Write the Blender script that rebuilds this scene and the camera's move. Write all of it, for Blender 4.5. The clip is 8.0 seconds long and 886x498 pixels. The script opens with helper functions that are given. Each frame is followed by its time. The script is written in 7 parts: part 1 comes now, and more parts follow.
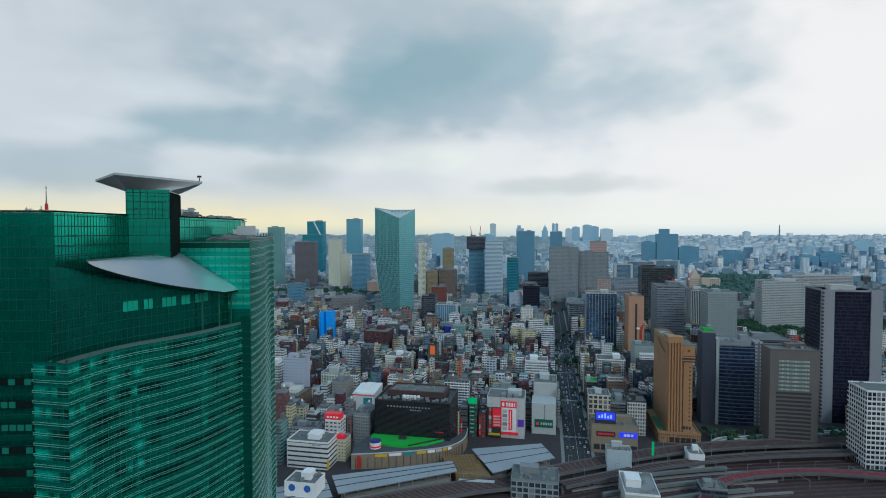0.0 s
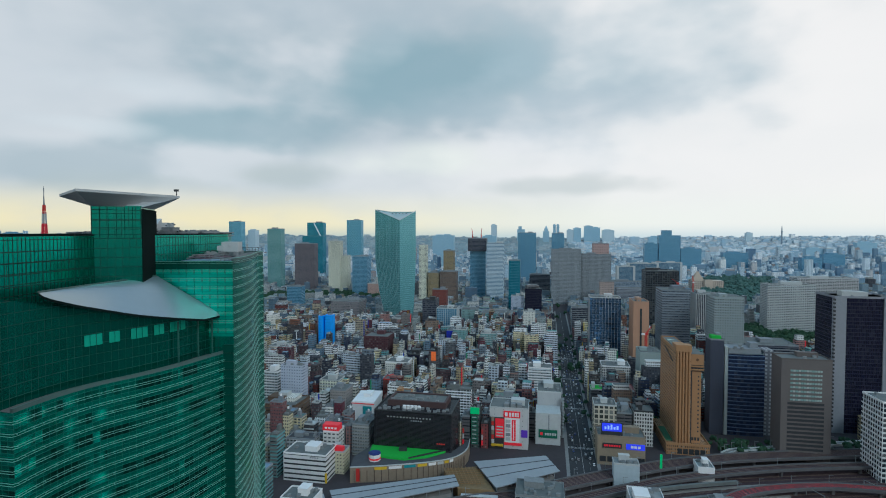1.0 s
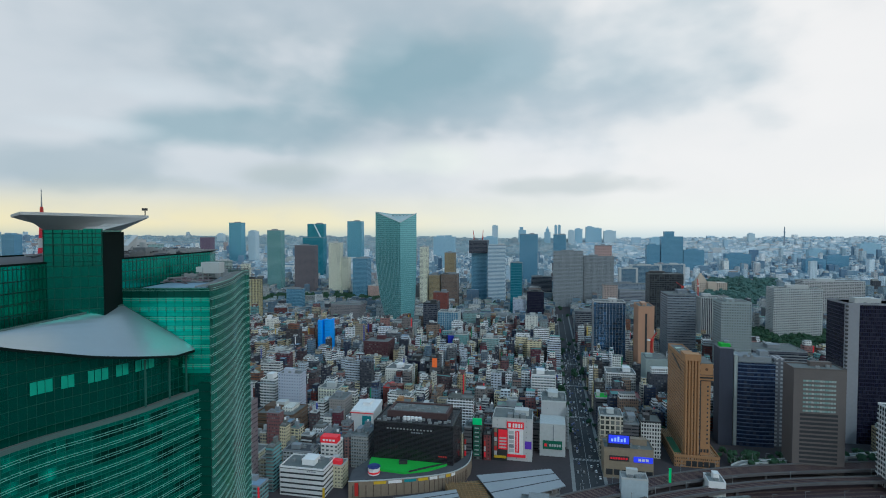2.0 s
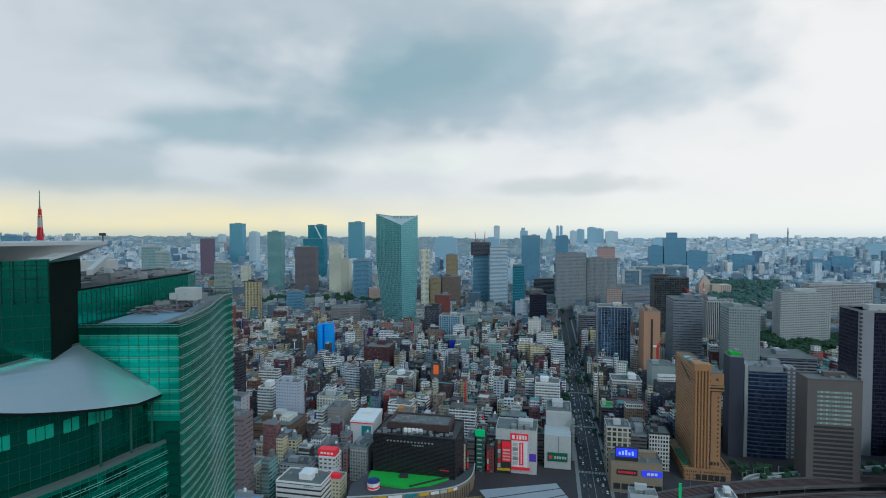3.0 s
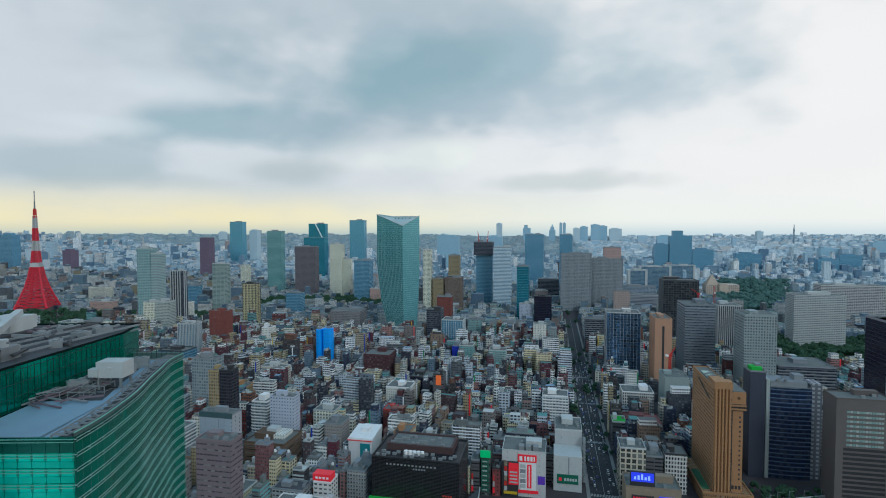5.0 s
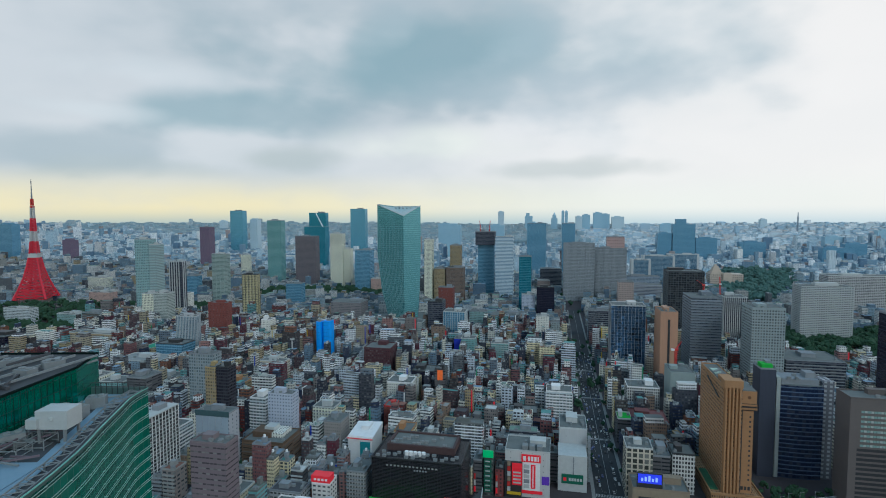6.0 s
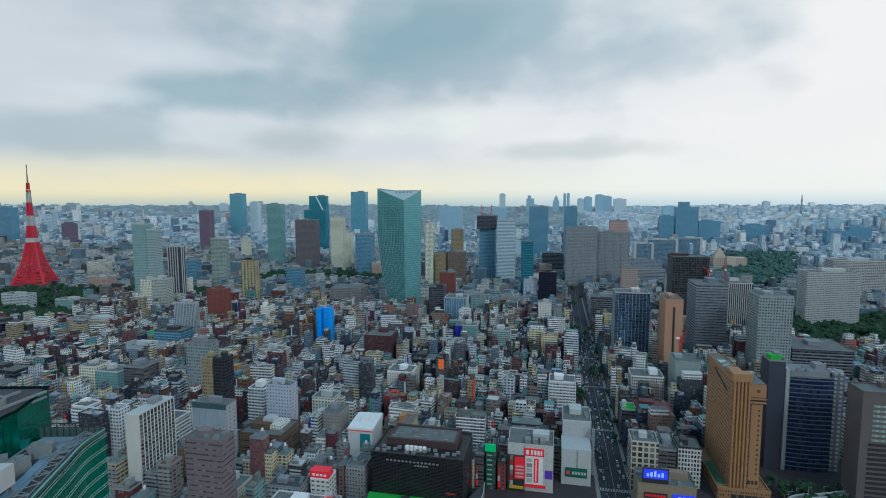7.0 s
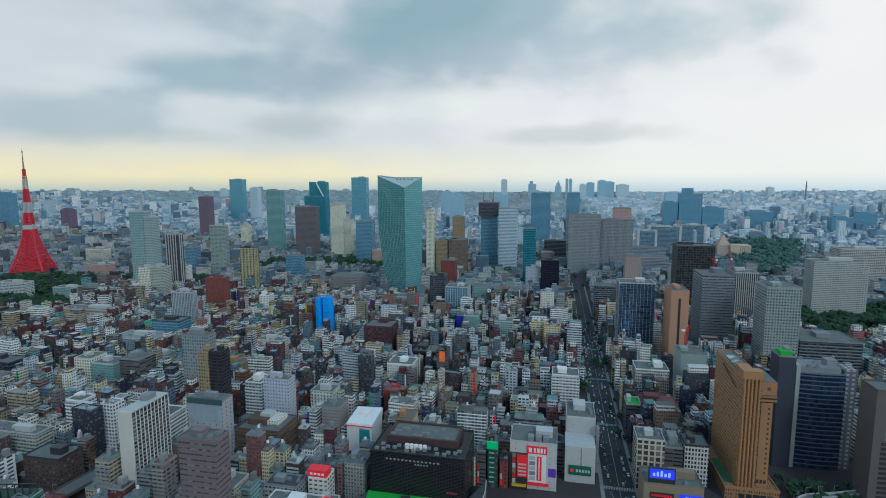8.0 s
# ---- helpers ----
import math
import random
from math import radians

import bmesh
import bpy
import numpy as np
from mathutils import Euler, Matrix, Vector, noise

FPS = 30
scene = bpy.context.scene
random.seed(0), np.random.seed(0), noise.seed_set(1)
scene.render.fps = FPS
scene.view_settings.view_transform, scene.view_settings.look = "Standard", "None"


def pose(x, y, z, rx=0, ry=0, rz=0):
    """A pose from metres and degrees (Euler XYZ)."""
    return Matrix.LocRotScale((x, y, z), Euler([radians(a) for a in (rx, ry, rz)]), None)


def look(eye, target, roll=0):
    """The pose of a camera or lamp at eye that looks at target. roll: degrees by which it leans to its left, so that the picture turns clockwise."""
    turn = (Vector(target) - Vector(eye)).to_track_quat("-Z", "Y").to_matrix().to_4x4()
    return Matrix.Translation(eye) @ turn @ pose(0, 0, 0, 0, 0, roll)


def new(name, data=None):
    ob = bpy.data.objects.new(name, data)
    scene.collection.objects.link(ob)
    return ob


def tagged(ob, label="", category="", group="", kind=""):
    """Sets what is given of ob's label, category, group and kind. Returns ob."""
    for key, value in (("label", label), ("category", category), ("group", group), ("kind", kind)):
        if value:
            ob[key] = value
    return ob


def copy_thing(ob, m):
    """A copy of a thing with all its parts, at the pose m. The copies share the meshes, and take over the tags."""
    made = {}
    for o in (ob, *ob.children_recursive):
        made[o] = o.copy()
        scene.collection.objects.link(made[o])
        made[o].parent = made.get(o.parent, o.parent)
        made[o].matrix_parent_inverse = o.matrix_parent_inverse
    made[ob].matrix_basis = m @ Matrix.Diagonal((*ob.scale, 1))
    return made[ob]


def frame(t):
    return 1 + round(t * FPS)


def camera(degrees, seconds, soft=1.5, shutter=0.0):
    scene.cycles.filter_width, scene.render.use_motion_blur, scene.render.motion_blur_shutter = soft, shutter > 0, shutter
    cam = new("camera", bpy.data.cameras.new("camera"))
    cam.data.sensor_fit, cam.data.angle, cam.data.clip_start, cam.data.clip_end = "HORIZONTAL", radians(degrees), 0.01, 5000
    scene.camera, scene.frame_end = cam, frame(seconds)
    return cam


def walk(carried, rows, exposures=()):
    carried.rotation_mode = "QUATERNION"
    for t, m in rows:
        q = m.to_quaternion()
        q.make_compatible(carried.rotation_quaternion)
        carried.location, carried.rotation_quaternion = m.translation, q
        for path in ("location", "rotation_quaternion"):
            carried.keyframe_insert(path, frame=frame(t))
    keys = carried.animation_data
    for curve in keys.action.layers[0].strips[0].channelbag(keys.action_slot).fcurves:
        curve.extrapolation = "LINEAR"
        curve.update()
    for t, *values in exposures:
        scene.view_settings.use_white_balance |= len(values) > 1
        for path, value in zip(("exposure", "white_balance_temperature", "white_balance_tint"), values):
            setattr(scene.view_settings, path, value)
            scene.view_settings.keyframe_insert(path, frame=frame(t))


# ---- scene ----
cam = camera(79.8, 8.0, soft=1.0)
PATH = [
    (0.0, pose(0.05, -0.01, 204.03, 88.087, -0.02, -1.578)),
    (0.5, pose(-0.22, 7.05, 206.27, 88.104, -0.05, -1.548)),
    (1.0, pose(-0.40, 14.19, 208.69, 88.115, -0.06, -1.505)),
    (1.5, pose(-0.49, 21.42, 211.16, 88.130, -0.05, -1.465)),
    (3.0, pose(-0.51, 43.70, 218.78, 88.135, -0.04, -1.265)),
    (3.5, pose(-0.51, 51.17, 221.34, 88.140, -0.05, -1.200)),
    (4.0, pose(-0.56, 58.64, 223.94, 88.110, -0.04, -1.160)),
    (4.5, pose(-0.50, 66.17, 226.54, 88.001, -0.01, -1.105)),
    (6.0, pose(-0.05, 88.89, 234.63, 86.375, 0.12, -0.875)),
    (6.5, pose(0.05, 96.33, 237.25, 85.341, 0.15, -0.815)),
    (7.0, pose(0.12, 103.60, 239.90, 84.423, 0.17, -0.765)),
    (7.5, pose(0.28, 111.10, 242.23, 83.578, 0.16, -0.690)),
    (8.0, pose(0.55, 118.75, 244.45, 82.817, 0.13, -0.615)),
]
walk(cam, PATH, [(0.0, 0.0, 6090, 3.0), (8.0, 0.0, 6090, 3.0)])


# ---- node helpers ----
class Nodes:
    """Short hand for building a node tree."""

    def __init__(self, tree):
        self.tree = tree
        tree.nodes.clear()

    def add(self, kind):
        return self.tree.nodes.new(kind)

    def cells(self, vector):
        node = self.add("ShaderNodeTexWhiteNoise")
        node.noise_dimensions = "3D"
        self.put(node.inputs["Vector"], vector)
        return node.outputs[0]

    def put(self, socket, value):
        if hasattr(value, "is_output"):
            self.tree.links.new(value, socket)
        elif isinstance(value, (tuple, list)) and len(value) == 3 and socket.type == "RGBA":
            socket.default_value = (*value, 1.0)
        else:
            socket.default_value = value

    def math(self, op, a, b=0.0, clamp=False):
        node = self.add("ShaderNodeMath")
        node.operation, node.use_clamp = op, clamp
        self.put(node.inputs[0], a)
        self.put(node.inputs[1], b)
        return node.outputs[0]

    def mix(self, fac, a, b, blend="MIX"):
        node = self.add("ShaderNodeMix")
        node.data_type, node.blend_type = "RGBA", blend
        self.put(node.inputs[0], fac)
        self.put(node.inputs[6], a)
        self.put(node.inputs[7], b)
        return node.outputs[2]

    def noise(self, scale, detail=3.0, vector=None, rough=0.5, distortion=0.0):
        node = self.add("ShaderNodeTexNoise")
        if vector is not None:
            self.put(node.inputs["Vector"], vector)
        node.inputs["Scale"].default_value = scale
        node.inputs["Detail"].default_value = detail
        node.inputs["Roughness"].default_value = rough
        node.inputs["Distortion"].default_value = distortion
        return node.outputs["Fac"]

    def span(self, value, a, b, c=0.0, d=1.0, smooth=True):
        node = self.add("ShaderNodeMapRange")
        node.interpolation_type = "SMOOTHSTEP" if smooth else "LINEAR"
        self.put(node.inputs[0], value)
        for k, v in enumerate((a, b, c, d)):
            node.inputs[k + 1].default_value = v
        return node.outputs[0]

    def ramp(self, value, stops, constant=True):
        node = self.add("ShaderNodeValToRGB")
        node.color_ramp.interpolation = "CONSTANT" if constant else "LINEAR"
        els = node.color_ramp.elements
        while len(els) < len(stops):
            els.new(0.5)
        for e, (p, c) in zip(els, stops):
            e.position = p
            e.color = (*c, 1.0)
        self.put(node.inputs[0], value)
        return node.outputs[0]

    def join(self, x, y, z=0.0):
        node = self.add("ShaderNodeCombineXYZ")
        for k, v in enumerate((x, y, z)):
            self.put(node.inputs[k], v)
        return node.outputs[0]


def srgb(r, g, b):
    """Linear colour from 0..255 display values."""
    return tuple((c / 255 / 12.92) if c <= 10 else ((c / 255 + 0.055) / 1.055) ** 2.4 for c in (r, g, b))


# ---- world: overcast evening sky ----
world = bpy.data.worlds.new("sky")
scene.world = world
world.use_nodes = True
n = Nodes(world.node_tree)
ray_way = n.add("ShaderNodeTexCoord").outputs["Generated"]
sep = n.add("ShaderNodeSeparateXYZ")
n.put(sep.inputs[0], ray_way)
dx, dy, dz = sep.outputs
azimuth = n.math("MULTIPLY", n.math("ARCTAN2", dx, dy), 57.2958)
height = n.math("MULTIPLY", n.math("ARCSINE", dz), 57.2958)
# cloud coordinates: soft puffs, wider than high
warp = n.noise(1.0, 3.0, n.join(n.math("MULTIPLY", azimuth, 0.085), n.math("MULTIPLY", height, 0.15), 0.3), 0.5)
soft = n.noise(0.75, 4.0, n.join(n.math("ADD", n.math("MULTIPLY", azimuth, 0.06), n.math("MULTIPLY", warp, 0.7)), n.math("MULTIPLY", height, 0.12), 4.1), 0.5)
fine = n.noise(2.0, 4.0, n.join(n.math("MULTIPLY", azimuth, 0.07), n.math("MULTIPLY", height, 0.13), 9.0), 0.5)
side = n.span(n.math("ADD", azimuth, n.math("MULTIPLY", warp, 14)), -14, 42)
colour = n.mix(side, srgb(217, 217, 221), srgb(254, 245, 242))
uneven = n.math("ADD", n.math("MULTIPLY", n.math("SUBTRACT", warp, 0.5), 1.9), n.math("MULTIPLY", n.math("SUBTRACT", fine, 0.5), 0.8))


def lobe(a0, a1, h0, h1, edge=0.35):
    """A soft, uneven patch of cloud round a heading and a height."""
    x = n.math("DIVIDE", n.math("SUBTRACT", azimuth, a0), a1)
    y = n.math("DIVIDE", n.math("SUBTRACT", height, h0), h1)
    r = n.math("SQRT", n.math("ADD", n.math("MULTIPLY", x, x), n.math("MULTIPLY", y, y)))
    return n.span(n.math("ADD", r, uneven), 1.35, edge)


GREY_BLUE, LILAC, CREAM, TEAL_GREY = srgb(170, 183, 192), srgb(196, 202, 210), srgb(249, 246, 238), srgb(140, 170, 181)
PALE_BLUE, MILK, GREY_WARM = srgb(196, 209, 217), srgb(224, 226, 230), srgb(188, 194, 194)
for a0, a1, h0, h1, amount, shade in (
        (-2.1, 28.0, 18.3, 9.8, 0.7, GREY_BLUE),
        (0.3, 19.4, 16.1, 5.2, 0.75, TEAL_GREY),
        (2.2, 12.0, 16.7, 3.7, 0.25, TEAL_GREY),
        (-21.1, 11.4, 10.4, 2.5, 0.7, TEAL_GREY),
        (-9.9, 17.2, 22.2, 3.0, 0.4, LILAC),
        (19.3, 12.6, 17.0, 8.1, 0.42, PALE_BLUE),
        (11.8, 12.8, 12.2, 3.3, 0.45, LILAC),
        (-35.3, 7.1, 14.5, 5.4, 0.2, LILAC),
        (-33.7, 10.7, 5.8, 2.3, 0.7, GREY_BLUE),
        (-7.5, 12.9, 10.2, 2.1, 0.45, GREY_BLUE),
        (-27.1, 7.1, 13.0, 1.5, 0.6, MILK),
        (-32.9, 5.5, 9.5, 0.9, 0.55, MILK),
        (-0.3, 9.1, 7.6, 2.2, 0.75, CREAM),
        (-15.7, 6.1, 5.7, 1.5, 0.7, GREY_WARM),
        (-26.1, 9.2, 4.4, 1.1, 0.4, GREY_WARM),
        (12.4, 9.3, 4.8, 1.1, 0.5, GREY_WARM)):
    colour = n.mix(n.math("MULTIPLY", lobe(a0, a1, h0, h1), amount), colour, shade)
cloud = n.span(soft, 0.58, 0.36)
colour = n.mix(n.math("MULTIPLY", cloud, n.span(azimuth, 34, -4, 0.05, 0.25)), colour, srgb(168, 181, 192))
bright = n.span(soft, 0.52, 0.72)
colour = n.mix(n.math("MULTIPLY", bright, n.span(azimuth, -30, 20, 0.1, 0.32)), colour, srgb(244, 240, 243))
# warm glow low over the horizon, paler to the north
low = n.math("MULTIPLY", n.span(height, 4.9, 1.0), n.span(fine, 0.2, 0.55, 0.7, 1.0))
colour = n.mix(n.math("MULTIPLY", low, n.span(azimuth, 44, -14, 0.45, 0.9)), colour, n.mix(n.span(azimuth, 30, -25), srgb(246, 246, 238), srgb(252, 234, 190)))
# hazy distance under the horizon
colour = n.mix(n.span(height, 1.0, -1.6), colour, n.mix(n.span(azimuth, -20, 40), srgb(158, 184, 192), srgb(190, 212, 224)))
# overhead, out of view, blue-grey cloud is added to tint the city's light
over = n.span(height, 22, 50)
colour = n.mix(n.math("MULTIPLY", over, 0.95), colour, n.mix(n.span(soft, 0.35, 0.65), srgb(94, 152, 194), srgb(132, 182, 214)))
sky_tex = n.add("ShaderNodeTexSky")
sky_tex.sky_type, sky_tex.sun_disc, sky_tex.sun_elevation, sky_tex.sun_rotation = "NISHITA", False, radians(48), radians(155)
sky_soft = n.mix(1.0, sky_tex.outputs[0], (0.1, 0.1, 0.1), "MULTIPLY")
back = n.add("ShaderNodeBackground")
n.put(back.inputs[0], n.mix(0.94, sky_soft, colour))
back.inputs[1].default_value = 1.0
n.tree.links.new(back.outputs[0], n.add("ShaderNodeOutputWorld").inputs[0])

sun_data = bpy.data.lights.new("sun", "SUN")
sun_data.energy, sun_data.angle, sun_data.color = 0.78, radians(12), (0.86, 0.97, 1.04)
sun = new("sun", sun_data)
sun.matrix_world = look((0, 0, 600), (-34, 76, 600 - 60))
scene.view_settings.exposure = 0.0


# ---- materials ----
def material(name):
    mat = bpy.data.materials.new(name)
    mat.use_nodes = True
    return mat, Nodes(mat.node_tree)


def finish(n, base, rough=0.8, metal=0.0, bump=None, bump_height=0.1, emission=None, glow=0.0, specular=0.5):
    shader = n.add("ShaderNodeBsdfPrincipled")
    n.put(shader.inputs["Base Color"], base)
    n.put(shader.inputs["Roughness"], rough)
    n.put(shader.inputs["Metallic"], metal)
    n.put(shader.inputs["Specular IOR Level"], specular)
    if emission is not None:
        n.put(shader.inputs["Emission Color"], emission)
        shader.inputs["Emission Strength"].default_value = glow
    if bump is not None:
        node = n.add("ShaderNodeBump")
        node.inputs["Strength"].default_value = 0.6
        node.inputs["Distance"].default_value = bump_height
        n.put(node.inputs["Height"], bump)
        n.tree.links.new(node.outputs[0], shader.inputs["Normal"])
    n.tree.links.new(shader.outputs[0], n.add("ShaderNodeOutputMaterial").inputs[0])


def plain(name, colour, rough=0.8, metal=0.0, vary=0.25, scale=0.35, emission=None, glow=0.0, specular=0.4):
    """A surface with stains at two scales."""
    mat, n = material(name)
    where = n.add("ShaderNodeTexCoord").outputs["Object"]
    big, fine = n.noise(scale, 4.0, where), n.noise(scale * 9, 3.0, where)
    tone = n.math("ADD", n.math("MULTIPLY", big, vary * 1.4), n.math("MULTIPLY", fine, vary * 0.6))
    tone = n.math("ADD", tone, 1.0 - vary)
    base = n.mix(1.0, colour, n.join(tone, tone, tone), "MULTIPLY")
    finish(n, base, rough, metal, bump=fine, bump_height=0.03, emission=emission, glow=glow, specular=specular)
    return mat


PALETTE = [(0.62, 0.63, 0.60), (0.14, 0.15, 0.16), (0.72, 0.72, 0.69), (0.06, 0.065, 0.08), (0.44, 0.36, 0.22), (0.50, 0.55, 0.58), (0.20, 0.085, 0.05),
           (0.17, 0.21, 0.25), (0.60, 0.53, 0.36), (0.03, 0.035, 0.055), (0.68, 0.65, 0.55), (0.16, 0.24, 0.31), (0.15, 0.035, 0.03), (0.50, 0.54, 0.58),
           (0.17, 0.36, 0.36), (0.78, 0.78, 0.76), (0.065, 0.055, 0.055), (0.28, 0.20, 0.15), (0.70, 0.71, 0.72), (0.025, 0.04, 0.085), (0.24, 0.215, 0.20), (0.56, 0.54, 0.47), (0.36, 0.20, 0.18), (0.13, 0.03, 0.045), (0.74, 0.73, 0.68), (0.10, 0.06, 0.065), (0.74, 0.76, 0.76), (0.46, 0.40, 0.29), (0.22, 0.10, 0.10)]
PALETTE = [tuple(min(0.85, max(0.015, k * (1.04 if sum(c) > 1.2 else 0.84) * (sum(c) / 3 + 1.15 * (v - sum(c) / 3)))) for v, k in zip(c, (0.98, 1.0, 1.03))) for c in PALETTE]
# distance haze is put into the colours of these two palettes
FAR_HAZE_PALETTE = [(0.30, 0.42, 0.49), (0.15, 0.25, 0.34), (0.54, 0.63, 0.67), (0.10, 0.19, 0.29), (0.44, 0.45, 0.42), (0.20, 0.32, 0.41), (0.70, 0.75, 0.76), (0.13, 0.23, 0.32), (0.36, 0.28, 0.25), (0.26, 0.39, 0.47), (0.78, 0.78, 0.74)]
PALE_HAZE_PALETTE = [(0.46, 0.60, 0.68), (0.38, 0.53, 0.63), (0.68, 0.77, 0.81), (0.33, 0.49, 0.61), (0.56, 0.66, 0.71), (0.44, 0.57, 0.66), (0.80, 0.84, 0.85), (0.60, 0.58, 0.56), (0.84, 0.86, 0.86), (0.70, 0.74, 0.76)]


def facade(name, wall=None, glass=(0.03, 0.05, 0.07), bay=3.0, floor=3.6, fx=0.7, fy=0.5, source="", palette=PALETTE, blinds=0.35, rough=0.12, metal=0.0, stain=0.22):
    """A wall with a window grid on the wall's own metres (u along the wall, v up), with blinds, stains and recessed panes."""
    mat, n = material(name)
    uv = n.add("ShaderNodeSeparateXYZ")
    n.put(uv.inputs[0], n.add("ShaderNodeUVMap").outputs[0])
    u, v = n.math("DIVIDE", uv.outputs[0], bay), n.math("DIVIDE", uv.outputs[1], floor)
    chance = None
    if source == "island":
        chance = n.add("ShaderNodeNewGeometry").outputs["Random Per Island"]
    elif source == "object":
        chance = n.add("ShaderNodeObjectInfo").outputs["Random"]
    if chance is not None:
        wall = n.ramp(chance, [(k / len(palette), c) for k, c in enumerate(palette)])
        other = n.math("FRACT", n.math("MULTIPLY", chance, 37.7))
        half_x = n.math("MULTIPLY", n.math("ADD", n.math("MULTIPLY", other, 0.45), fx - 0.22), 0.5)
        u = n.math("MULTIPLY", u, n.math("ADD", 0.7, n.math("MULTIPLY", n.math("FRACT", n.math("MULTIPLY", chance, 91.3)), 0.8)))
    else:
        half_x = fx / 2
    ax = n.math("ABSOLUTE", n.math("SUBTRACT", n.math("FRACT", u), 0.5))
    ay = n.math("ABSOLUTE", n.math("SUBTRACT", n.math("FRACT", v), 0.5))
    pane = n.math("MULTIPLY", n.math("LESS_THAN", ax, half_x), n.math("LESS_THAN", ay, fy / 2))
    cell = n.cells(n.join(n.math("FLOOR", u), n.math("FLOOR", v), chance if chance is not None else 0.37))
    where = n.add("ShaderNodeTexCoord").outputs["Object"]
    big = n.noise(0.06, 4.0, where)
    streaks = n.noise(1.0, 3.0, n.join(n.math("MULTIPLY", uv.outputs[0], 0.9), n.math("MULTIPLY", uv.outputs[1], 0.06), 0.0))
    tone = n.math("ADD", n.math("ADD", n.math("MULTIPLY", big, stain), n.math("MULTIPLY", streaks, stain)), 1.0 - stain)
    wall = n.mix(1.0, wall, n.join(tone, tone, tone), "MULTIPLY")
    blind = n.math("MULTIPLY", n.span(cell, 0.55, 1.0, smooth=False), blinds)
    glazing = n.mix(blind, glass, (0.55, 0.56, 0.53))
    base = n.mix(pane, wall, glazing)
    finish(n, base, n.math("SUBTRACT", 0.82, n.math("MULTIPLY", pane, 0.82 - rough)), n.math("MULTIPLY", pane, metal) if metal else 0.0,
           bump=n.math("SUBTRACT", 1.0, pane), bump_height=0.25)
    return mat


def curtain(name, glass, frame, bay=1.5, floor=4.0, line_x=0.05, line_y=0.12, metal=0.75, rough=0.1, vary=0.5, odd=0.0):
    """A coated-glass curtain wall: panes that differ slightly, thin frames, spandrel lines."""
    mat, n = material(name)
    uv = n.add("ShaderNodeSeparateXYZ")
    n.put(uv.inputs[0], n.add("ShaderNodeUVMap").outputs[0])
    u, v = n.math("DIVIDE", uv.outputs[0], bay), n.math("DIVIDE", uv.outputs[1], floor)
    grid = n.math("MAXIMUM", n.math("LESS_THAN", n.math("FRACT", u), line_x), n.math("LESS_THAN", n.math("FRACT", v), line_y))
    cell = n.cells(n.join(n.math("FLOOR", u), n.math("FLOOR", v), 0.2))
    area = n.noise(0.05, 3.0, n.add("ShaderNodeTexCoord").outputs["Object"])
    tone = n.math("ADD", 1.0 - vary * 0.6, n.math("MULTIPLY", n.math("ADD", n.math("MULTIPLY", cell, 0.6), n.math("MULTIPLY", area, 0.6)), vary))
    if odd:
        # strips of windows between plain spandrel strips; some bays brighter, some darker
        strip = n.math("LESS_THAN", n.math("FRACT", n.math("MULTIPLY", v, 0.5)), 0.5)
        bays = n.noise(0.2, 2.0, n.join(uv.outputs[0], n.math("MULTIPLY", uv.outputs[1], 0.03), 2.0))
        row = n.math("FLOOR", n.math("MULTIPLY", v, 0.5))
        dark = n.noise(0.14, 3.0, n.join(uv.outputs[0], n.math("MULTIPLY", row, 31.0), 7.0))
        lift = n.math("MULTIPLY", n.span(n.math("ADD", n.math("MULTIPLY", cell, 0.16), bays), 0.60, 0.80), odd)
        drop = n.math("MULTIPLY", n.span(n.math("ADD", n.math("MULTIPLY", cell, 0.12), dark), 0.62, 0.48), 0.6)
        inside = n.math("SUBTRACT", n.math("ADD", 0.85, lift), drop)
        tone = n.math("MULTIPLY", tone, n.math("ADD", n.math("MULTIPLY", strip, n.math("SUBTRACT", inside, 1.05)), 1.05))
    base = n.mix(grid, n.mix(1.0, glass, n.join(tone, tone, tone), "MULTIPLY"), frame)
    finish(n, base, n.math("ADD", rough, n.math("MULTIPLY", grid, 0.4)), n.math("MULTIPLY", n.math("SUBTRACT", 1.0, grid), metal), bump=grid, bump_height=0.08)
    return mat


M_ROOF = plain("roof_felt", (0.145, 0.16, 0.155), 0.9, vary=0.45, scale=0.12)
M_ROOF_LIGHT = plain("roof_light", (0.27, 0.285, 0.28), 0.85, vary=0.35, scale=0.1)
M_ROOF_DARK = plain("roof_dark", (0.075, 0.078, 0.085), 0.9, vary=0.4, scale=0.15)
M_GEAR = plain("machine_grey", (0.22, 0.24, 0.245), 0.6, vary=0.35, scale=0.6)
M_WHITE = plain("white_paint", (0.78, 0.78, 0.77), 0.6, vary=0.15)
# off-white and grey lean blue: some distance haze put into the colour
M_OFFWHITE = plain("offwhite_panel", (0.46, 0.485, 0.48), 0.7, vary=0.2)
M_GREY = plain("grey_concrete", (0.23, 0.255, 0.275), 0.85, vary=0.25)
M_DARK = plain("dark_metal", (0.035, 0.038, 0.042), 0.5, vary=0.3)
M_ASPHALT = plain("asphalt", (0.042, 0.044, 0.048), 0.9, vary=0.4, scale=0.06)
M_PAVE = plain("pavement", (0.24, 0.235, 0.225), 0.9, vary=0.3, scale=0.2)
M_RED = plain("red_sign", (0.62, 0.02, 0.035), 0.5, vary=0.12, emission=(0.62, 0.02, 0.035), glow=0.25)
M_REDPAINT = plain("red_steel", (0.52, 0.035, 0.03), 0.5, vary=0.2)
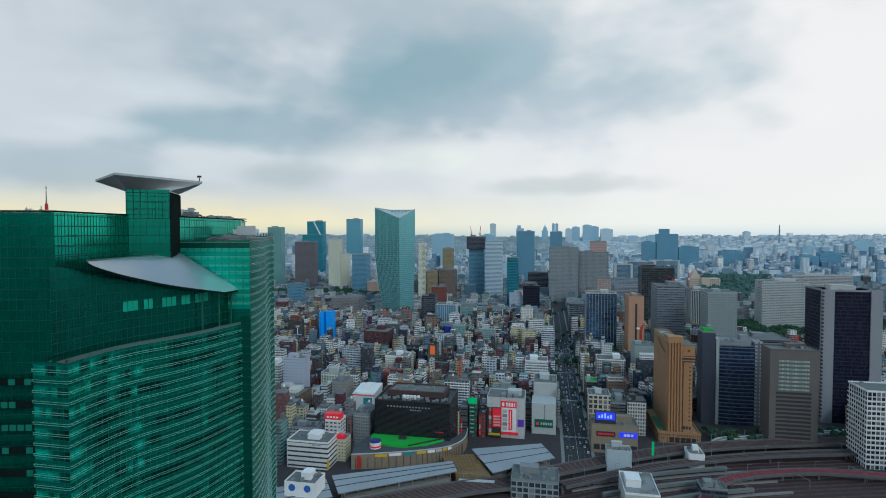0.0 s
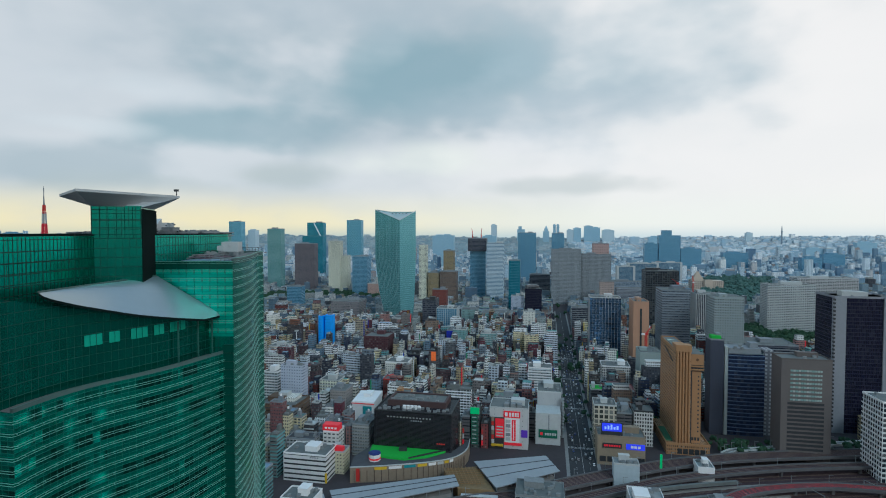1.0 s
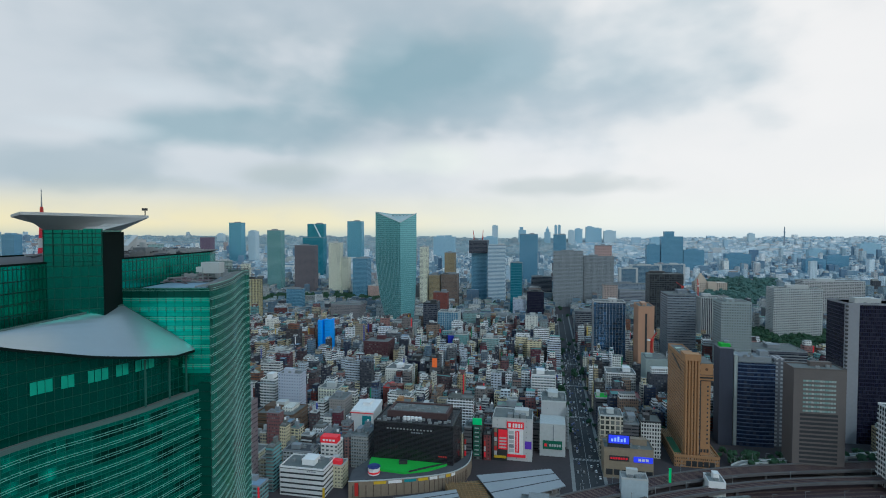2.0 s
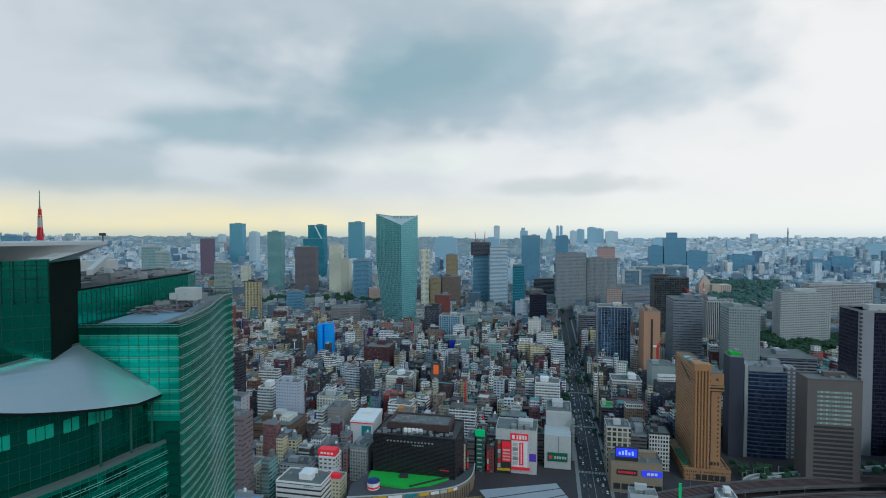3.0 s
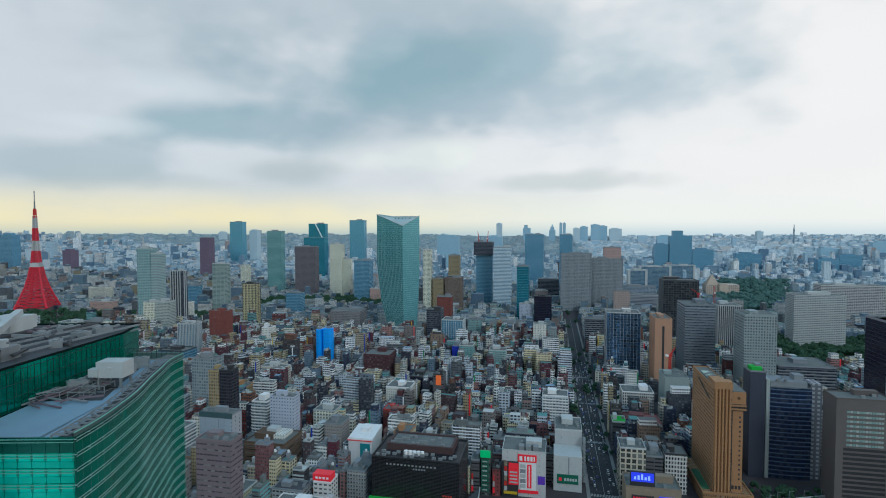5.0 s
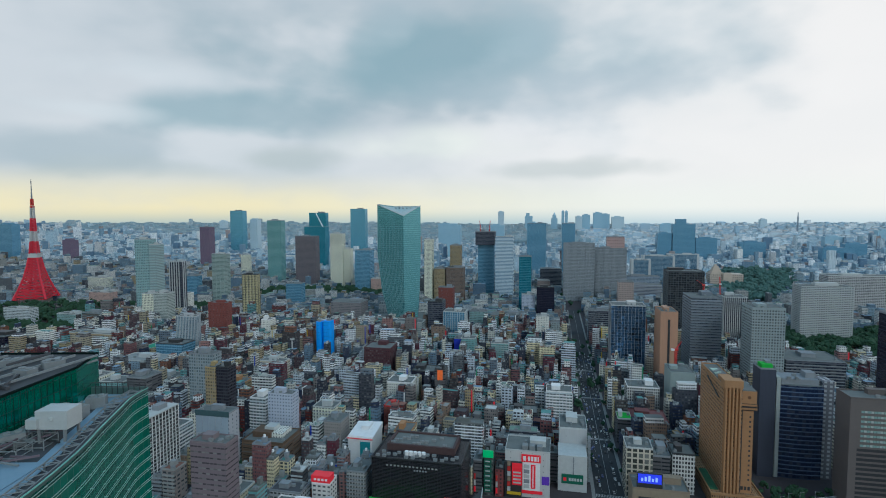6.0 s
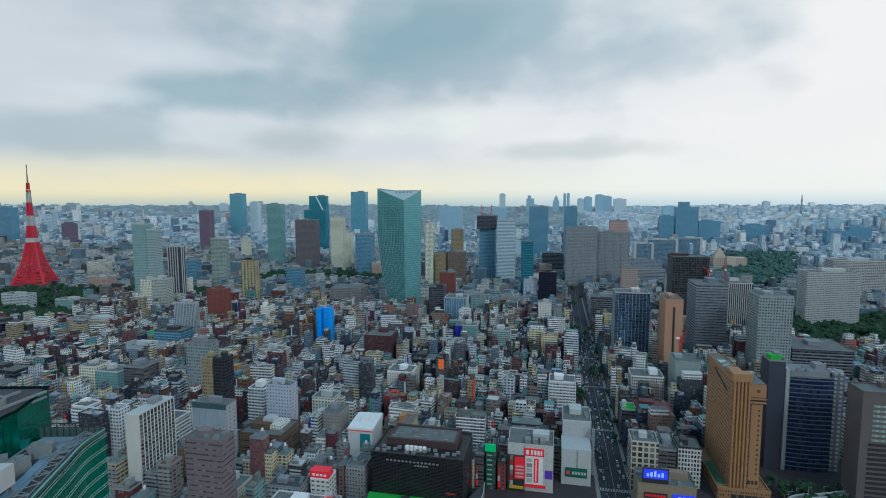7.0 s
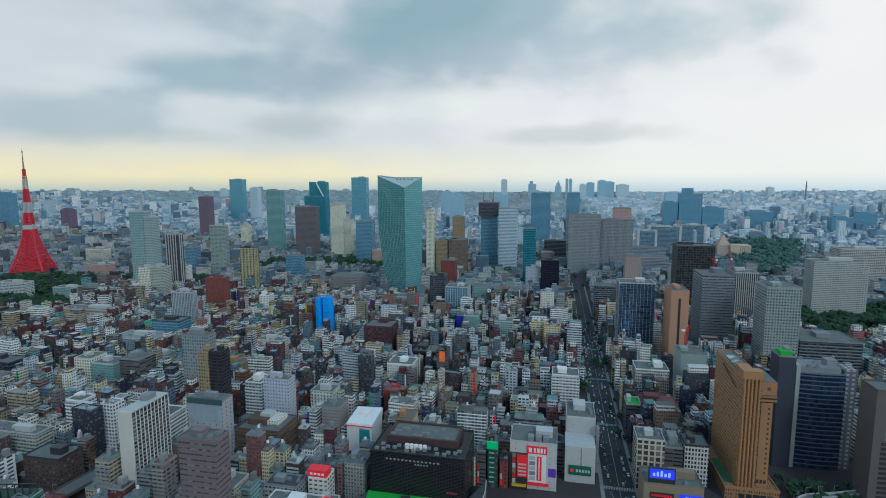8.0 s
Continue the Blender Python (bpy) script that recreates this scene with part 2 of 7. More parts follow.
M_ORANGE_STEEL = plain("orange_red_steel", (0.62, 0.025, 0.05), 0.5, vary=0.2)
M_GREENLAWN = plain("green_turf", (0.03, 0.42, 0.05), 0.9, vary=0.2)
M_FOLIAGE = plain("foliage", (0.022, 0.062, 0.03), 0.9, vary=0.7, scale=0.25)
M_STEEL = plain("light_steel", (0.55, 0.57, 0.58), 0.4, 0.4, vary=0.2)


# ---- geometry helpers ----
GRID = -12.7
STREET = Matrix.Rotation(radians(GRID), 3, "Z")
ROAD_AT = Vector((144, 507, 0))


class Shape:
    """Collects faces, with material slots and wall coordinates in metres, for one mesh."""

    def __init__(self):
        self.verts, self.faces, self.slots, self.uvs = [], [], [], []

    def face(self, ids, slot=0, uv=None):
        self.faces.append(tuple(ids))
        self.slots.append(slot)
        self.uvs.append(uv or [(0.0, 0.0)] * len(ids))

    def prism(self, outline, z0, z1, side=0, top=1, cap=True, under=False, top_z=None):
        """Upright walls on an outline that runs anticlockwise; top_z gives each corner its own height."""
        k, at, u = len(outline), len(self.verts), 0.0
        self.verts += [(x, y, z0) for x, y in outline]
        self.verts += [(x, y, top_z[i] if top_z else z1) for i, (x, y) in enumerate(outline)]
        for i in range(k):
            j = (i + 1) % k
            w = math.dist(outline[i], outline[j])
            self.face((at + i, at + j, at + k + j, at + k + i), side, [(u, z0), (u + w, z0), (u + w, self.verts[at + k + j][2]), (u, self.verts[at + k + i][2])])
            u += w
        if cap:
            self.face([at + k + i for i in range(k)], top, [outline[i] for i in range(k)])
        if under:
            self.face([at + i for i in reversed(range(k))], side)
        return self

    def box(self, x0, x1, y0, y1, z0, z1, side=0, top=None, under=False):
        return self.prism([(x0, y0), (x1, y0), (x1, y1), (x0, y1)], z0, z1, side, side if top is None else top, under=under)

    def strip(self, line_a, line_b, slot=0):
        """A sheet between two lines of points."""
        at, k, u = len(self.verts), len(line_a), 0.0
        self.verts += [tuple(p) for p in line_a] + [tuple(p) for p in line_b]
        for i in range(k - 1):
            w = math.dist(line_a[i], line_a[i + 1])
            self.face((at + i, at + i + 1, at + k + i + 1, at + k + i), slot,
                      [(u, line_a[i][2]), (u + w, line_a[i + 1][2]), (u + w, line_b[i + 1][2]), (u, line_b[i][2])])
            u += w
        return self

    def beam(self, a, b, t, slot=0):
        """A square bar of thickness t from a to b."""
        a, b = Vector(a), Vector(b)
        q = (b - a).to_track_quat("Z", "Y").to_matrix()
        at = len(self.verts)
        for end in (a, b):
            for sx, sy in ((-1, -1), (1, -1), (1, 1), (-1, 1)):
                self.verts.append(tuple(end + q @ Vector((sx * t / 2, sy * t / 2, 0))))
        for i in range(4):
            j = (i + 1) % 4
            self.face((at + i, at + j, at + 4 + j, at + 4 + i), slot)
        self.face((at + 3, at + 2, at + 1, at), slot)
        self.face((at + 4, at + 5, at + 6, at + 7), slot)
        return self

    def sweep(self, points, t, slot=0):
        """One unbroken square bar along a line of points."""
        at, pts = len(self.verts), [Vector(p) for p in points]
        for i, p in enumerate(pts):
            d = (pts[min(i + 1, len(pts) - 1)] - pts[max(i - 1, 0)]).normalized()
            side = d.cross(Vector((0, 0, 1))).normalized() * t / 2
            up = side.cross(d).normalized() * t / 2
            self.verts += [tuple(p + side + up), tuple(p - side + up), tuple(p - side - up), tuple(p + side - up)]
        for i in range(len(pts) - 1):
            for k in range(4):
                j = (k + 1) % 4
                self.face((at + 4 * i + k, at + 4 * i + j, at + 4 * i + 4 + j, at + 4 * i + 4 + k), slot)
        self.face((at, at + 3, at + 2, at + 1), slot)
        self.face((at + 4 * len(pts) - 4, at + 4 * len(pts) - 3, at + 4 * len(pts) - 2, at + 4 * len(pts) - 1), slot)
        return self

    def tube(self, cx, cy, r, z0, z1, sides=16, side=0, top=None, r1=None):
        ring = [(cx + r * math.cos(2 * math.pi * i / sides), cy + r * math.sin(2 * math.pi * i / sides)) for i in range(sides)]
        if r1 is None:
            return self.prism(ring, z0, z1, side, side if top is None else top)
        at = len(self.verts)
        self.verts += [(x, y, z0) for x, y in ring]
        self.verts += [(cx + (x - cx) * r1 / r, cy + (y - cy) * r1 / r, z1) for x, y in ring]
        for i in range(sides):
            j = (i + 1) % sides
            self.face((at + i, at + j, at + sides + j, at + sides + i), side)
        self.face([at + sides + i for i in range(sides)], side if top is None else top)
        return self

    def mesh(self, name, mats):
        me = bpy.data.meshes.new(name)
        me.from_pydata(self.verts, [], self.faces)
        for m in mats if isinstance(mats, (list, tuple)) else [mats]:
            me.materials.append(m)
        me.polygons.foreach_set("material_index", self.slots)
        layer = me.uv_layers.new(name="UVMap")
        layer.data.foreach_set("uv", [c for f in self.uvs for p in f for c in p[:2]])
        me.update()
        return me


def thing(name, x, y, z, label, category, rot=GRID, group=""):
    ob = new(name)
    ob.matrix_world = pose(x, y, z, 0, 0, rot)
    ob.empty_display_size = 1
    return tagged(ob, label, category, group)


def part(name, shape, mats, parent, label="", at=None):
    """One mesh under a thing or a part; shape may also be a mesh that is shared."""
    me = shape.mesh(name, mats) if isinstance(shape, Shape) else shape
    ob = new(name, me)
    ob.parent = parent
    if at is not None:
        ob.matrix_local = at
    if label:
        ob["label"] = label
    return ob


def solid(name, shape, mats, label="", category="", kind="", group=""):
    ob = new(name, shape.mesh(name, mats))
    return tagged(ob, label, category, group, kind)


TAKEN = []


def to_street(x, y):
    """World to street-grid metres: across the main road, and along it."""
    q = STREET.transposed() @ (Vector((x, y, 0)) - ROAD_AT)
    return q.x, q.y


def from_street(u, v):
    q = STREET @ Vector((u, v, 0)) + ROAD_AT
    return q.x, q.y


def reserve(x, y, w, d, gap=2.0):
    u, v = to_street(x, y)
    TAKEN.append((u - gap, u + w + gap, v - gap, v + d + gap))


def land(x, y):
    """Height of the ground, raised far out so the city meets the camera's horizon."""
    s = min(max((math.hypot(x, y) - 2000) / 2950, 0.0), 1.0)
    return 150 * s ** 1.5


def parapet_roof(w, d, h, edge=0.4, lip=1.1):
    """A flat roof with a raised edge, one piece."""
    s = Shape()
    s.box(edge, w - edge, edge, d - edge, h - lip - 0.3, h - lip, 1, 1)
    s.box(0, w, 0, edge, h - lip - 0.4, h, 0)
    s.box(0, w, d - edge, d, h - lip - 0.4, h, 0)
    s.box(0, edge, edge, d - edge, h - lip - 0.4, h, 0)
    s.box(w - edge, w, edge, d - edge, h - lip - 0.4, h, 0)
    return s


UNIT = Shape().box(-1.5, 1.5, -1.0, 1.0, 0, 2.0).tube(-0.7, 0, 0.55, 2.0, 2.25, 8).tube(0.7, 0, 0.55, 2.0, 2.25, 8).mesh("cooling_unit", M_GEAR)


def roof_gear(parent, w, d, h, rng, pent=1, units=4, mat=None):
    for k in range(pent):
        pw, pd, ph = w * rng.uniform(0.25, 0.45), d * rng.uniform(0.25, 0.5), rng.uniform(2.2, 4.5)
        px, py = rng.uniform(0.08 * w, 0.92 * w - pw), rng.uniform(0.2 * d, 0.92 * d - pd)
        part("penthouse", Shape().box(px, px + pw, py, py + pd, h - 1.1, h + ph).box(px - 0.2, px + pw + 0.2, py - 0.2, py + pd + 0.2, h + ph, h + ph + 0.3), mat or M_OFFWHITE, parent)
    for k in range(units):
        part("cooling_unit", UNIT, None, parent, at=pose(rng.uniform(2, w - 2), rng.uniform(2, d - 2), h - 1.1, 0, 0, rng.choice((0, 90))))


def tower(name, label, category, x, y, w, d, h, wall, trim=M_GREY, base=0.0, roof=M_ROOF, bands=None, ribs=None, pent=1, units=4, gap=3.0):
    """A tall block whose near left corner stands at x, y. bands: (storey, height, depth) of spandrels; ribs: (spacing, width, depth) of piers."""
    rng = random.Random(label + str(round(x)))
    ob = thing(name, x, y, base, label, category)
    h = h - base
    part("wall", Shape().box(0.05, w - 0.05, 0.05, d - 0.05, 0, h - 1.2), [wall, roof], ob)
    part("roof", parapet_roof(w, d, h), [trim, roof], ob)
    if bands:
        step, tall, deep = bands
        ring = Shape().box(-deep, w + deep, -deep, 0.05, 0, tall).box(-deep, w + deep, d - 0.05, d + deep, 0, tall).box(-deep, 0.05, 0.05, d - 0.05, 0, tall)
        ring = ring.box(w - 0.05, w + deep, 0.05, d - 0.05, 0, tall).mesh("spandrel", trim)
        for k in range(1, int((h - 1.5) / step)):
            part("spandrel", ring, None, ob, at=pose(0, 0, k * step))
    if ribs:
        step, wide, deep = ribs
        rib = Shape().box(-wide / 2, wide / 2, -deep, 0.1, 0.5, h - 0.5).mesh("pier", trim)
        for k in range(int(w / step) + 1):
            part("pier", rib, None, ob, at=pose(min(k * step, w), 0, 0))
        for k in range(1, int(d / step) + 1):
            part("pier", rib, None, ob, at=pose(0, min(k * step, d), 0, 0, 0, -90))
            part("pier", rib, None, ob, at=pose(w, min(k * step, d), 0, 0, 0, 90))
    roof_gear(ob, w, d, h, rng, pent, units, trim)
    reserve(x, y, w, d, gap)
    return ob


# ---- ground, roads, rails ----
def ground_sheet():
    s, rings, spokes = Shape(), [0.0, 400, 900, 1500, 2000, 2300, 2700, 3100, 3500, 3900, 4300, 4700, 5000, 5600, 9000], 72
    for r in rings[1:]:
        for k in range(spokes):
            x, y = r * math.sin(2 * math.pi * k / spokes), r * math.cos(2 * math.pi * k / spokes)
            s.verts.append((x, y, land(x, y)))
    s.verts.append((0, 0, 0))
    for k in range(spokes):
        s.face((len(s.verts) - 1, (k + 1) % spokes, k), 0)
    for i in range(len(rings) - 2):
        for k in range(spokes):
            j = (k + 1) % spokes
            s.face((i * spokes + k, i * spokes + j, (i + 1) * spokes + j, (i + 1) * spokes + k), 0)
    return solid("ground", s, plain("street_ground", (0.062, 0.052, 0.056), 0.95, vary=0.5, scale=0.03), "dark asphalt city ground rising gently in the distance", "ground", "structure")


ground_sheet()
ROAD_W = 15.0
M_LINE = plain("road_paint", (0.40, 0.40, 0.39), 0.7, vary=0.3)


def main_road():
    road = thing("road", ROAD_AT.x, ROAD_AT.y, 0, "dark asphalt avenue with worn lane lines", "road")
    road["kind"] = "structure"
    part("carriageway", Shape().box(-ROAD_W + 3, ROAD_W - 3, -60, 900, 0.01, 0.06), M_ASPHALT, road)
    kerb = Shape().box(ROAD_W - 3, ROAD_W, -60, 900, 0.0, 0.2).mesh("pavement", M_PAVE)
    part("pavement", kerb, None, road)
    part("pavement", kerb, None, road, at=pose(-2 * ROAD_W + 3, 0, 0))
    dash = Shape().box(-0.1, 0.1, 0, 5, 0.064, 0.07).mesh("lane_line", M_LINE)
    for k in range(40):
        for off in (-6, 6):
            part("lane_line", dash, None, road, at=pose(off, -50 + k * 11, 0))
    part("centre_line", Shape().box(-0.15, 0.15, -60, 900, 0.064, 0.07), M_LINE, road)
    stripe = Shape().box(-0.3, 0.3, 0, 4.5, 0.066, 0.072).mesh("crossing_stripe", M_LINE)
    for v in (6, 122, 250, 372):
        for k in range(-9, 10):
            part("crossing_stripe", stripe, None, road, at=pose(k * 1.25, v, 0))


main_road()
TAKEN.append((-ROAD_W - 0.5, ROAD_W + 0.5, -200, 2600))
for cross in (12, 128, 256, 378, 520):
    TAKEN.append((-420, 560, cross - 6, cross + 7))

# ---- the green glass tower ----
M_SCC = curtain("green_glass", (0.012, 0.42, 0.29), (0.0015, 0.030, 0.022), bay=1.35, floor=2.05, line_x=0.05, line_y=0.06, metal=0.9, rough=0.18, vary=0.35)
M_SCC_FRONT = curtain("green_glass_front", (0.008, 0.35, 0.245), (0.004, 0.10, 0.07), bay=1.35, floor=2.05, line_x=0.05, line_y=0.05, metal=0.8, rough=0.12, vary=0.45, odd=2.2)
# wing glass: the dimmer light on that front is put into the colour
M_SCC_WING_SHADED = curtain("green_glass_wing_shaded", (0.006, 0.22, 0.15), (0.003, 0.09, 0.062), bay=1.6, floor=2.05, line_x=0.05, line_y=0.02, metal=0.45, rough=0.2, vary=0.5)
# end panes: the bright sky they mirror is put into the colour
M_SCC_LIT = curtain("lit_green_glass", (0.012, 0.50, 0.36), (0.006, 0.20, 0.14), bay=1.6, floor=2.05, line_x=0.08, line_y=0.1, metal=0.6, rough=0.28, vary=0.5)
# shaded copy of the green glass for the roof box and recess
M_SCC_BOX_SHADED = curtain("green_box_glass_shaded", (0.007, 0.20, 0.145), (0.002, 0.05, 0.035), bay=1.35, floor=2.05, line_x=0.05, line_y=0.06, metal=0.85, rough=0.2, vary=0.3)
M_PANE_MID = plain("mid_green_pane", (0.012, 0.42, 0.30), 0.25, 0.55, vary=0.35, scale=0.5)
# dark panes: shade and dark reflection put into the colour
M_PANE_SHADE = plain("shade_toned_green_pane", (0.004, 0.10, 0.072), 0.25, 0.5, vary=0.3, scale=0.5)
M_BAND = plain("pale_green_rail", (0.19, 0.48, 0.40), 0.4, 0.1, vary=0.2)
M_BAND_WING = plain("pale_rail", (0.34, 0.54, 0.49), 0.4, 0.1, vary=0.2)
M_EDGE = plain("dark_edge_metal", (0.09, 0.15, 0.14), 0.5, 0.2, vary=0.2)
M_TERRACE = plain("brown_terrace", (0.15, 0.13, 0.125), 0.9, vary=0.4, scale=0.3)
M_CANOPY = plain("canopy_sheet", (0.34, 0.41, 0.44), 0.36, 0.6, vary=0.12, scale=0.08)
M_SOFFIT = plain("grey_soffit", (0.38, 0.42, 0.43), 0.95, 0.0, vary=0.12)
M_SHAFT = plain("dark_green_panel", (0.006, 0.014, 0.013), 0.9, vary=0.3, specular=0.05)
M_MULLION = plain("green_mullion", (0.003, 0.04, 0.03), 0.4, 0.3)
# panes that look lit: the brightness is only in the colour
M_PANE = plain("lit_green_pane", (0.04, 0.62, 0.42), 0.15, 0.5, vary=0.35, scale=0.4)
M_PANE_DIM = plain("pale_green_pane", (0.03, 0.30, 0.21), 0.2, 0.4, vary=0.4, scale=0.5)
M_MAUVE = plain("mauve_duct", (0.16, 0.12, 0.14), 0.7)
M_SLATE = plain("blue_roof_membrane", (0.22, 0.33, 0.42), 0.7, vary=0.15, scale=0.2)


def smooth_line(points, per=6):
    """A smooth plan line through a few points."""
    out = []
    for i in range(len(points) - 1):
        p0, p1, p2, p3 = (Vector(points[max(0, min(len(points) - 1, i + k))]) for k in (-1, 0, 1, 2))
        for j in range(per):
            t = j / per
            out.append(0.5 * ((2 * p1) + (p2 - p0) * t + (2 * p0 - 5 * p1 + 4 * p2 - p3) * t * t + (3 * p1 - p0 - 3 * p2 + p3) * t ** 3))
    out.append(Vector(points[-1]))
    return [tuple(p) for p in out]


def offset_line(line, d):
    """A plan line moved to its right by d."""
    out = []
    for i, p in enumerate(line):
        a, b = Vector(line[max(0, i - 1)]), Vector(line[min(len(line) - 1, i + 1)])
        t = (b - a).normalized()
        out.append((p[0] + t.y * d, p[1] - t.x * d))
    return out


def band_mesh(line, mat=M_BAND, bracket=2):
    """Two slim rails on brackets that follow a plan line."""
    s, out, out2 = Shape(), offset_line(line, 0.32), offset_line(line, 0.26)
    for lo, hi in ((0.0, 0.085), (0.42, 0.505)):
        a = [(x, y, lo) for x, y in out]
        b = [(x, y, hi) for x, y in out]
        c = [(x, y, hi) for x, y in out2]
        d = [(x, y, lo) for x, y in out2]
        s.strip(a, b), s.strip(b, c), s.strip(d, a)
    for i in range(0, len(line), bracket):
        s.beam((*line[i], 0.3), (*out[i], 0.3), 0.1)
    return s.mesh("floor_band", mat)


def green_tower():
    scc = thing("glass_office_tower", 0, 0, 0, "green glass tower with curved fronts and a winged roof box", "skyscraper", rot=0)
    step = 2.05
    # upper mass
    core = [(-72.6, 105), (-71.2, 133), (-66.2, 143), (-63.5, 182), (-66, 192), (-96, 192), (-104, 103)]
    part("core_wall", Shape().prism(core, 0, 207.7), [M_SCC, M_ROOF_DARK], scc)
    part("roof_edge", Shape().sweep([(*p, 207.9) for p in core + core[:1]], 0.35), M_SHAFT, scc)
    fin = Shape().box(-0.035, 0.035, -0.06, 0.1, 172, 207.6).mesh("mullion", M_MULLION)
    for i, k in ((0, 30), (2, 30)):
        a, b = Vector(core[i]), Vector(core[i + 1])
        ang = math.degrees(math.atan2(b.y - a.y, b.x - a.x))
        for j in range(1, k):
            p = a.lerp(b, j / k)
            part("mullion", fin, None, scc, at=pose(p.x, p.y, 0, 0, 0, ang))
    for z in range(8):
        s = Shape().beam((*core[0], 0), (*core[1], 0), 0.14)
        part("transom", s, M_MULLION, scc, at=pose(0, 0, 205 - z * 1.9))
    # roof clutter on the upper mass
    rng = random.Random(5)
    rails = Shape()
    for k in range(5):
        x0 = -90 + k * 4.2
        rails.beam((x0, 148, 208.3), (x0 + 9, 189, 208.3), 0.35).beam((x0, 148, 207.4), (x0 + 9, 189, 207.4), 0.3)
    part("roof_rail", rails, M_GEAR, scc)
    for k in range(14):
        part("cooling_unit", UNIT, None, scc, at=pose(rng.uniform(-92, -68), rng.uniform(150, 188), 206.9, 0, 0, rng.uniform(0, 180)))
    part("penthouse", Shape().box(-92, -82, 172, 186, 206.9, 208.6), M_ROOF_DARK, scc)
    for k, (ax, ay) in enumerate(((-79.2, 108), (-80.4, 108.6), (-78.2, 109.5))):
        part("antenna", Shape().tube(ax, ay, 0.08, 207.7, 208.5 + 0.3 * k, 6).tube(ax, ay, 0.3, 208.3, 208.5, 8), M_GEAR, scc)
    # roof box with its wing
    box = [(-71.7, 128.3), (-63.5, 132.3), (-66.9, 144.6), (-77.5, 141)]
    part("roof_box", Shape().prism(box, 186, 214.2), [M_SCC_BOX_SHADED, M_SHAFT], scc)
    # recess wall: its shade is put into a near-black matt colour
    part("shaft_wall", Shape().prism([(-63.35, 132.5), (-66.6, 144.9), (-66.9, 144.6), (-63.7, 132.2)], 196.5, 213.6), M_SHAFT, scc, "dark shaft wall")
    glaze = Shape().strip([(-71.7, 128.15, 207.5), (-63.5, 132.15, 207.5)], [(-71.7, 128.15, 214), (-63.5, 132.15, 214)])
    part("roof_box_glazing", glaze, M_SCC_BOX_SHADED, scc)
    part("roof_box_side", Shape().strip([(-77.6, 141, 207.5), (-71.8, 128.2, 207.5)], [(-77.6, 141, 214), (-71.8, 128.2, 214)]), M_OFFWHITE, scc, "pale side panel")
    bars = Shape()
    for j in range(7):
        p = Vector((-71.7, 128.05, 0)).lerp(Vector((-63.5, 132.05, 0)), j / 6)
        bars.beam((p.x, p.y, 207), (p.x, p.y, 214), 0.09)
    for z in (208, 209.5, 211, 212.5):
        bars.beam((-71.7, 128.05, z), (-63.5, 132.05, z), 0.09)
    part("glazing_bar", bars, M_MULLION, scc)
    wing = [(-69.2, 119.5), (-58.9, 140.4), (-66.5, 153.5), (-83.6, 136)]
    eave = Shape()
    for i in range(4):
        j = (i + 1) % 4
        lines = []
        for f in (0, 0.25, 0.5, 0.75, 1):
            lines.append([tuple(Vector((*box[i], 213.9)).lerp(Vector((*box[j], 213.9)), k / 8).lerp(Vector((*wing[i], 216.5)).lerp(Vector((*wing[j], 216.5)), k / 8), f)) for k in range(9)])
        for a, b in zip(lines, lines[1:]):
            eave.strip(a, b, 0)
    smooth_faces = len(eave.faces)
    for i in range(4):
        j = (i + 1) % 4
        eave.strip([(*wing[i], 216.5), (*wing[j], 216.5)], [(*wing[i], 217.0), (*wing[j], 217.0)], 1)
    eave.prism(wing, 216.9, 217.0, 1, 1)
    soffit = part("roof_wing", eave, [M_SOFFIT, M_OFFWHITE], scc, "grey winged eave with a pale top")
    for p in soffit.data.polygons[:smooth_faces]:
        p.use_smooth = True
    weld = bmesh.new()
    weld.from_mesh(soffit.data)
    bmesh.ops.remove_doubles(weld, verts=weld.verts, dist=0.12)
    for e in weld.edges:
        e.smooth = len(e.link_faces) == 2 and e.calc_face_angle(0) < 0.35
    weld.to_mesh(soffit.data)
    weld.free()
    part("wing_lamp", Shape().tube(-59.6, 140.4, 0.12, 217, 218.2, 6).box(-60.1, -59.2, 140.1, 140.7, 218.0, 218.5), M_DARK, scc)
    # lower curved front
    line = smooth_line([(-68.2, 101.4), (-67.6, 106), (-66.0, 112.3), (-63.2, 118), (-59.5, 123.2), (-55.6, 130), (-52.4, 138.2), (-50.3, 143.5)])
    front = Shape().strip([(*p, 0) for p in line], [(*p, 179) for p in line])
    front.strip([(-76, 103.2, 0), (-68.2, 101.4, 0)], [(-76, 103.2, 179), (-68.2, 101.4, 179)])
    part("curved_front", front, M_SCC_FRONT, scc)
    deck = Shape()
    deck.strip([(*p, 179.0) for p in line], [(-73, 103 + i * 38 / (len(line) - 1), 179.0) for i in range(len(line))])
    part("terrace", deck, M_TERRACE, scc, "grey terrace")
    curb = Shape()
    inner = offset_line(line, -0.5)
    curb.strip([(*p, 179.0) for p in line], [(*p, 179.7) for p in line]).strip([(*p, 179.7) for p in line], [(*p, 179.7) for p in inner]).strip([(*p, 179.7) for p in inner], [(*p, 179.0) for p in inner])
    part("terrace_kerb", curb, M_EDGE, scc)
    full = [(-76, 103.2)] + line
    bm = band_mesh(full)
    for k in range(1, 62):
        part("floor_band", bm, None, scc, at=pose(0, 0, 179.2 - k * step))
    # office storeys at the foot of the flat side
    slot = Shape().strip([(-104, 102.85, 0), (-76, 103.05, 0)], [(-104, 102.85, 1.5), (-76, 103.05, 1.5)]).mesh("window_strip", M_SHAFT)
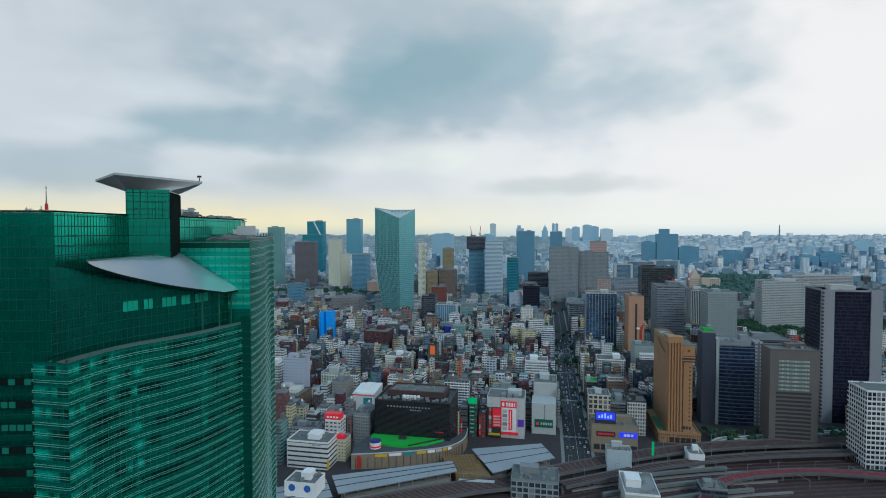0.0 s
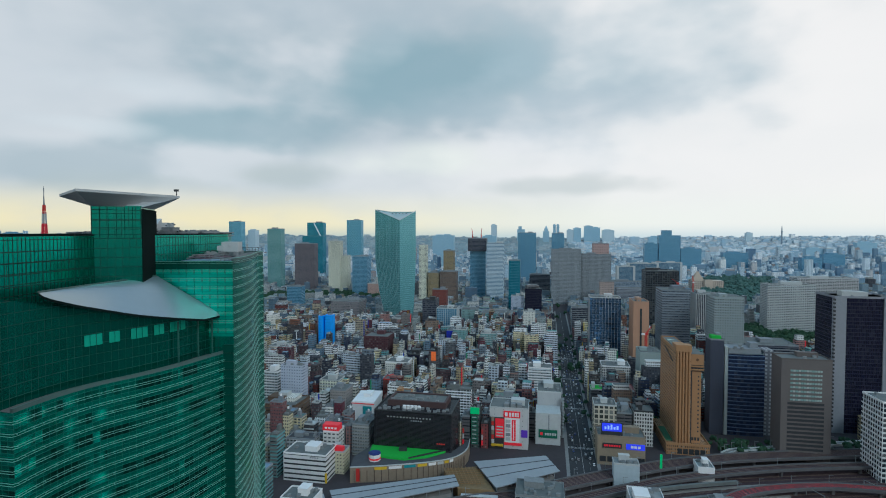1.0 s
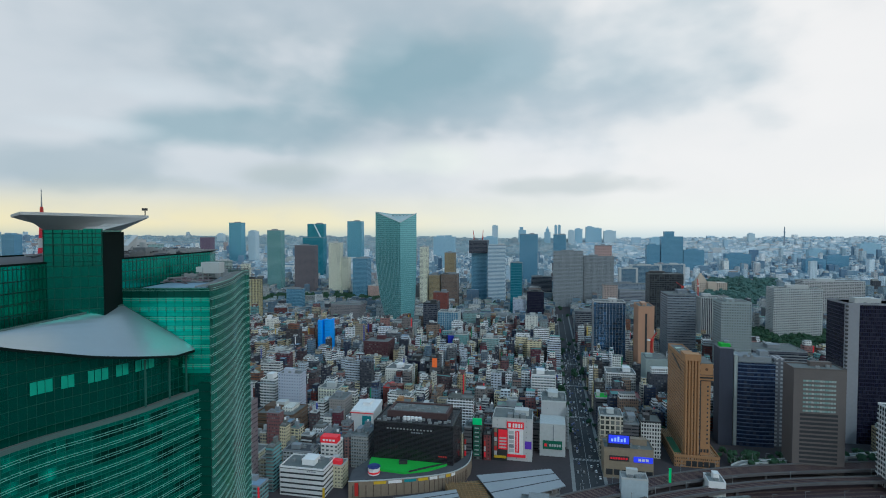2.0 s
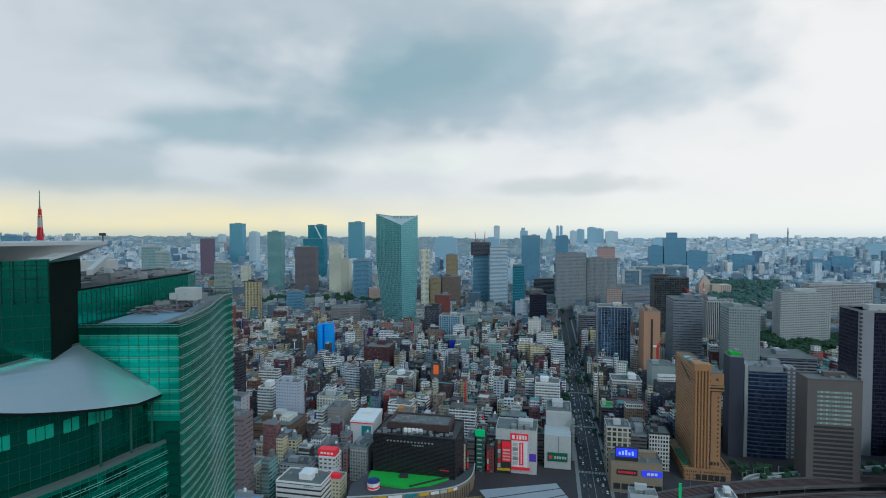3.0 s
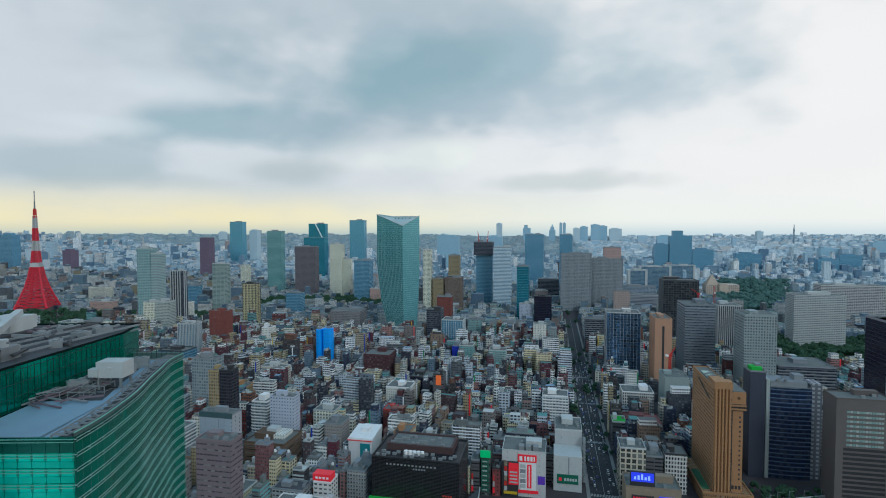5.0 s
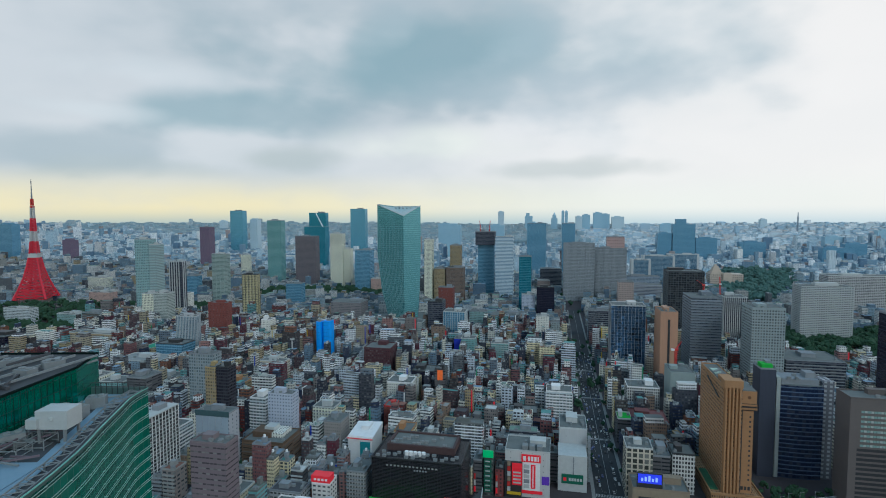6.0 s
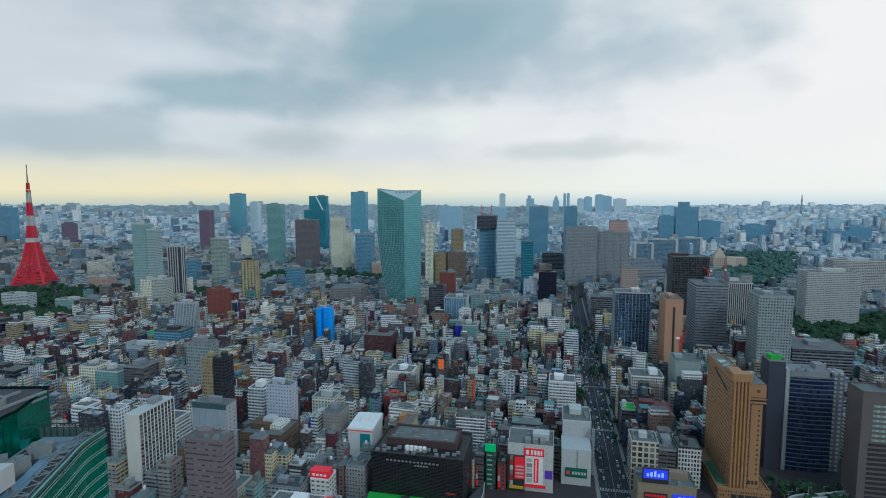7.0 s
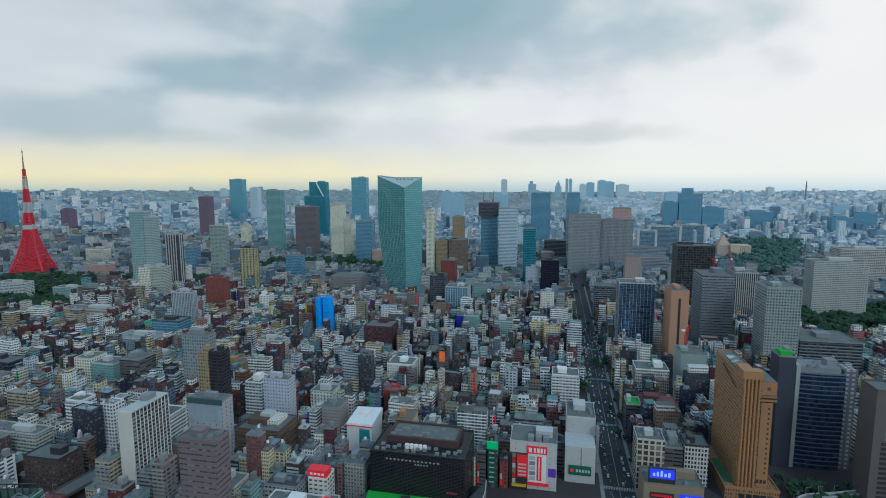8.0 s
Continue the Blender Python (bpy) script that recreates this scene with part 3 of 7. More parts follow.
    # light-teal panes, their lit look put into the colour
    blind = Shape().box(0, 1.2, -0.08, 0, 0.1, 1.3).mesh("pane", M_PANE_DIM)
    for k in range(10):
        z = 174.4 - 4.45 * k
        part("window_strip", slot, None, scc, at=pose(0, 0, z))
        for j in range(18):
            if rng.random() < 0.4:
                part("pane", blind, None, scc, at=pose(-103 + 1.5 * j, 102.85 + 0.01 * j, z))
    # recessed glass under the canopy
    inner = offset_line(line, -3.2)
    part("recessed_glass", Shape().strip([(*p, 179) for p in inner], [(p[0], p[1], 197.5 - 9 * (i / (len(line) - 1)) ** 1.2) for i, p in enumerate(inner)]), M_SCC_BOX_SHADED, scc)
    post = Shape().tube(0, 0, 0.2, 179, 188.5, 10).mesh("column", plain("dark_green_column", (0.02, 0.10, 0.08), 0.4))
    for i in range(32, len(inner) - 2, 4):
        p = offset_line(line, -2.2)[i]
        part("column", post, None, scc, at=pose(p[0], p[1], 0))
    lit = offset_line(line, -3.05)
    for i in range(16, 34):
        a, b = lit[i], lit[i + 1]
        if i in (19, 22, 23, 27, 30):
            continue
        s = Shape().strip([(a[0], a[1], 186.3), (b[0] * 0.9 + a[0] * 0.1, b[1] * 0.9 + a[1] * 0.1, 186.3)], [(a[0], a[1], 188.5), (b[0] * 0.9 + a[0] * 0.1, b[1] * 0.9 + a[1] * 0.1, 188.5)])
        part("pane", s, M_PANE, scc)
    # canopy
    eave_plan = smooth_line([(-68, 107.5), (-66.0, 112.3), (-63.2, 118), (-59.5, 123.2), (-55.6, 130), (-52.6, 138), (-50.9, 144.3)], 8)
    k = len(eave_plan) - 1
    eave_z = [198.0 - 9.7 * min(1, (i / k) * 1.2) ** 0.85 for i in range(k + 1)]
    tip, apex, end = Vector((-68, 107.5, 198.0)), Vector((-65.3, 142.2, 198.0)), Vector((-50.9, 144.3, 188.3))
    s, rows, turn = Shape(), [], round(0.7 * k)
    for j in range(11):
        f = j / 10
        row = []
        for i in range(k + 1):
            w = tip.lerp(apex, i / turn) if i <= turn else apex.lerp(end, (i - turn) / (k - turn))
            e = Vector((*eave_plan[i], eave_z[i]))
            row.append(tuple(w.lerp(e, f) + Vector((0, 0, 2.0 * math.sin(math.pi * f) * math.sin(math.pi * i / k)))))
        rows.append(row)
    for a, b in zip(rows, rows[1:]):
        s.strip(a, b, 0)
    s.strip(rows[-1], [(x, y, z - 0.5) for x, y, z in rows[-1]], 1)
    sheet = part("canopy", s, [M_CANOPY, M_SHAFT], scc, "pale curved metal canopy")
    for p in sheet.data.polygons:
        p.use_smooth = True
    part("canopy_edge", Shape().beam((-65.3, 142.0, 198.0), (-50.9, 144.1, 188.4), 0.2).beam((-68, 107.3, 198.2), (-65.3, 142.0, 198.2), 0.25), M_EDGE, scc)
    # right wing with its S-shaped front
    scurve = smooth_line([(-47.9, 143.6), (-47.9, 148), (-48.3, 153), (-49.6, 161.5), (-51.6, 169.5), (-53.4, 177.5), (-54.6, 183), (-54.5, 188.2)])
    part("wing_front", Shape().strip([(*p, 0) for p in scurve], [(*p, 201.6) for p in scurve]), M_SCC_WING_SHADED, scc)
    bm = band_mesh(scurve, M_BAND_WING, 4)
    for k in range(0, 82):
        part("floor_band", bm, None, scc, at=pose(0, 0, 201.0 - k * step))
    part("wing_end", Shape().strip([(-66.5, 143.6, 0), (-47.9, 143.6, 0)], [(-66.5, 143.6, 201.6), (-47.9, 143.6, 201.6)]), M_SCC, scc)
    part("wing_back", Shape().strip([(-54.5, 188.2, 0), (-66, 190, 0)], [(-54.5, 188.2, 201.6), (-66, 190, 201.6)]), M_SCC, scc)
    # the top row is toned dark for what it mirrors
    upper = [Shape().box(0.03, 1.80, -0.14, 0, 0.95, 1.98).mesh("pane", m) for m in (M_PANE_SHADE, M_SCC_LIT)]
    lower = [Shape().box(0.03, 1.80, -0.14, 0, 0.02, 0.93).mesh("pane", m) for m in (M_PANE_SHADE, M_PANE_MID)]
    slim = Shape().box(0, 18.5, -0.3, 0.0, 0, 0.07).box(0, 18.5, -0.3, 0, 0.40, 0.47).mesh("floor_band", M_BAND)
    for r in range(9):
        z = 199.55 - r * step
        part("floor_band", slim, None, scc, at=pose(-66.4, 143.6, z + 1.4))
        for c in range(10):
            part("pane", upper[r > 0], None, scc, at=pose(-66.3 + c * 1.84, 143.6, z))
            part("pane", lower[r > 0], None, scc, at=pose(-66.3 + c * 1.84, 143.6, z))
    # dark sheet added to paint the shade in the slot
    part("slot_wall", Shape().box(-50.6, -47.95, 143.3, 143.58, 0, 181), M_PANE_SHADE, scc, "dark panel for the shade between the fronts")
    for r in range(9, 60):
        part("floor_band", Shape().box(-50.2, -47.9, 143.2, 143.5, 0, 0.15) if r == 9 else bpy.data.meshes["slot_ledge"], M_MULLION, scc, at=pose(0, 0, 199.55 - r * step)).data.name = "slot_ledge"
    top = Shape()
    left = [(-65.5 + i * 2.0 / (len(scurve) - 1), 143.7 + i * 45.5 / (len(scurve) - 1), 200.8) for i in range(len(scurve))]
    top.strip([(*p, 200.8) for p in scurve], left)
    part("wing_roof", top, M_ROOF_DARK, scc)
    track_in, track_out, rim = offset_line(scurve, -3.0), offset_line(scurve, -0.9), offset_line(scurve, -0.35)
    s = Shape()
    s.strip([(*p, 200.8) for p in scurve], [(*p, 202.1) for p in scurve]).strip([(*p, 202.1) for p in scurve], [(*p, 202.1) for p in rim]).strip([(*p, 202.1) for p in rim], [(*p, 200.8) for p in rim])
    part("wing_parapet", s, M_EDGE, scc)
    s = Shape()
    s.sweep([(*p, 201.9) for p in track_in], 0.16).sweep([(*p, 201.9) for p in track_out], 0.16)
    for i in range(0, len(track_in) - 1):
        a, b = (track_in, track_out) if i % 2 else (track_out, track_in)
        s.beam((*a[i], 201.9), (*b[i + 1], 201.9), 0.11)
        if i % 4 == 0:
            s.beam((*track_in[i], 200.8), (*track_in[i], 201.9), 0.2)
            s.beam((*track_in[i], 201.9), (*track_out[i], 201.9), 0.11)
    part("crane_track", s, M_GEAR, scc, "steel window-cleaning track")
    walk_in = offset_line(scurve, -5.2)
    part("walkway", Shape().strip([(*p, 201.0) for p in offset_line(scurve, -3.2)], [(*p, 201.0) for p in walk_in]), M_SLATE, scc)
    part("coping", Shape().sweep([(*p, 202.2) for p in offset_line(scurve, 0.05)], 0.14), M_BAND, scc)
    part("roof_membrane", Shape().box(-64.5, -53.4, 145.0, 160, 200.8, 201.15), M_SLATE, scc, "pale blue roof membrane")
    part("end_walkway", Shape().box(-64, -57, 183.5, 187.5, 200.8, 201.2), M_SLATE, scc)
    rail = Shape().sweep([(-66, 187.6, 203.4), (-54.6, 187.6, 203.4)], 0.14).sweep([(-66, 187.6, 202.7), (-54.6, 187.6, 202.7)], 0.1)
    for k in range(12):
        rail.beam((-66 + 1.03 * k, 187.6, 201.2), (-66 + 1.03 * k, 187.6, 203.4), 0.1)
    part("end_railing", rail, M_DARK, scc)
    for k in range(7):
        x0 = -65 + 0.9 * (k % 3)
        part("pipe_run", Shape().sweep([(x0, 157 + 0.5 * k, 201.5 + 0.12 * k), (x0 + 2, 164, 201.5 + 0.12 * k), (x0 + 1.2, 172, 201.5 + 0.12 * k), (x0 + 3, 182 - k, 201.5 + 0.12 * k)], 0.26), (M_GEAR, M_DARK, M_MAUVE)[k % 3], scc)
    part("end_parapet", Shape().box(-66, -54.5, 187.9, 188.3, 200.8, 202.4), M_EDGE, scc)
    s = Shape().box(-59.6, -54.9, 166.8, 170.2, 202.9, 205.7).box(-60.6, -59.0, 166.2, 167.6, 203.2, 204.6).tube(-57.2, 166.7, 0.3, 204.4, 204.8, 10)
    part("cleaning_crane", s, M_OFFWHITE, scc, "white window-cleaning crane housing")
    leg = Shape().beam((0, 0, 200.8), (0, 0, 203), 0.35).mesh("crane_leg", M_GEAR)
    for x in (-59.2, -55.4):
        for y in (167, 170):
            part("crane_leg", leg, None, scc, at=pose(x, y, 0))
    for k in range(26):
        x0, y0 = rng.uniform(-65, -58), rng.uniform(157, 184)
        part("roof_pipe", Shape().beam((x0, y0, 201.3 + rng.uniform(0, 0.7)), (x0 + rng.uniform(-2, 6), y0 + rng.uniform(-3, 3), 201.3 + rng.uniform(0, 0.7)), 0.24), rng.choice((M_MAUVE, M_GEAR, M_DARK)), scc)
    for k in range(5):
        x0, y0 = -64.5 + 1.3 * k, 161 + 3.4 * (k % 3)
        frame_box = Shape()
        for z in (201.2, 202.2):
            frame_box.sweep([(x0, y0, z), (x0 + 2.6, y0, z), (x0 + 2.6, y0 + 3, z), (x0, y0 + 3, z), (x0, y0, z)], 0.12)
        for a, b in ((0, 0), (2.6, 0), (2.6, 3), (0, 3)):
            frame_box.beam((x0 + a, y0 + b, 200.8), (x0 + a, y0 + b, 202.2), 0.12)
        part("pipe_frame", frame_box, M_GEAR, scc)
    # clutter and the cleaning machine on the upper roof
    for k in range(60):
        x0, y0 = rng.uniform(-94, -68), rng.uniform(146, 189)
        part("roof_pipe", Shape().beam((x0, y0, 208.0 + rng.uniform(0, 0.9)), (x0 + rng.uniform(-4, 4), y0 + rng.uniform(-7, 7), 208.0 + rng.uniform(0, 0.9)), rng.uniform(0.2, 0.5)), rng.choice((M_ROOF_DARK, M_DARK, M_GEAR, M_MAUVE)), scc)
    part("machine_body", Shape().box(-89, -83, 178, 185, 208.2, 211.4), M_OFFWHITE, scc, "pale cleaning machine")
    part("machine_arm", Shape().beam((-79, 167, 209.4), (-85, 183, 212), 1.3), M_OFFWHITE, scc)
    for k in range(4):
        part("cooling_unit", UNIT, None, scc, at=pose(rng.uniform(-64, -60), rng.uniform(160, 182), 200.8, 0, 0, rng.uniform(0, 90)))
    ob = thing("roof_machine_box", -69.5, 161, 207.6, "grey rooftop machine with a round drum on the tower roof", "machine", rot=0)
    part("body", Shape().box(-3, 0, -2, 2, 0, 2.2), M_GEAR, ob)
    part("drum", Shape().tube(-1.5, 0, 0.9, 2.2, 3.4, 12), M_OFFWHITE, ob)
    part("arm", Shape().beam((-3, 0, 2.6), (-0.2, 0, 2.9), 0.3), M_GEAR, ob)


green_tower()


def neighbour_tower():
    """Unseen dark tower added behind the viewer to darken the green glass's reflections."""
    ob = thing("office_tower", -270, -150, 0, "unseen dark tower added behind the viewer for reflections", "skyscraper", rot=0)
    part("wall", Shape().box(0, 90, 0, 60, 0, 225), [curtain("dark_office_glass", (0.03, 0.05, 0.06), (0.06, 0.07, 0.07), 1.8, 4.0, 0.12, 0.3, 0.3, 0.2), M_ROOF], ob)
    part("roof", parapet_roof(90, 60, 226.5), [M_GREY, M_ROOF], ob)


neighbour_tower()


# ---- towers ----
# tower greys and whites are shifted to blue to paint in the haze
F_GREYBAND = facade("grey_band_wall", (0.25, 0.295, 0.34), (0.035, 0.05, 0.07), 2.4, 3.9, 0.92, 0.5, blinds=0.25)
F_CREAMGRID = facade("cream_grid_wall", (0.70, 0.71, 0.57), (0.10, 0.12, 0.12), 3.4, 3.4, 0.55, 0.55)
F_BROWNGRID = facade("brown_grid_wall", (0.15, 0.13, 0.14), (0.075, 0.08, 0.10), 3.2, 3.8, 0.6, 0.55, blinds=0.1)
F_TWIN = facade("mullioned_grey_wall", (0.32, 0.355, 0.375), (0.08, 0.10, 0.12), 1.9, 3.9, 0.55, 0.7, blinds=0.12)
F_PUNCH = facade("punched_stone_wall", (0.29, 0.345, 0.35), (0.04, 0.05, 0.06), 3.2, 3.7, 0.5, 0.5, blinds=0.4)
F_WHITEBAND = facade("white_balcony_wall", (0.50, 0.56, 0.58), (0.09, 0.11, 0.12), 3.6, 3.3, 0.8, 0.5, blinds=0.3)
F_STRIPEBLUE = facade("pale_striped_wall", (0.52, 0.63, 0.70), (0.15, 0.25, 0.33), 30, 3.9, 1.0, 0.5)
F_DARKBAND = facade("dark_band_wall", (0.075, 0.085, 0.11), (0.02, 0.028, 0.045), 3.0, 3.9, 0.94, 0.55, blinds=0.15)
F_NAVY = facade("navy_glass_wall", (0.012, 0.013, 0.032), (0.008, 0.009, 0.026), 1.6, 3.9, 0.9, 0.8, blinds=0.03)
F_DEEPBLUE = facade("deep_blue_band_wall", (0.02, 0.045, 0.10), (0.012, 0.022, 0.055), 3.0, 3.9, 0.94, 0.6, blinds=0.08)
F_BROWNOFFICE = facade("brown_office_wall", (0.115, 0.10, 0.09), (0.03, 0.06, 0.06), 12, 4.0, 0.96, 0.42, blinds=0.3)
F_CHECK = facade("white_checker_wall", (0.42, 0.45, 0.47), (0.02, 0.03, 0.04), 3.4, 4.2, 0.84, 0.7)
F_HOTEL = facade("tan_hotel_wall", (0.36, 0.195, 0.09), (0.07, 0.05, 0.04), 1.8, 3.2, 0.45, 0.5, blinds=0.4)
F_GOLD = facade("ochre_wall", (0.30, 0.235, 0.135), (0.08, 0.07, 0.05), 2.6, 3.4, 0.5, 0.5)
F_REDBROWN = facade("red_brick_wall", (0.20, 0.055, 0.045), (0.06, 0.04, 0.04), 3.0, 3.4, 0.35, 0.35)
F_TEAL = curtain("teal_glass", (0.02, 0.24, 0.33), (0.06, 0.24, 0.31), 2.0, 4.0, 0.1, 0.2, 0.6, 0.15)
# both blues are lightened: haze put into the glass colour
F_BLUEGLASS = curtain("blue_glass", (0.11, 0.34, 0.45), (0.17, 0.37, 0.46), 2.2, 4.0, 0.1, 0.2, 0.5, 0.2)
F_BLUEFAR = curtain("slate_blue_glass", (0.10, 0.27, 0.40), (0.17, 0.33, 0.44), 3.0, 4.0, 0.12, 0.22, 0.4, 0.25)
F_PALEGREEN = curtain("pale_green_glass", (0.10, 0.29, 0.30), (0.22, 0.37, 0.37), 2.4, 3.8, 0.12, 0.3, 0.35, 0.25)
F_DARKGLASS = curtain("dark_blue_glass", (0.04, 0.10, 0.19), (0.12, 0.18, 0.25), 1.6, 3.9, 0.1, 0.12, 0.5, 0.15, 1.2, odd=1.8)
F_PURPLE = facade("plum_wall", (0.15, 0.10, 0.15), (0.10, 0.10, 0.15), 2.4, 3.4, 0.5, 0.5)
F_PINK = facade("pinkish_office_wall", (0.18, 0.145, 0.16), (0.085, 0.075, 0.085), 3.0, 3.8, 0.9, 0.28)
F_LTBLUE = facade("pale_blue_wall", (0.42, 0.47, 0.56), (0.10, 0.13, 0.17), 3.0, 3.3, 0.4, 0.4)
F_WHITE = facade("white_tile_wall", (0.68, 0.68, 0.62), (0.12, 0.13, 0.13), 2.8, 3.1, 0.42, 0.45)
M_TAN = plain("tan_tile", (0.37, 0.20, 0.095), 0.7, vary=0.18)
M_PALE = plain("pale_green_panel", (0.28, 0.34, 0.33), 0.7, vary=0.15)
M_NAVYPIER = plain("pale_stone_pier", (0.25, 0.265, 0.29), 0.7, vary=0.15)
M_BRIGHTBLUE = plain("bright_blue_sheeting", (0.015, 0.34, 0.95), 0.55, vary=0.22, scale=0.15)
T = tower
O, A = "office tower", "apartment block"

# far skyline, behind the centre
T("office_tower", "slate-blue glass tower with a notched top", O, -1078, 2900, 72, 40, 262, F_BLUEGLASS, base=0, units=0)
T("residential_tower", "pale green banded tower with a stepped crown", O, -583, 1940, 52, 30, 219, F_PALEGREEN, units=0)
T("office_tower", "dark brown office block with fine window grid", O, -463, 1850, 72, 30, 168, F_BROWNGRID, units=3)
T("office_tower", "teal glass tower with a sloping shoulder", O, -543, 2300, 92, 40, 190, F_TEAL, units=0)
teal_host = T("office_tower", "upper shaft of a teal glass tower", O, -525, 2312, 74, 28, 247, F_TEAL, base=188, units=0)
T("residential_tower", "cream gridded residential tower above trees", A, -338, 1800, 42, 26, 178, F_CREAMGRID, M_OFFWHITE)
T("residential_tower", "lower cream wing of a residential tower", A, -296, 1800, 24, 26, 129, F_CREAMGRID, M_OFFWHITE)
T("office_tower", "slate-blue rectangular tower on the skyline", O, -443, 2880, 80, 40, 270, F_BLUEGLASS, units=0)
T("office_tower", "dark blue office block among towers", O, -244, 1700, 48, 40, 131, F_BLUEFAR)
T("residential_tower", "slim beige residential tower", A, -29, 1500, 21, 25, 172, F_CREAMGRID, M_OFFWHITE)
T("stepped_tower", "upper stage of a brown stepped tower", O, 40, 1502, 28, 30, 156, F_GOLD, base=100)
T("stepped_tower", "brown stepped office building", O, 30, 1490, 46, 30, 98, facade("brown_step_wall", (0.17, 0.125, 0.10), (0.07, 0.06, 0.06), 3, 3.6, 0.5, 0.5))
T("office_block", "ochre office block beside a stepped tower", O, -3, 1500, 30, 40, 94, F_GOLD)
T("office_tower", "dark tower under construction with a wide upper part", O, 116, 1605, 55, 40, 189, F_DARKBAND, base=150, units=6)
T("office_tower", "dark lower shaft of a tower under construction", O, 124, 1615, 46, 30, 151, F_BLUEFAR)
T("office_tower", "pale blue tower with horizontal stripes", O, 167, 1550, 48, 45, 176, F_STRIPEBLUE, M_OFFWHITE)
T("office_tower", "small teal glass office tower", O, 201, 1350, 29, 30, 137, F_TEAL)
T("office_tower", "dark slate-blue office tower", O, 351, 2100, 70, 45, 205, F_BLUEFAR)
T("office_tower", "dark blue-grey office tower on the skyline", O, 508, 2200, 50, 40, 203, F_BLUEFAR)
T("office_tower", "grey government tower with fine mullions", O, 352, 1530, 82, 30, 159, F_TWIN, bands=None, ribs=(5.2, 0.8, 0.5))
T("office_tower", "grey-brown tower with vertical mullions", O, 441, 1535, 82, 30, 145, F_TWIN, ribs=(4.2, 0.9, 0.6))
T("penthouse_block", "pinkish upper block on a mullioned tower", O, 477, 1548, 46, 28, 175, facade("pinkish_wall", (0.42, 0.29, 0.27), (0.16, 0.12, 0.12), 5, 8, 0.4, 0.4), base=144)
T("office_block", "pinkish stone office block with a dark top", O, 354, 1100, 28, 28, 107, facade("pink_stone_wall", (0.40, 0.32, 0.29), (0.07, 0.07, 0.07), 3, 3.8, 0.5, 0.5))
T("glass_tower", "dark blue glass tower with pale panes and white mullions", O, 253.4, 840.5, 47, 34, 106, F_DARKGLASS, M_STEEL, ribs=(4.7, 0.22, 0.3))
T("office_tower", "dark steel tower frame under construction", O, 428, 1050, 62, 45, 132, facade("frame_wall", (0.065, 0.08, 0.095), (0.02, 0.025, 0.03), 4.5, 4.2, 0.82, 0.72, blinds=0.1), M_DARK, bands=(4.2, 0.5, 0.3))
slot_host = T("office_tower", "slim brown tower with a dark vertical slot", O, 300.2, 782.6, 21.8, 44, 106.7, facade("tan_tower_wall", (0.44, 0.25, 0.16), (0.05, 0.045, 0.045), 40, 3.4, 0.0, 0.4), plain("brown_tile", (0.42, 0.25, 0.165), 0.7), units=3)
T("office_tower", "grey office tower with horizontal window bands", O, 365.2, 832.9, 41, 52, 117.5, F_GREYBAND, plain("grey_tile", (0.165, 0.195, 0.225), 0.7), bands=(3.9, 1.7, 0.35))
T("office_block", "office block with bold white vertical ribs", O, 505, 1000, 38, 40, 92, F_DARKBAND, M_OFFWHITE, ribs=(3.2, 1.0, 0.8))
T("low_block", "ochre low block between towers", "office block", 487, 955, 26, 30, 22, F_GOLD)
T("office_tower", "grey stone tower with rows of punched windows", O, 403.9, 751.2, 38.7, 40, 117, F_PUNCH, plain("grey_stone", (0.29, 0.345, 0.35), 0.75))
T("office_block", "broad white office block with deep window grid", O, 662, 1030, 84, 38, 106, F_WHITEBAND, M_OFFWHITE, bands=(3.3, 1.1, 0.5), ribs=(4.0, 0.5, 0.45))
T("office_block", "long pale office block with arcaded top storey", O, 877, 1252, 130, 40, 100, facade("pale_arcade_wall", (0.48, 0.48, 0.49), (0.07, 0.08, 0.09), 3.6, 3.5, 0.7, 0.6), M_OFFWHITE, bands=(3.5, 0.9, 0.4))
T("utility_block", "windowless pale green-grey utility block", "office block", 274.8, 693.3, 27, 36, 52, M_PALE, M_PALE, units=6)
shed_host = T("office_tower", "tall grey slab tower with a green rooftop shed", O, 289, 548, 13, 18, 99, facade("dark_slab_wall", (0.045, 0.055, 0.082), (0.05, 0.06, 0.07), 18, 3.9, 0.0, 0.5), M_GREY)
part("green_shed", Shape().box(2, 11, 3, 13, 97.9, 101.5), M_GREENLAWN, shed_host, "bright green rooftop shed")
T("office_block", "dark stepped office block with stair towers", O, 449, 750, 68, 55, 50, F_DARKBAND, M_GREY, bands=(3.9, 1.2, 0.3))
brown_host = T("office_tower", "brown-grey office block with green-tinted windows", O, 320.8, 485.1, 41.5, 22, 94, plain("brown_granite_wall", (0.135, 0.12, 0.115), 0.7, vary=0.2, scale=0.08), plain("brown_granite", (0.115, 0.10, 0.095), 0.6), units=3)
# upper window strips pale teal, lower ones near black
pale_strip = Shape().box(0, 26, -0.06, 0.06, 0, 1.7).mesh("window_strip", facade("pale_strip_glass", (0.05, 0.10, 0.10), (0.22, 0.36, 0.33), 2.2, 40, 0.9, 1, blinds=0.6))
dark_strip = Shape().box(0, 30, -0.06, 0.06, 0, 2.2).mesh("window_strip", M_DARK)
for k in range(22):
    part("window_strip", pale_strip if k < 8 else dark_strip, None, brown_host, at=pose(7.5 if k < 8 else 5.5, 0, 82 - 3.8 * k))
T("low_block", "flat tan roofed hall beside the park", "hall", 480, 640, 60, 40, 26, F_GOLD, plain("tan_roof_edge", (0.42, 0.34, 0.25)))
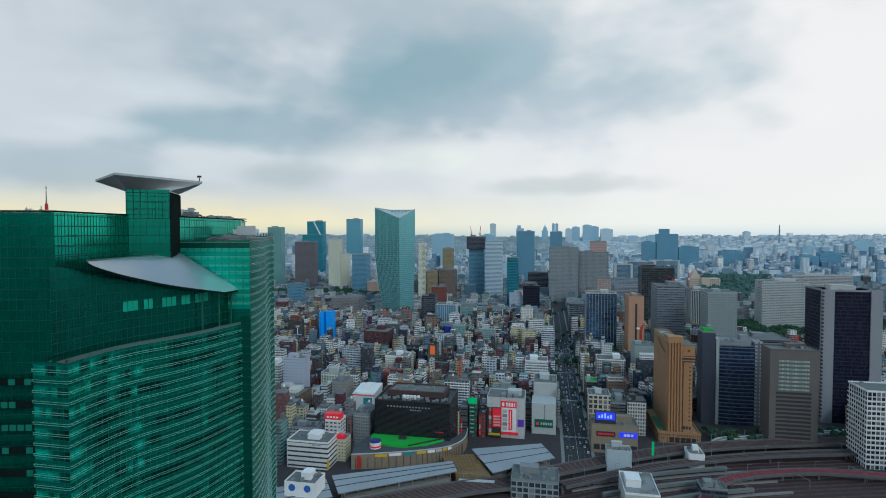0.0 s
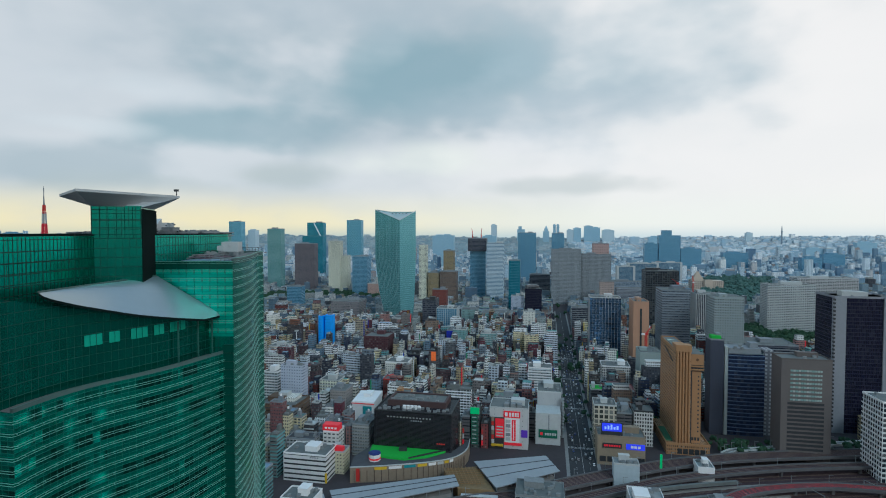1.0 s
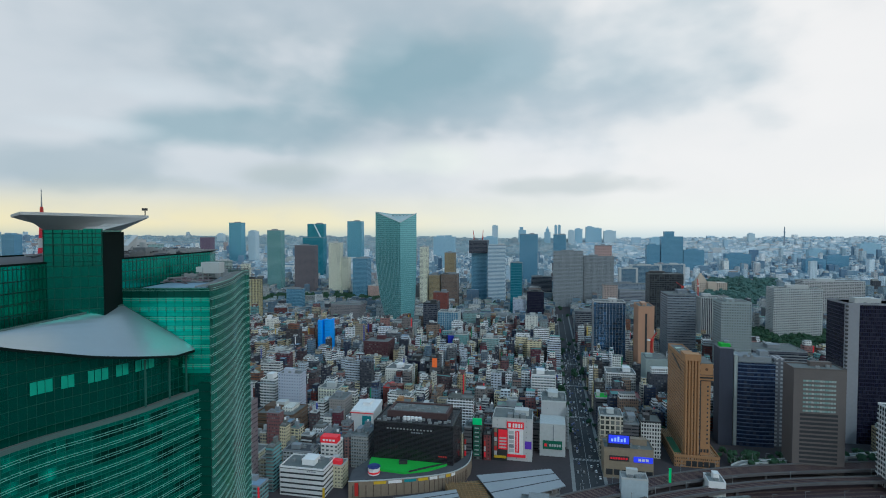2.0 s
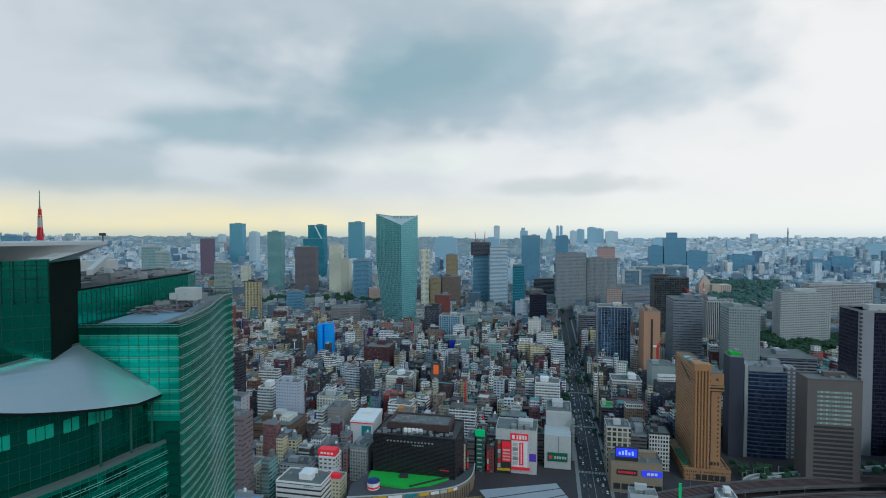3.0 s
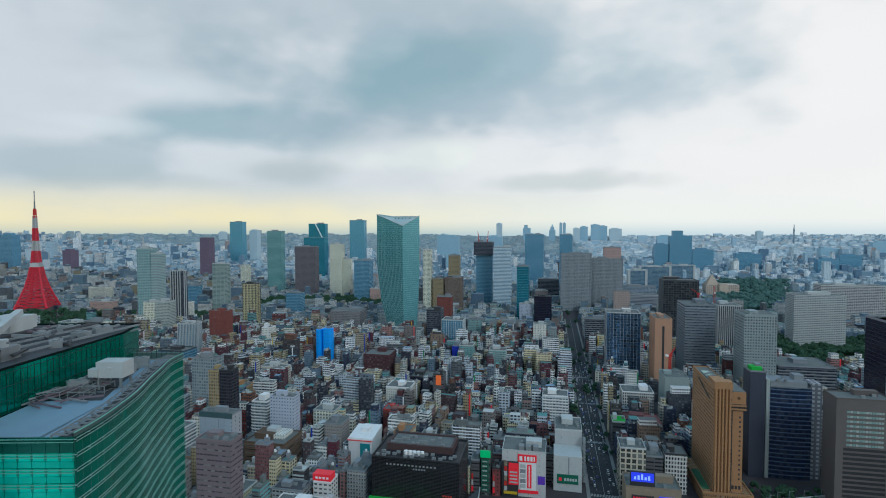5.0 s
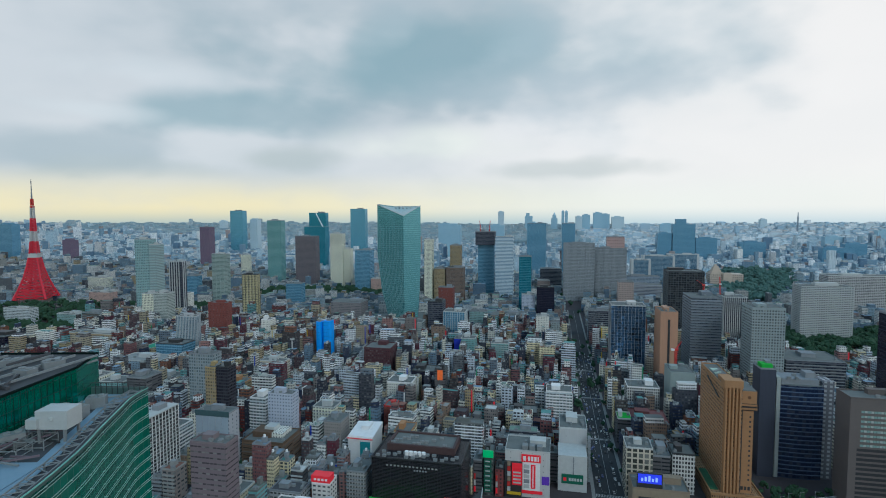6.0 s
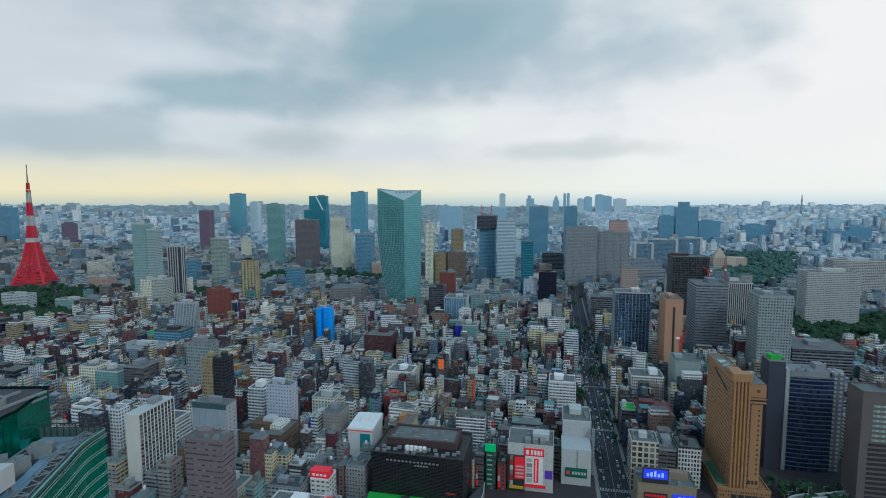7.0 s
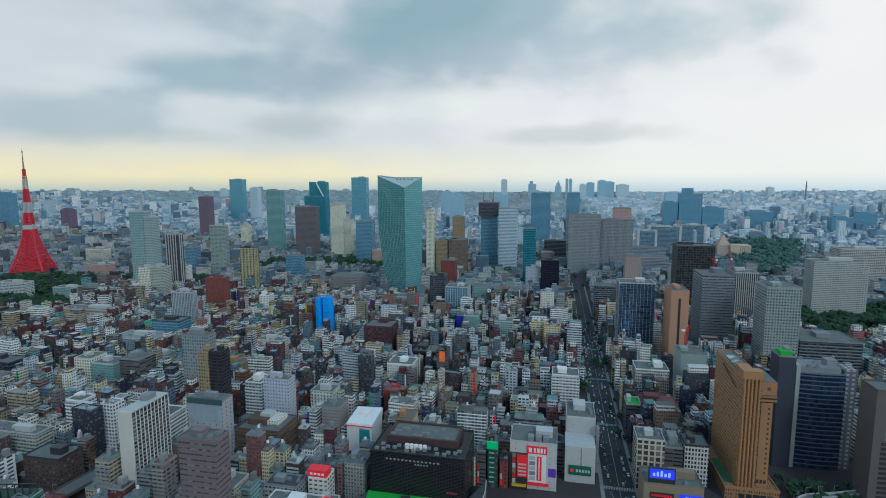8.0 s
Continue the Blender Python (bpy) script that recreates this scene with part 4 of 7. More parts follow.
T("office_block", "white office block with dark square windows", O, 375, 438, 50, 30, 68.5, F_CHECK, M_WHITE, bands=(4.2, 1.1, 0.3), ribs=(3.4, 0.5, 0.3), pent=0)

# government quarter beyond the twin towers
F_SLAB = facade("blue_strip_wall", (0.17, 0.27, 0.34), (0.03, 0.09, 0.16), 3.6, 4.2, 0.8, 0.6)
for x, y, w, h in ((622, 1752, 58, 94), (700, 1860, 102, 98), (834, 1965, 102, 95)):
    slab_host = T("ministry_slab", "long slab block with dark blue glass and white end walls", O, x, y, w, 34, h, F_SLAB, M_OFFWHITE, units=4)
    end_wall = Shape().box(-0.5, 6.5, -1.2, 34.6, 0, h + 1).mesh("end_wall", M_OFFWHITE)
    part("end_wall", end_wall, None, slab_host)
    part("end_wall", end_wall, None, slab_host, at=pose(w - 6.2, 0, 0))
T("office_block", "lavender-grey office block with long window bands", O, 524, 1478, 74, 30, 52, facade("lavender_band_wall", (0.34, 0.36, 0.40), (0.08, 0.10, 0.14), 30, 3.8, 1.0, 0.5), M_GREY, bands=(3.8, 1.2, 0.3), units=5)
T("office_block", "blue-grey office block below the slabs", O, 560, 1620, 90, 30, 58, facade("bluegrey_band_wall", (0.26, 0.32, 0.38), (0.06, 0.10, 0.15), 4, 3.8, 0.8, 0.5), M_GREY, units=4)


def parliament():
    ob = thing("parliament_building", 900, 1800, 0, "beige stone building with a stepped pyramid tower", "public building")
    stone = plain("beige_stone", (0.52, 0.44, 0.36), 0.85, vary=0.2, scale=0.1)
    part("wing", Shape().box(0, 100, 0, 50, 0, 42), [facade("beige_stone_wall", (0.50, 0.42, 0.35), (0.14, 0.13, 0.12), 6, 7, 0.4, 0.6), stone], ob)
    part("porch", Shape().box(38, 62, -8, 0, 0, 46), stone, ob)
    for k in range(5):
        q = 17 - 3.2 * k
        part("tower_step", Shape().box(4 + 17 - q, 38 - 17 + q, 20 - q, 20 + q, 42 + 6 * k, 48 + 6 * k), stone, ob)
    reserve(900, 1795, 100, 60)


parliament()

# middle distance
F_TEALGREY = facade("teal_grey_tile_wall", (0.22, 0.36, 0.35), (0.08, 0.11, 0.12), 2.6, 3.4, 0.5, 0.5)
F_SALMON = facade("salmon_tile_wall", (0.44, 0.30, 0.26), (0.12, 0.11, 0.11), 2.8, 3.4, 0.5, 0.45)
T("office_block", "dark navy office block beyond the avenue", O, 233, 1294, 40, 24, 71, F_NAVY, M_DARK)
T("office_block", "green-grey tiled office block", O, 69, 1135, 34, 22, 45, F_TEALGREY, M_GREY)
T("office_block", "dark banded office block behind a teal tower", O, 314, 1662, 63, 30, 76, F_DARKBAND, M_GREY, bands=(3.9, 0.8, 0.3))
T("office_block", "slate office block below distant towers", O, -386, 1457, 41, 26, 61, F_BLUEFAR, M_GREY)
T("apartment_block", "salmon tiled apartment block", A, -193, 1675, 38, 20, 47, F_SALMON, M_OFFWHITE)
T("apartment_block", "salmon brick apartment block behind blue sheeting", A, -261, 1251, 24, 20, 36, F_SALMON, M_GREY)
T("school_building", "long pale grey school-like block", "public building", -928, 1231, 67, 22, 39, F_WHITEBAND, M_OFFWHITE)
T("office_block", "low teal-roofed office block", O, -798, 1207, 49, 26, 31, F_TEALGREY, M_OFFWHITE)
T("office_block", "long grey-brown banded office block", O, -730, 1185, 52, 24, 36, F_BROWNOFFICE, M_GREY, bands=(3.6, 1.0, 0.3))
T("apartment_block", "pale green-cream long apartment block", A, -1035, 1675, 60, 30, 54, F_CREAMGRID, M_OFFWHITE, bands=(3.4, 0.8, 0.4))
T("hospital_block", "long low pink-brown block beside trees", "public building", -921, 1502, 65, 26, 35, F_SALMON, M_OFFWHITE)
T("apartment_block", "small white apartment block below a striped tower", A, -617, 1359, 29, 20, 51, F_WHITE, M_WHITE)
T("office_block", "slate-blue glass office block", O, -692, 1568, 31, 24, 69, F_BLUEFAR, M_GREY)
T("apartment_block", "red-brown apartment block beside the avenue quarter", A, 8, 1366, 36, 22, 62, F_REDBROWN, M_GREY)
T("apartment_block", "pale grey-blue apartment block", A, 202, 1314, 31, 20, 51, F_LTBLUE, M_OFFWHITE)
T("office_block", "dark office block with terrace roof by the avenue", O, 286, 1064, 39, 24, 58, F_DARKBAND, M_GREY, bands=(3.9, 0.9, 0.4))
T("apartment_block", "slim pale apartment tower by the avenue", A, 179, 1019, 23, 18, 57, F_WHITE, M_OFFWHITE)
T("office_block", "grey office block with vertical panels", O, 210, 1034, 15, 16, 43, F_PUNCH, M_GREY)
T("apartment_block", "cream apartment block on a corner", A, -734, 2097, 32, 20, 89, F_CREAMGRID, M_OFFWHITE)

part("edge_line", Shape().beam((32, -1, 56), (72, -1, -18), 4.0), M_WHITE, teal_host, "white slanting edge")
# left side
T("office_block", "purplish-grey office block with banded windows", O, -172, 453, 28, 15, 78, F_PINK, plain("mauve_tile", (0.20, 0.165, 0.175), 0.7), units=8)
crown_host = T("office_block", "grey block with a pale blue glass crown", O, -216.7, 560, 34, 15, 60, facade("bluegrey_wall", (0.36, 0.38, 0.41), (0.10, 0.12, 0.15), 6, 3.6, 0.2, 0.4), M_GREY, units=5)
brown_low = T("low_block", "brown low block with a white stepped top", "office block", -178, 566, 41, 34, 30, facade("dark_brown_wall", (0.15, 0.095, 0.06), (0.05, 0.045, 0.04), 20, 3.4, 0.9, 0.4), plain("brown_edge", (0.12, 0.078, 0.052), 0.8), bands=(3.4, 1.4, 0.4))
part("upper_stage", Shape().box(10, 34, 12, 30, 28.9, 33), [F_WHITE, M_ROOF_LIGHT], brown_low, "white stepped top")
part("roof_house", Shape().box(14, 24, 16, 26, 33, 37), M_OFFWHITE, brown_low)
T("apartment_tower", "slim ochre and black apartment tower", A, -229.3, 611, 11.5, 14, 85, F_GOLD, plain("ochre_tile", (0.36, 0.27, 0.13)))
T("apartment_tower", "dark slim tower beside an ochre one", A, -217.6, 609, 13, 14, 86, facade("black_wall", (0.03, 0.033, 0.045), (0.02, 0.02, 0.03), 2.5, 3.2, 0.8, 0.6, blinds=0.05), M_DARK)
T("office_block", "blue-grey office block with a square glass front", O, -279.6, 684.6, 31, 16, 80, facade("bluegrey_light_wall", (0.25, 0.30, 0.32), (0.10, 0.14, 0.16), 3, 3.6, 0.6, 0.6), M_GREY)
T("apartment_block", "cream apartment block with window columns", A, -598, 1170, 27, 22, 78, F_CREAMGRID, M_OFFWHITE)
T("apartment_block", "grey-green balcony wing of a cream block", A, -571, 1163, 32, 22, 80, facade("greygreen_wall", (0.40, 0.45, 0.42), (0.14, 0.17, 0.17), 3.4, 3.1, 0.85, 0.45), M_OFFWHITE)
T("residential_tower", "tall pale blue-green residential tower", A, -634.1, 1215, 33, 24, 187, facade("pale_tower_wall", (0.25, 0.40, 0.40), (0.10, 0.17, 0.19), 4.2, 3.4, 0.62, 0.5), M_OFFWHITE)
T("residential_tower", "banded shoulder of a pale residential tower", A, -600.9, 1208, 17, 24, 176, facade("pale_band_wall", (0.30, 0.42, 0.42), (0.2, 0.26, 0.27), 30, 3.4, 1, 0.45), M_OFFWHITE)
T("office_block", "office block with black and white vertical stripes", O, -605, 1300, 30, 18, 132, F_DARKBAND, M_OFFWHITE, ribs=(6.2, 2.0, 0.8))
T("residential_tower", "slim plum-coloured tower on the skyline", A, -975, 2300, 45, 35, 190, F_PURPLE)
T("residential_tower", "green-grey banded residential tower", A, -598, 1512, 42, 20, 134, facade("greenband_wall", (0.29, 0.37, 0.34), (0.12, 0.18, 0.18), 12, 3.5, 0.9, 0.5), M_OFFWHITE)
T("apartment_block", "brick-red apartment block with small windows", A, -418, 1062, 37, 18, 76, F_REDBROWN, plain("brick_red", (0.21, 0.06, 0.05)), bands=None)
T("office_block", "office block with pale blue vertical stripes", O, -432.7, 971, 35, 16, 69, facade("bluestripe_wall", (0.26, 0.36, 0.42), (0.09, 0.14, 0.18), 2, 3.7, 0.7, 0.8), M_STEEL, ribs=(2.9, 0.7, 0.5))
T("office_block", "gold-brown office block with a dark frame", O, -427, 1261, 34, 16, 106, facade("gold_wall", (0.50, 0.45, 0.26), (0.14, 0.14, 0.10), 4, 3.7, 0.6, 0.6), M_DARK, ribs=(8, 0.8, 0.5))
T("apartment_block", "slim white apartment block among houses", A, -310, 1027, 17, 20, 51, F_WHITE, M_WHITE)
T("office_block", "beige gridded office block among houses", O, -238, 800, 36, 16, 40, facade("beige_grid_wall", (0.48, 0.43, 0.33), (0.05, 0.05, 0.05), 3, 3.4, 0.6, 0.5), M_OFFWHITE, bands=(3.4, 0.7, 0.35))
T("office_block", "pale lavender-blue apartment block", A, -166, 606, 26, 14, 60, F_LTBLUE, plain("lavender_tile", (0.42, 0.46, 0.54)))
T("office_block", "grey-mauve rounded office block", O, -218, 1190, 66, 44, 56, facade("mauve_grey_wall", (0.20, 0.19, 0.20), (0.08, 0.09, 0.1), 2.5, 3.5, 0.7, 0.5), M_GREY)
T("exhibition_hall", "pale glass-domed low hall", "hall", -76, 1090, 52, 30, 34, facade("pale_hall_wall", (0.46, 0.50, 0.48), (0.22, 0.27, 0.28), 4, 4, 0.7, 0.6), M_OFFWHITE)
T("office_block", "dark blue office block with white ribs", O, 15, 1060, 40, 34, 58, F_BLUEFAR, M_OFFWHITE, ribs=(4.4, 0.6, 0.5))
T("office_block", "dark slate office block among houses", O, -14, 1100, 28, 34, 70, F_DARKBAND, M_DARK)
T("office_block", "orange-brown low office block", O, 112, 1150, 60, 40, 34, facade("orange_brown_wall", (0.36, 0.24, 0.17), (0.1, 0.09, 0.08), 4, 3.6, 0.6, 0.4), M_GREY)
T("office_block", "dark maroon office block among houses", O, -104, 850, 40, 36, 44, facade("maroon_wall", (0.075, 0.028, 0.034), (0.03, 0.02, 0.03), 3, 3.4, 0.5, 0.4), plain("maroon_tile", (0.085, 0.035, 0.042)))
T("office_block", "dark navy office block among houses", O, -31, 767, 29, 30, 34, F_NAVY, M_DARK)
T("hotel_block", "white hotel block with small square windows", "hotel", -58.6, 714.5, 30.4, 26, 36.4, F_WHITE, M_WHITE, bands=None, units=6)


def apartment_slab():
    """A tall white slab: blank end wall, balcony grid down its long side."""
    ob = thing("apartment_slab", -236, 493.6, 0, "tall white apartment slab with a dark balcony grid", "apartment block")
    w, d, h = 11.6, 38.5, 77.5
    part("end_wall", Shape().box(0, w, 0, 1.2, 0, h), plain("cream_render", (0.60, 0.60, 0.55), 0.8, vary=0.2, scale=0.1), ob)
    # shade inside the balconies is put into a near-black wall colour
    part("wall", Shape().box(0.4, w - 0.5, 1.2, d, 0, h - 1), [facade("balcony_shade_wall", (0.05, 0.055, 0.055), (0.03, 0.035, 0.04), 3.6, 3.0, 0.7, 0.6), M_ROOF], ob)
    part("roof", Shape().box(-0.2, w + 0.2, 1.2, d + 0.2, h - 1, h), [M_OFFWHITE], ob)
    slab = Shape().box(w - 0.5, w + 0.1, 1.2, d, 0, 0.4).mesh("balcony", M_OFFWHITE)
    for k in range(1, 25):
        part("balcony", slab, None, ob, at=pose(0, 0, 3.0 * k))
    fin = Shape().box(w - 0.5, w + 0.1, -0.14, 0.14, 0, h - 1).mesh("party_wall", M_WHITE)
    for k in range(10):
        part("party_wall", fin, None, ob, at=pose(0, 5 + 3.72 * k, 0))
    slab = Shape().box(-0.9, 0.4, 1.2, d, 0, 1.0).mesh("deck", M_GREY)
    for k in range(1, 25):
        part("deck", slab, None, ob, at=pose(0, 0, 3.0 * k))
    part("lift_house", Shape().box(2, 8, 20, 30, h, h + 4), M_GREY, ob)
    part("plinth_wing", Shape().box(-2, w + 3, -8, 0, 0, 12), [F_WHITE, M_ROOF], ob)
    reserve(-236, 485, 14, 48)


apartment_slab()


def crown_panels():
    """Pale blue glass crown on the grey block beside the slab."""
    ob = crown_host
    # mirrored sky is partly put into the panels' pale blue colour
    sky_sheen_panel = plain("pale_blue_panel", (0.58, 0.70, 0.80), 0.22, 0.5, vary=0.12)
    for k in range(5):
        part("panel", Shape().box(1.0 + 6.5 * k, 7.0 + 6.5 * k, -0.4, -0.02, 40, 55.5), sky_sheen_panel, ob)
    part("head_band", Shape().box(0, 34, -0.6, -0.02, 55.7, 60.6), plain("teal_band", (0.05, 0.10, 0.11)), ob)


crown_panels()


def scaffold_block():
    """A block wrapped in bright blue sheeting: two round-cornered drums."""
    ob = thing("wrapped_building", -204, 985, 0, "building wrapped in bright blue protective sheeting", "building")
    for k, (x0, x1, h) in enumerate(((0, 10, 54), (12.8, 28, 56))):
        c = 3.5
        outline = [(x0, 2), (x0 + 2, 0), (x1 - c, 0), (x1 - 1, 1), (x1, c), (x1, 13), (x0, 13)]
        part("sheeting", Shape().prism(outline, 0, h), M_BRIGHTBLUE, ob)
        for z in range(6, int(h), 6):
            part("seam", Shape().box(x0 + 0.2, x1 - c, -0.12, 0, z, z + 0.3), plain("dark_blue_seam", (0.01, 0.15, 0.5)) if k == 0 and z == 6 else bpy.data.materials["dark_blue_seam"], ob)
    part("roof_frame", Shape().box(3, 7, 4, 9, 54, 57).box(18, 24, 5, 11, 56, 59), M_GEAR, ob)
    reserve(-201, 985, 31, 14)


scaffold_block()


M_BROWNSEAL = plain("brown_emblem", (0.14, 0.07, 0.035), 0.6)


def navy_tower():
    ob = thing("office_tower", 419, 549, 0, "tall navy glass tower with pale stone corner piers", "office tower")
    w, d, h = 55, 41, 142
    part("wall", Shape().box(0.3, w - 0.3, 0.3, d - 0.3, 0, h - 1), [F_NAVY, M_ROOF], ob)
    pier = Shape().box(0, 11, 0, 5, 0, h).mesh("corner_pier", M_NAVYPIER)
    for px, py in ((-0.5, -1), (w - 10.5, -1), (w - 10.5, d - 4)):
        part("corner_pier", pier, None, ob, at=pose(px, py, 0))
    tooth = Shape().box(0, 1.4, 0, 3, 0, 2.0).mesh("stair_window", M_DARK)
    for k in range(34):
        part("stair_window", tooth, None, ob, at=pose(-0.8, -1.2, 6 + 4 * k, 0, 0, 0))
    part("roof", parapet_roof(w, d, h + 0.6, 0.6, 1.6), [M_NAVYPIER, M_ROOF], ob)
    roof_gear(ob, w, d, h, random.Random(3), 2, 10)
    reserve(419, 549, w, d)


navy_tower()


def hotel():
    """The tan hotel: a deep slab with front piers, a narrower wing with a column of small windows, and a podium."""
    ob = thing("hotel_tower", 231, 501.5, 0, "tan tiled hotel tower with deep vertical piers and a podium", "hotel")
    part("wall", Shape().box(0, 13.5, 0, 68, 10, 97), [F_HOTEL, M_ROOF], ob)
    pier = Shape().prism([(0, 0), (0.5, -1.4), (1.7, -1.4), (2.2, 0)], 6, 102.5, 0, 0).mesh("pier", M_TAN)
    for k in range(5):
        part("pier", pier, None, ob, at=pose(0.5 + 2.6 * k, 0.05, 0))
    part("pier_head", Shape().box(-0.2, 13.7, -1.5, 8, 97, 103), M_TAN, ob)
    part("roof", parapet_roof(13.5, 60, 98.5), [M_TAN, M_ROOF], ob).matrix_local = pose(0, 8.1, 0)
    part("fire_stair", Shape().beam((-0.3, 12, 85), (-0.3, 46, 93), 0.9), M_DARK, ob)
    part("green_skylight", Shape().box(3, 9, 34, 52, 97.4, 98.2), plain("pale_green_roof_glass", (0.35, 0.50, 0.42), 0.5), ob)
    part("lift_house", Shape().box(2, 11, 14, 24, 97, 101), M_TAN, ob)
    part("side_wing", Shape().box(15.2, 23.5, 4, 30, 10, 78), M_TAN, ob)
    # near-black filler paints the shade in the gap beside the wing
    part("wing_shadow_gap", Shape().box(13.5, 15.2, 3, 29, 10, 78), M_DARK, ob)
    part("wing_crown", Shape().box(13.6, 25, 2.5, 31, 84, 94), M_TAN, ob)
    part("wing_roof", Shape().box(14, 24.6, 3, 30.6, 94, 94.6), M_ROOF, ob)
    part("emblem", Shape().tube(0, 0, 1.3, 0, 0.3, 16), M_BROWNSEAL, ob, at=pose(19.5, 2.5, 89, 90, 0, 0))
    for z in (79, 82):
        part("loggia", Shape().box(14.2, 25.4, 2.2, 31, z, z + 1.3), M_TAN, ob)
    # near-black block paints the shade behind the loggia bands
    part("loggia_shade", Shape().box(14.4, 25, 3.2, 30.6, 78, 84), M_DARK, ob)
    hole = Shape().box(0, 1.3, -0.08, 0.05, 0, 1.5).mesh("small_window", M_DARK)
    for k in range(14):
        part("small_window", hole, None, ob, at=pose(20.5, 4, 20 + 4.0 * k))
    for k in range(3):
        part("low_window", Shape().box(15.6 + 2.6 * k, 17.4 + 2.6 * k, 3.9, 4.1, 12, 15), M_DARK, ob)
    part("podium", Shape().box(-8, 30, -3, 66, 0, 10), [F_HOTEL, M_ROOF_DARK], ob)
    part("podium_edge", Shape().box(-8.4, 30.4, -3.4, -2.6, 9.5, 11.2).box(-8.4, -7.6, -2.6, 66, 9.5, 11.2).box(29.6, 30.4, -2.6, 66, 9.5, 11.2), M_TAN, ob)
    part("roof_garden", Shape().box(-7, -1, 4, 40, 10, 10.9), plain("roof_planting", (0.04, 0.14, 0.07), 0.9, vary=0.6), ob)
    for k in range(5):
        part("shop_front", Shape().box(2 + 5 * k, 6 + 5 * k, -3.1, -2.9, 1, 6), M_DARK, ob)
    for k in range(6):
        part("cooling_unit", UNIT, None, ob, at=pose(4 + 1.4 * (k % 3) * 2, 30 + 3 * k, 97.4))
    reserve(231, 501.5, 30, 68, 8.5)


hotel()


def curved_office():
    """A dark office block with a bowed, banded front."""
    ob = thing("office_tower", 306.3, 546.3, 0, "dark blue office tower with a bowed front and thin bands", "office tower")
    line = [(34.6 * i / 12, -1.3 * math.sin(math.pi * i / 12)) for i in range(13)]
    outline = line + [(34.6, 26), (0, 26)]
    part("wall", Shape().prism(outline, 0, 84), [F_DEEPBLUE, M_ROOF], ob)
    part("stair_wing", Shape().box(34.7, 44, 3, 20, 0, 88), [facade("checked_side_wall", (0.13, 0.14, 0.16), (0.36, 0.39, 0.42), 4.5, 3.9, 0.5, 0.5, rough=0.4), M_ROOF], ob)
    s = Shape()
    out = offset_line(line, 0.3)
    s.strip([(*p, 0) for p in out], [(*p, 0.55) for p in out]).strip([(*p, 0.55) for p in out], [(*p, 0.55) for p in line])
    me = s.mesh("spandrel", plain("blue_grey_band", (0.15, 0.23, 0.35), 0.4, 0.3))
    for k in range(1, 22):
        part("spandrel", me, None, ob, at=pose(0, 0, 3.9 * k))
    part("roof_screen", Shape().box(2, 32, 3, 24, 84, 89).box(23, 31, 8, 18, 89, 94), [M_GREY, M_ROOF], ob)
    part("stair_slab", Shape().box(-3.2, 0, -1, 26, 0, 91), plain("pale_green_fin", (0.34, 0.39, 0.38), 0.6), ob)
    roof_gear(ob, 34, 26, 90.1, random.Random(8), 0, 5)
    reserve(303, 540, 48, 34)


curved_office()


part("slot", Shape().box(9.2, 12.0, -0.25, 0.02, 26, 96), M_DARK, slot_host, "dark vertical slot")


def red_crane(x, y, z, tall, reach, lean, turn, label):
    ob = thing("tower_crane", x, y, z, label, "crane", rot=turn)
    s = Shape()
    for sx in (-1, 1):
        for sy in (-1, 1):
            s.beam((sx, sy, 0), (sx, sy, tall), 0.6)
    for k in range(int(tall / 2.4)):
        s.beam((-1, -1, 2.4 * k), (1, -1, 2.4 * k + 2.4), 0.35).beam((1, -1, 2.4 * k), (-1, -1, 2.4 * k + 2.4), 0.35)
    part("mast", s, M_REDPAINT, ob)
    part("cab", Shape().box(-2.4, 2.4, -1.8, 1.8, tall, tall + 3), M_REDPAINT, ob)
    c, n_ = math.cos(radians(lean)), math.sin(radians(lean))
    s = Shape().beam((0, 0.8, tall + 2), (reach * c, 0.3, tall + 2 + reach * n_), 0.7).beam((0, -0.8, tall + 2), (reach * c, -0.3, tall + 2 + reach * n_), 0.7)
    part("jib", s, M_REDPAINT, ob)
    part("counterweight", Shape().box(-6, -2.4, -1.5, 1.5, tall + 0.4, tall + 2.6), M_WHITE, ob)


red_crane(299.5, 735, 0, 66, 12, 50, 10, "red tower crane rising beside a brown tower")
red_crane(483.7, 1030, 0, 107, 14, 35, 160, "red crane rising beside a tower under construction")
red_crane(513.6, 1030, 0, 109, 14, 55, 70, "red crane rising beside a tower under construction")
red_crane(132, 1620, 188, 8, 22, 72, 110, "grey-red crane on a distant tower")
red_crane(158, 1620, 188, 8, 22, 78, 60, "grey-red crane on a distant tower")


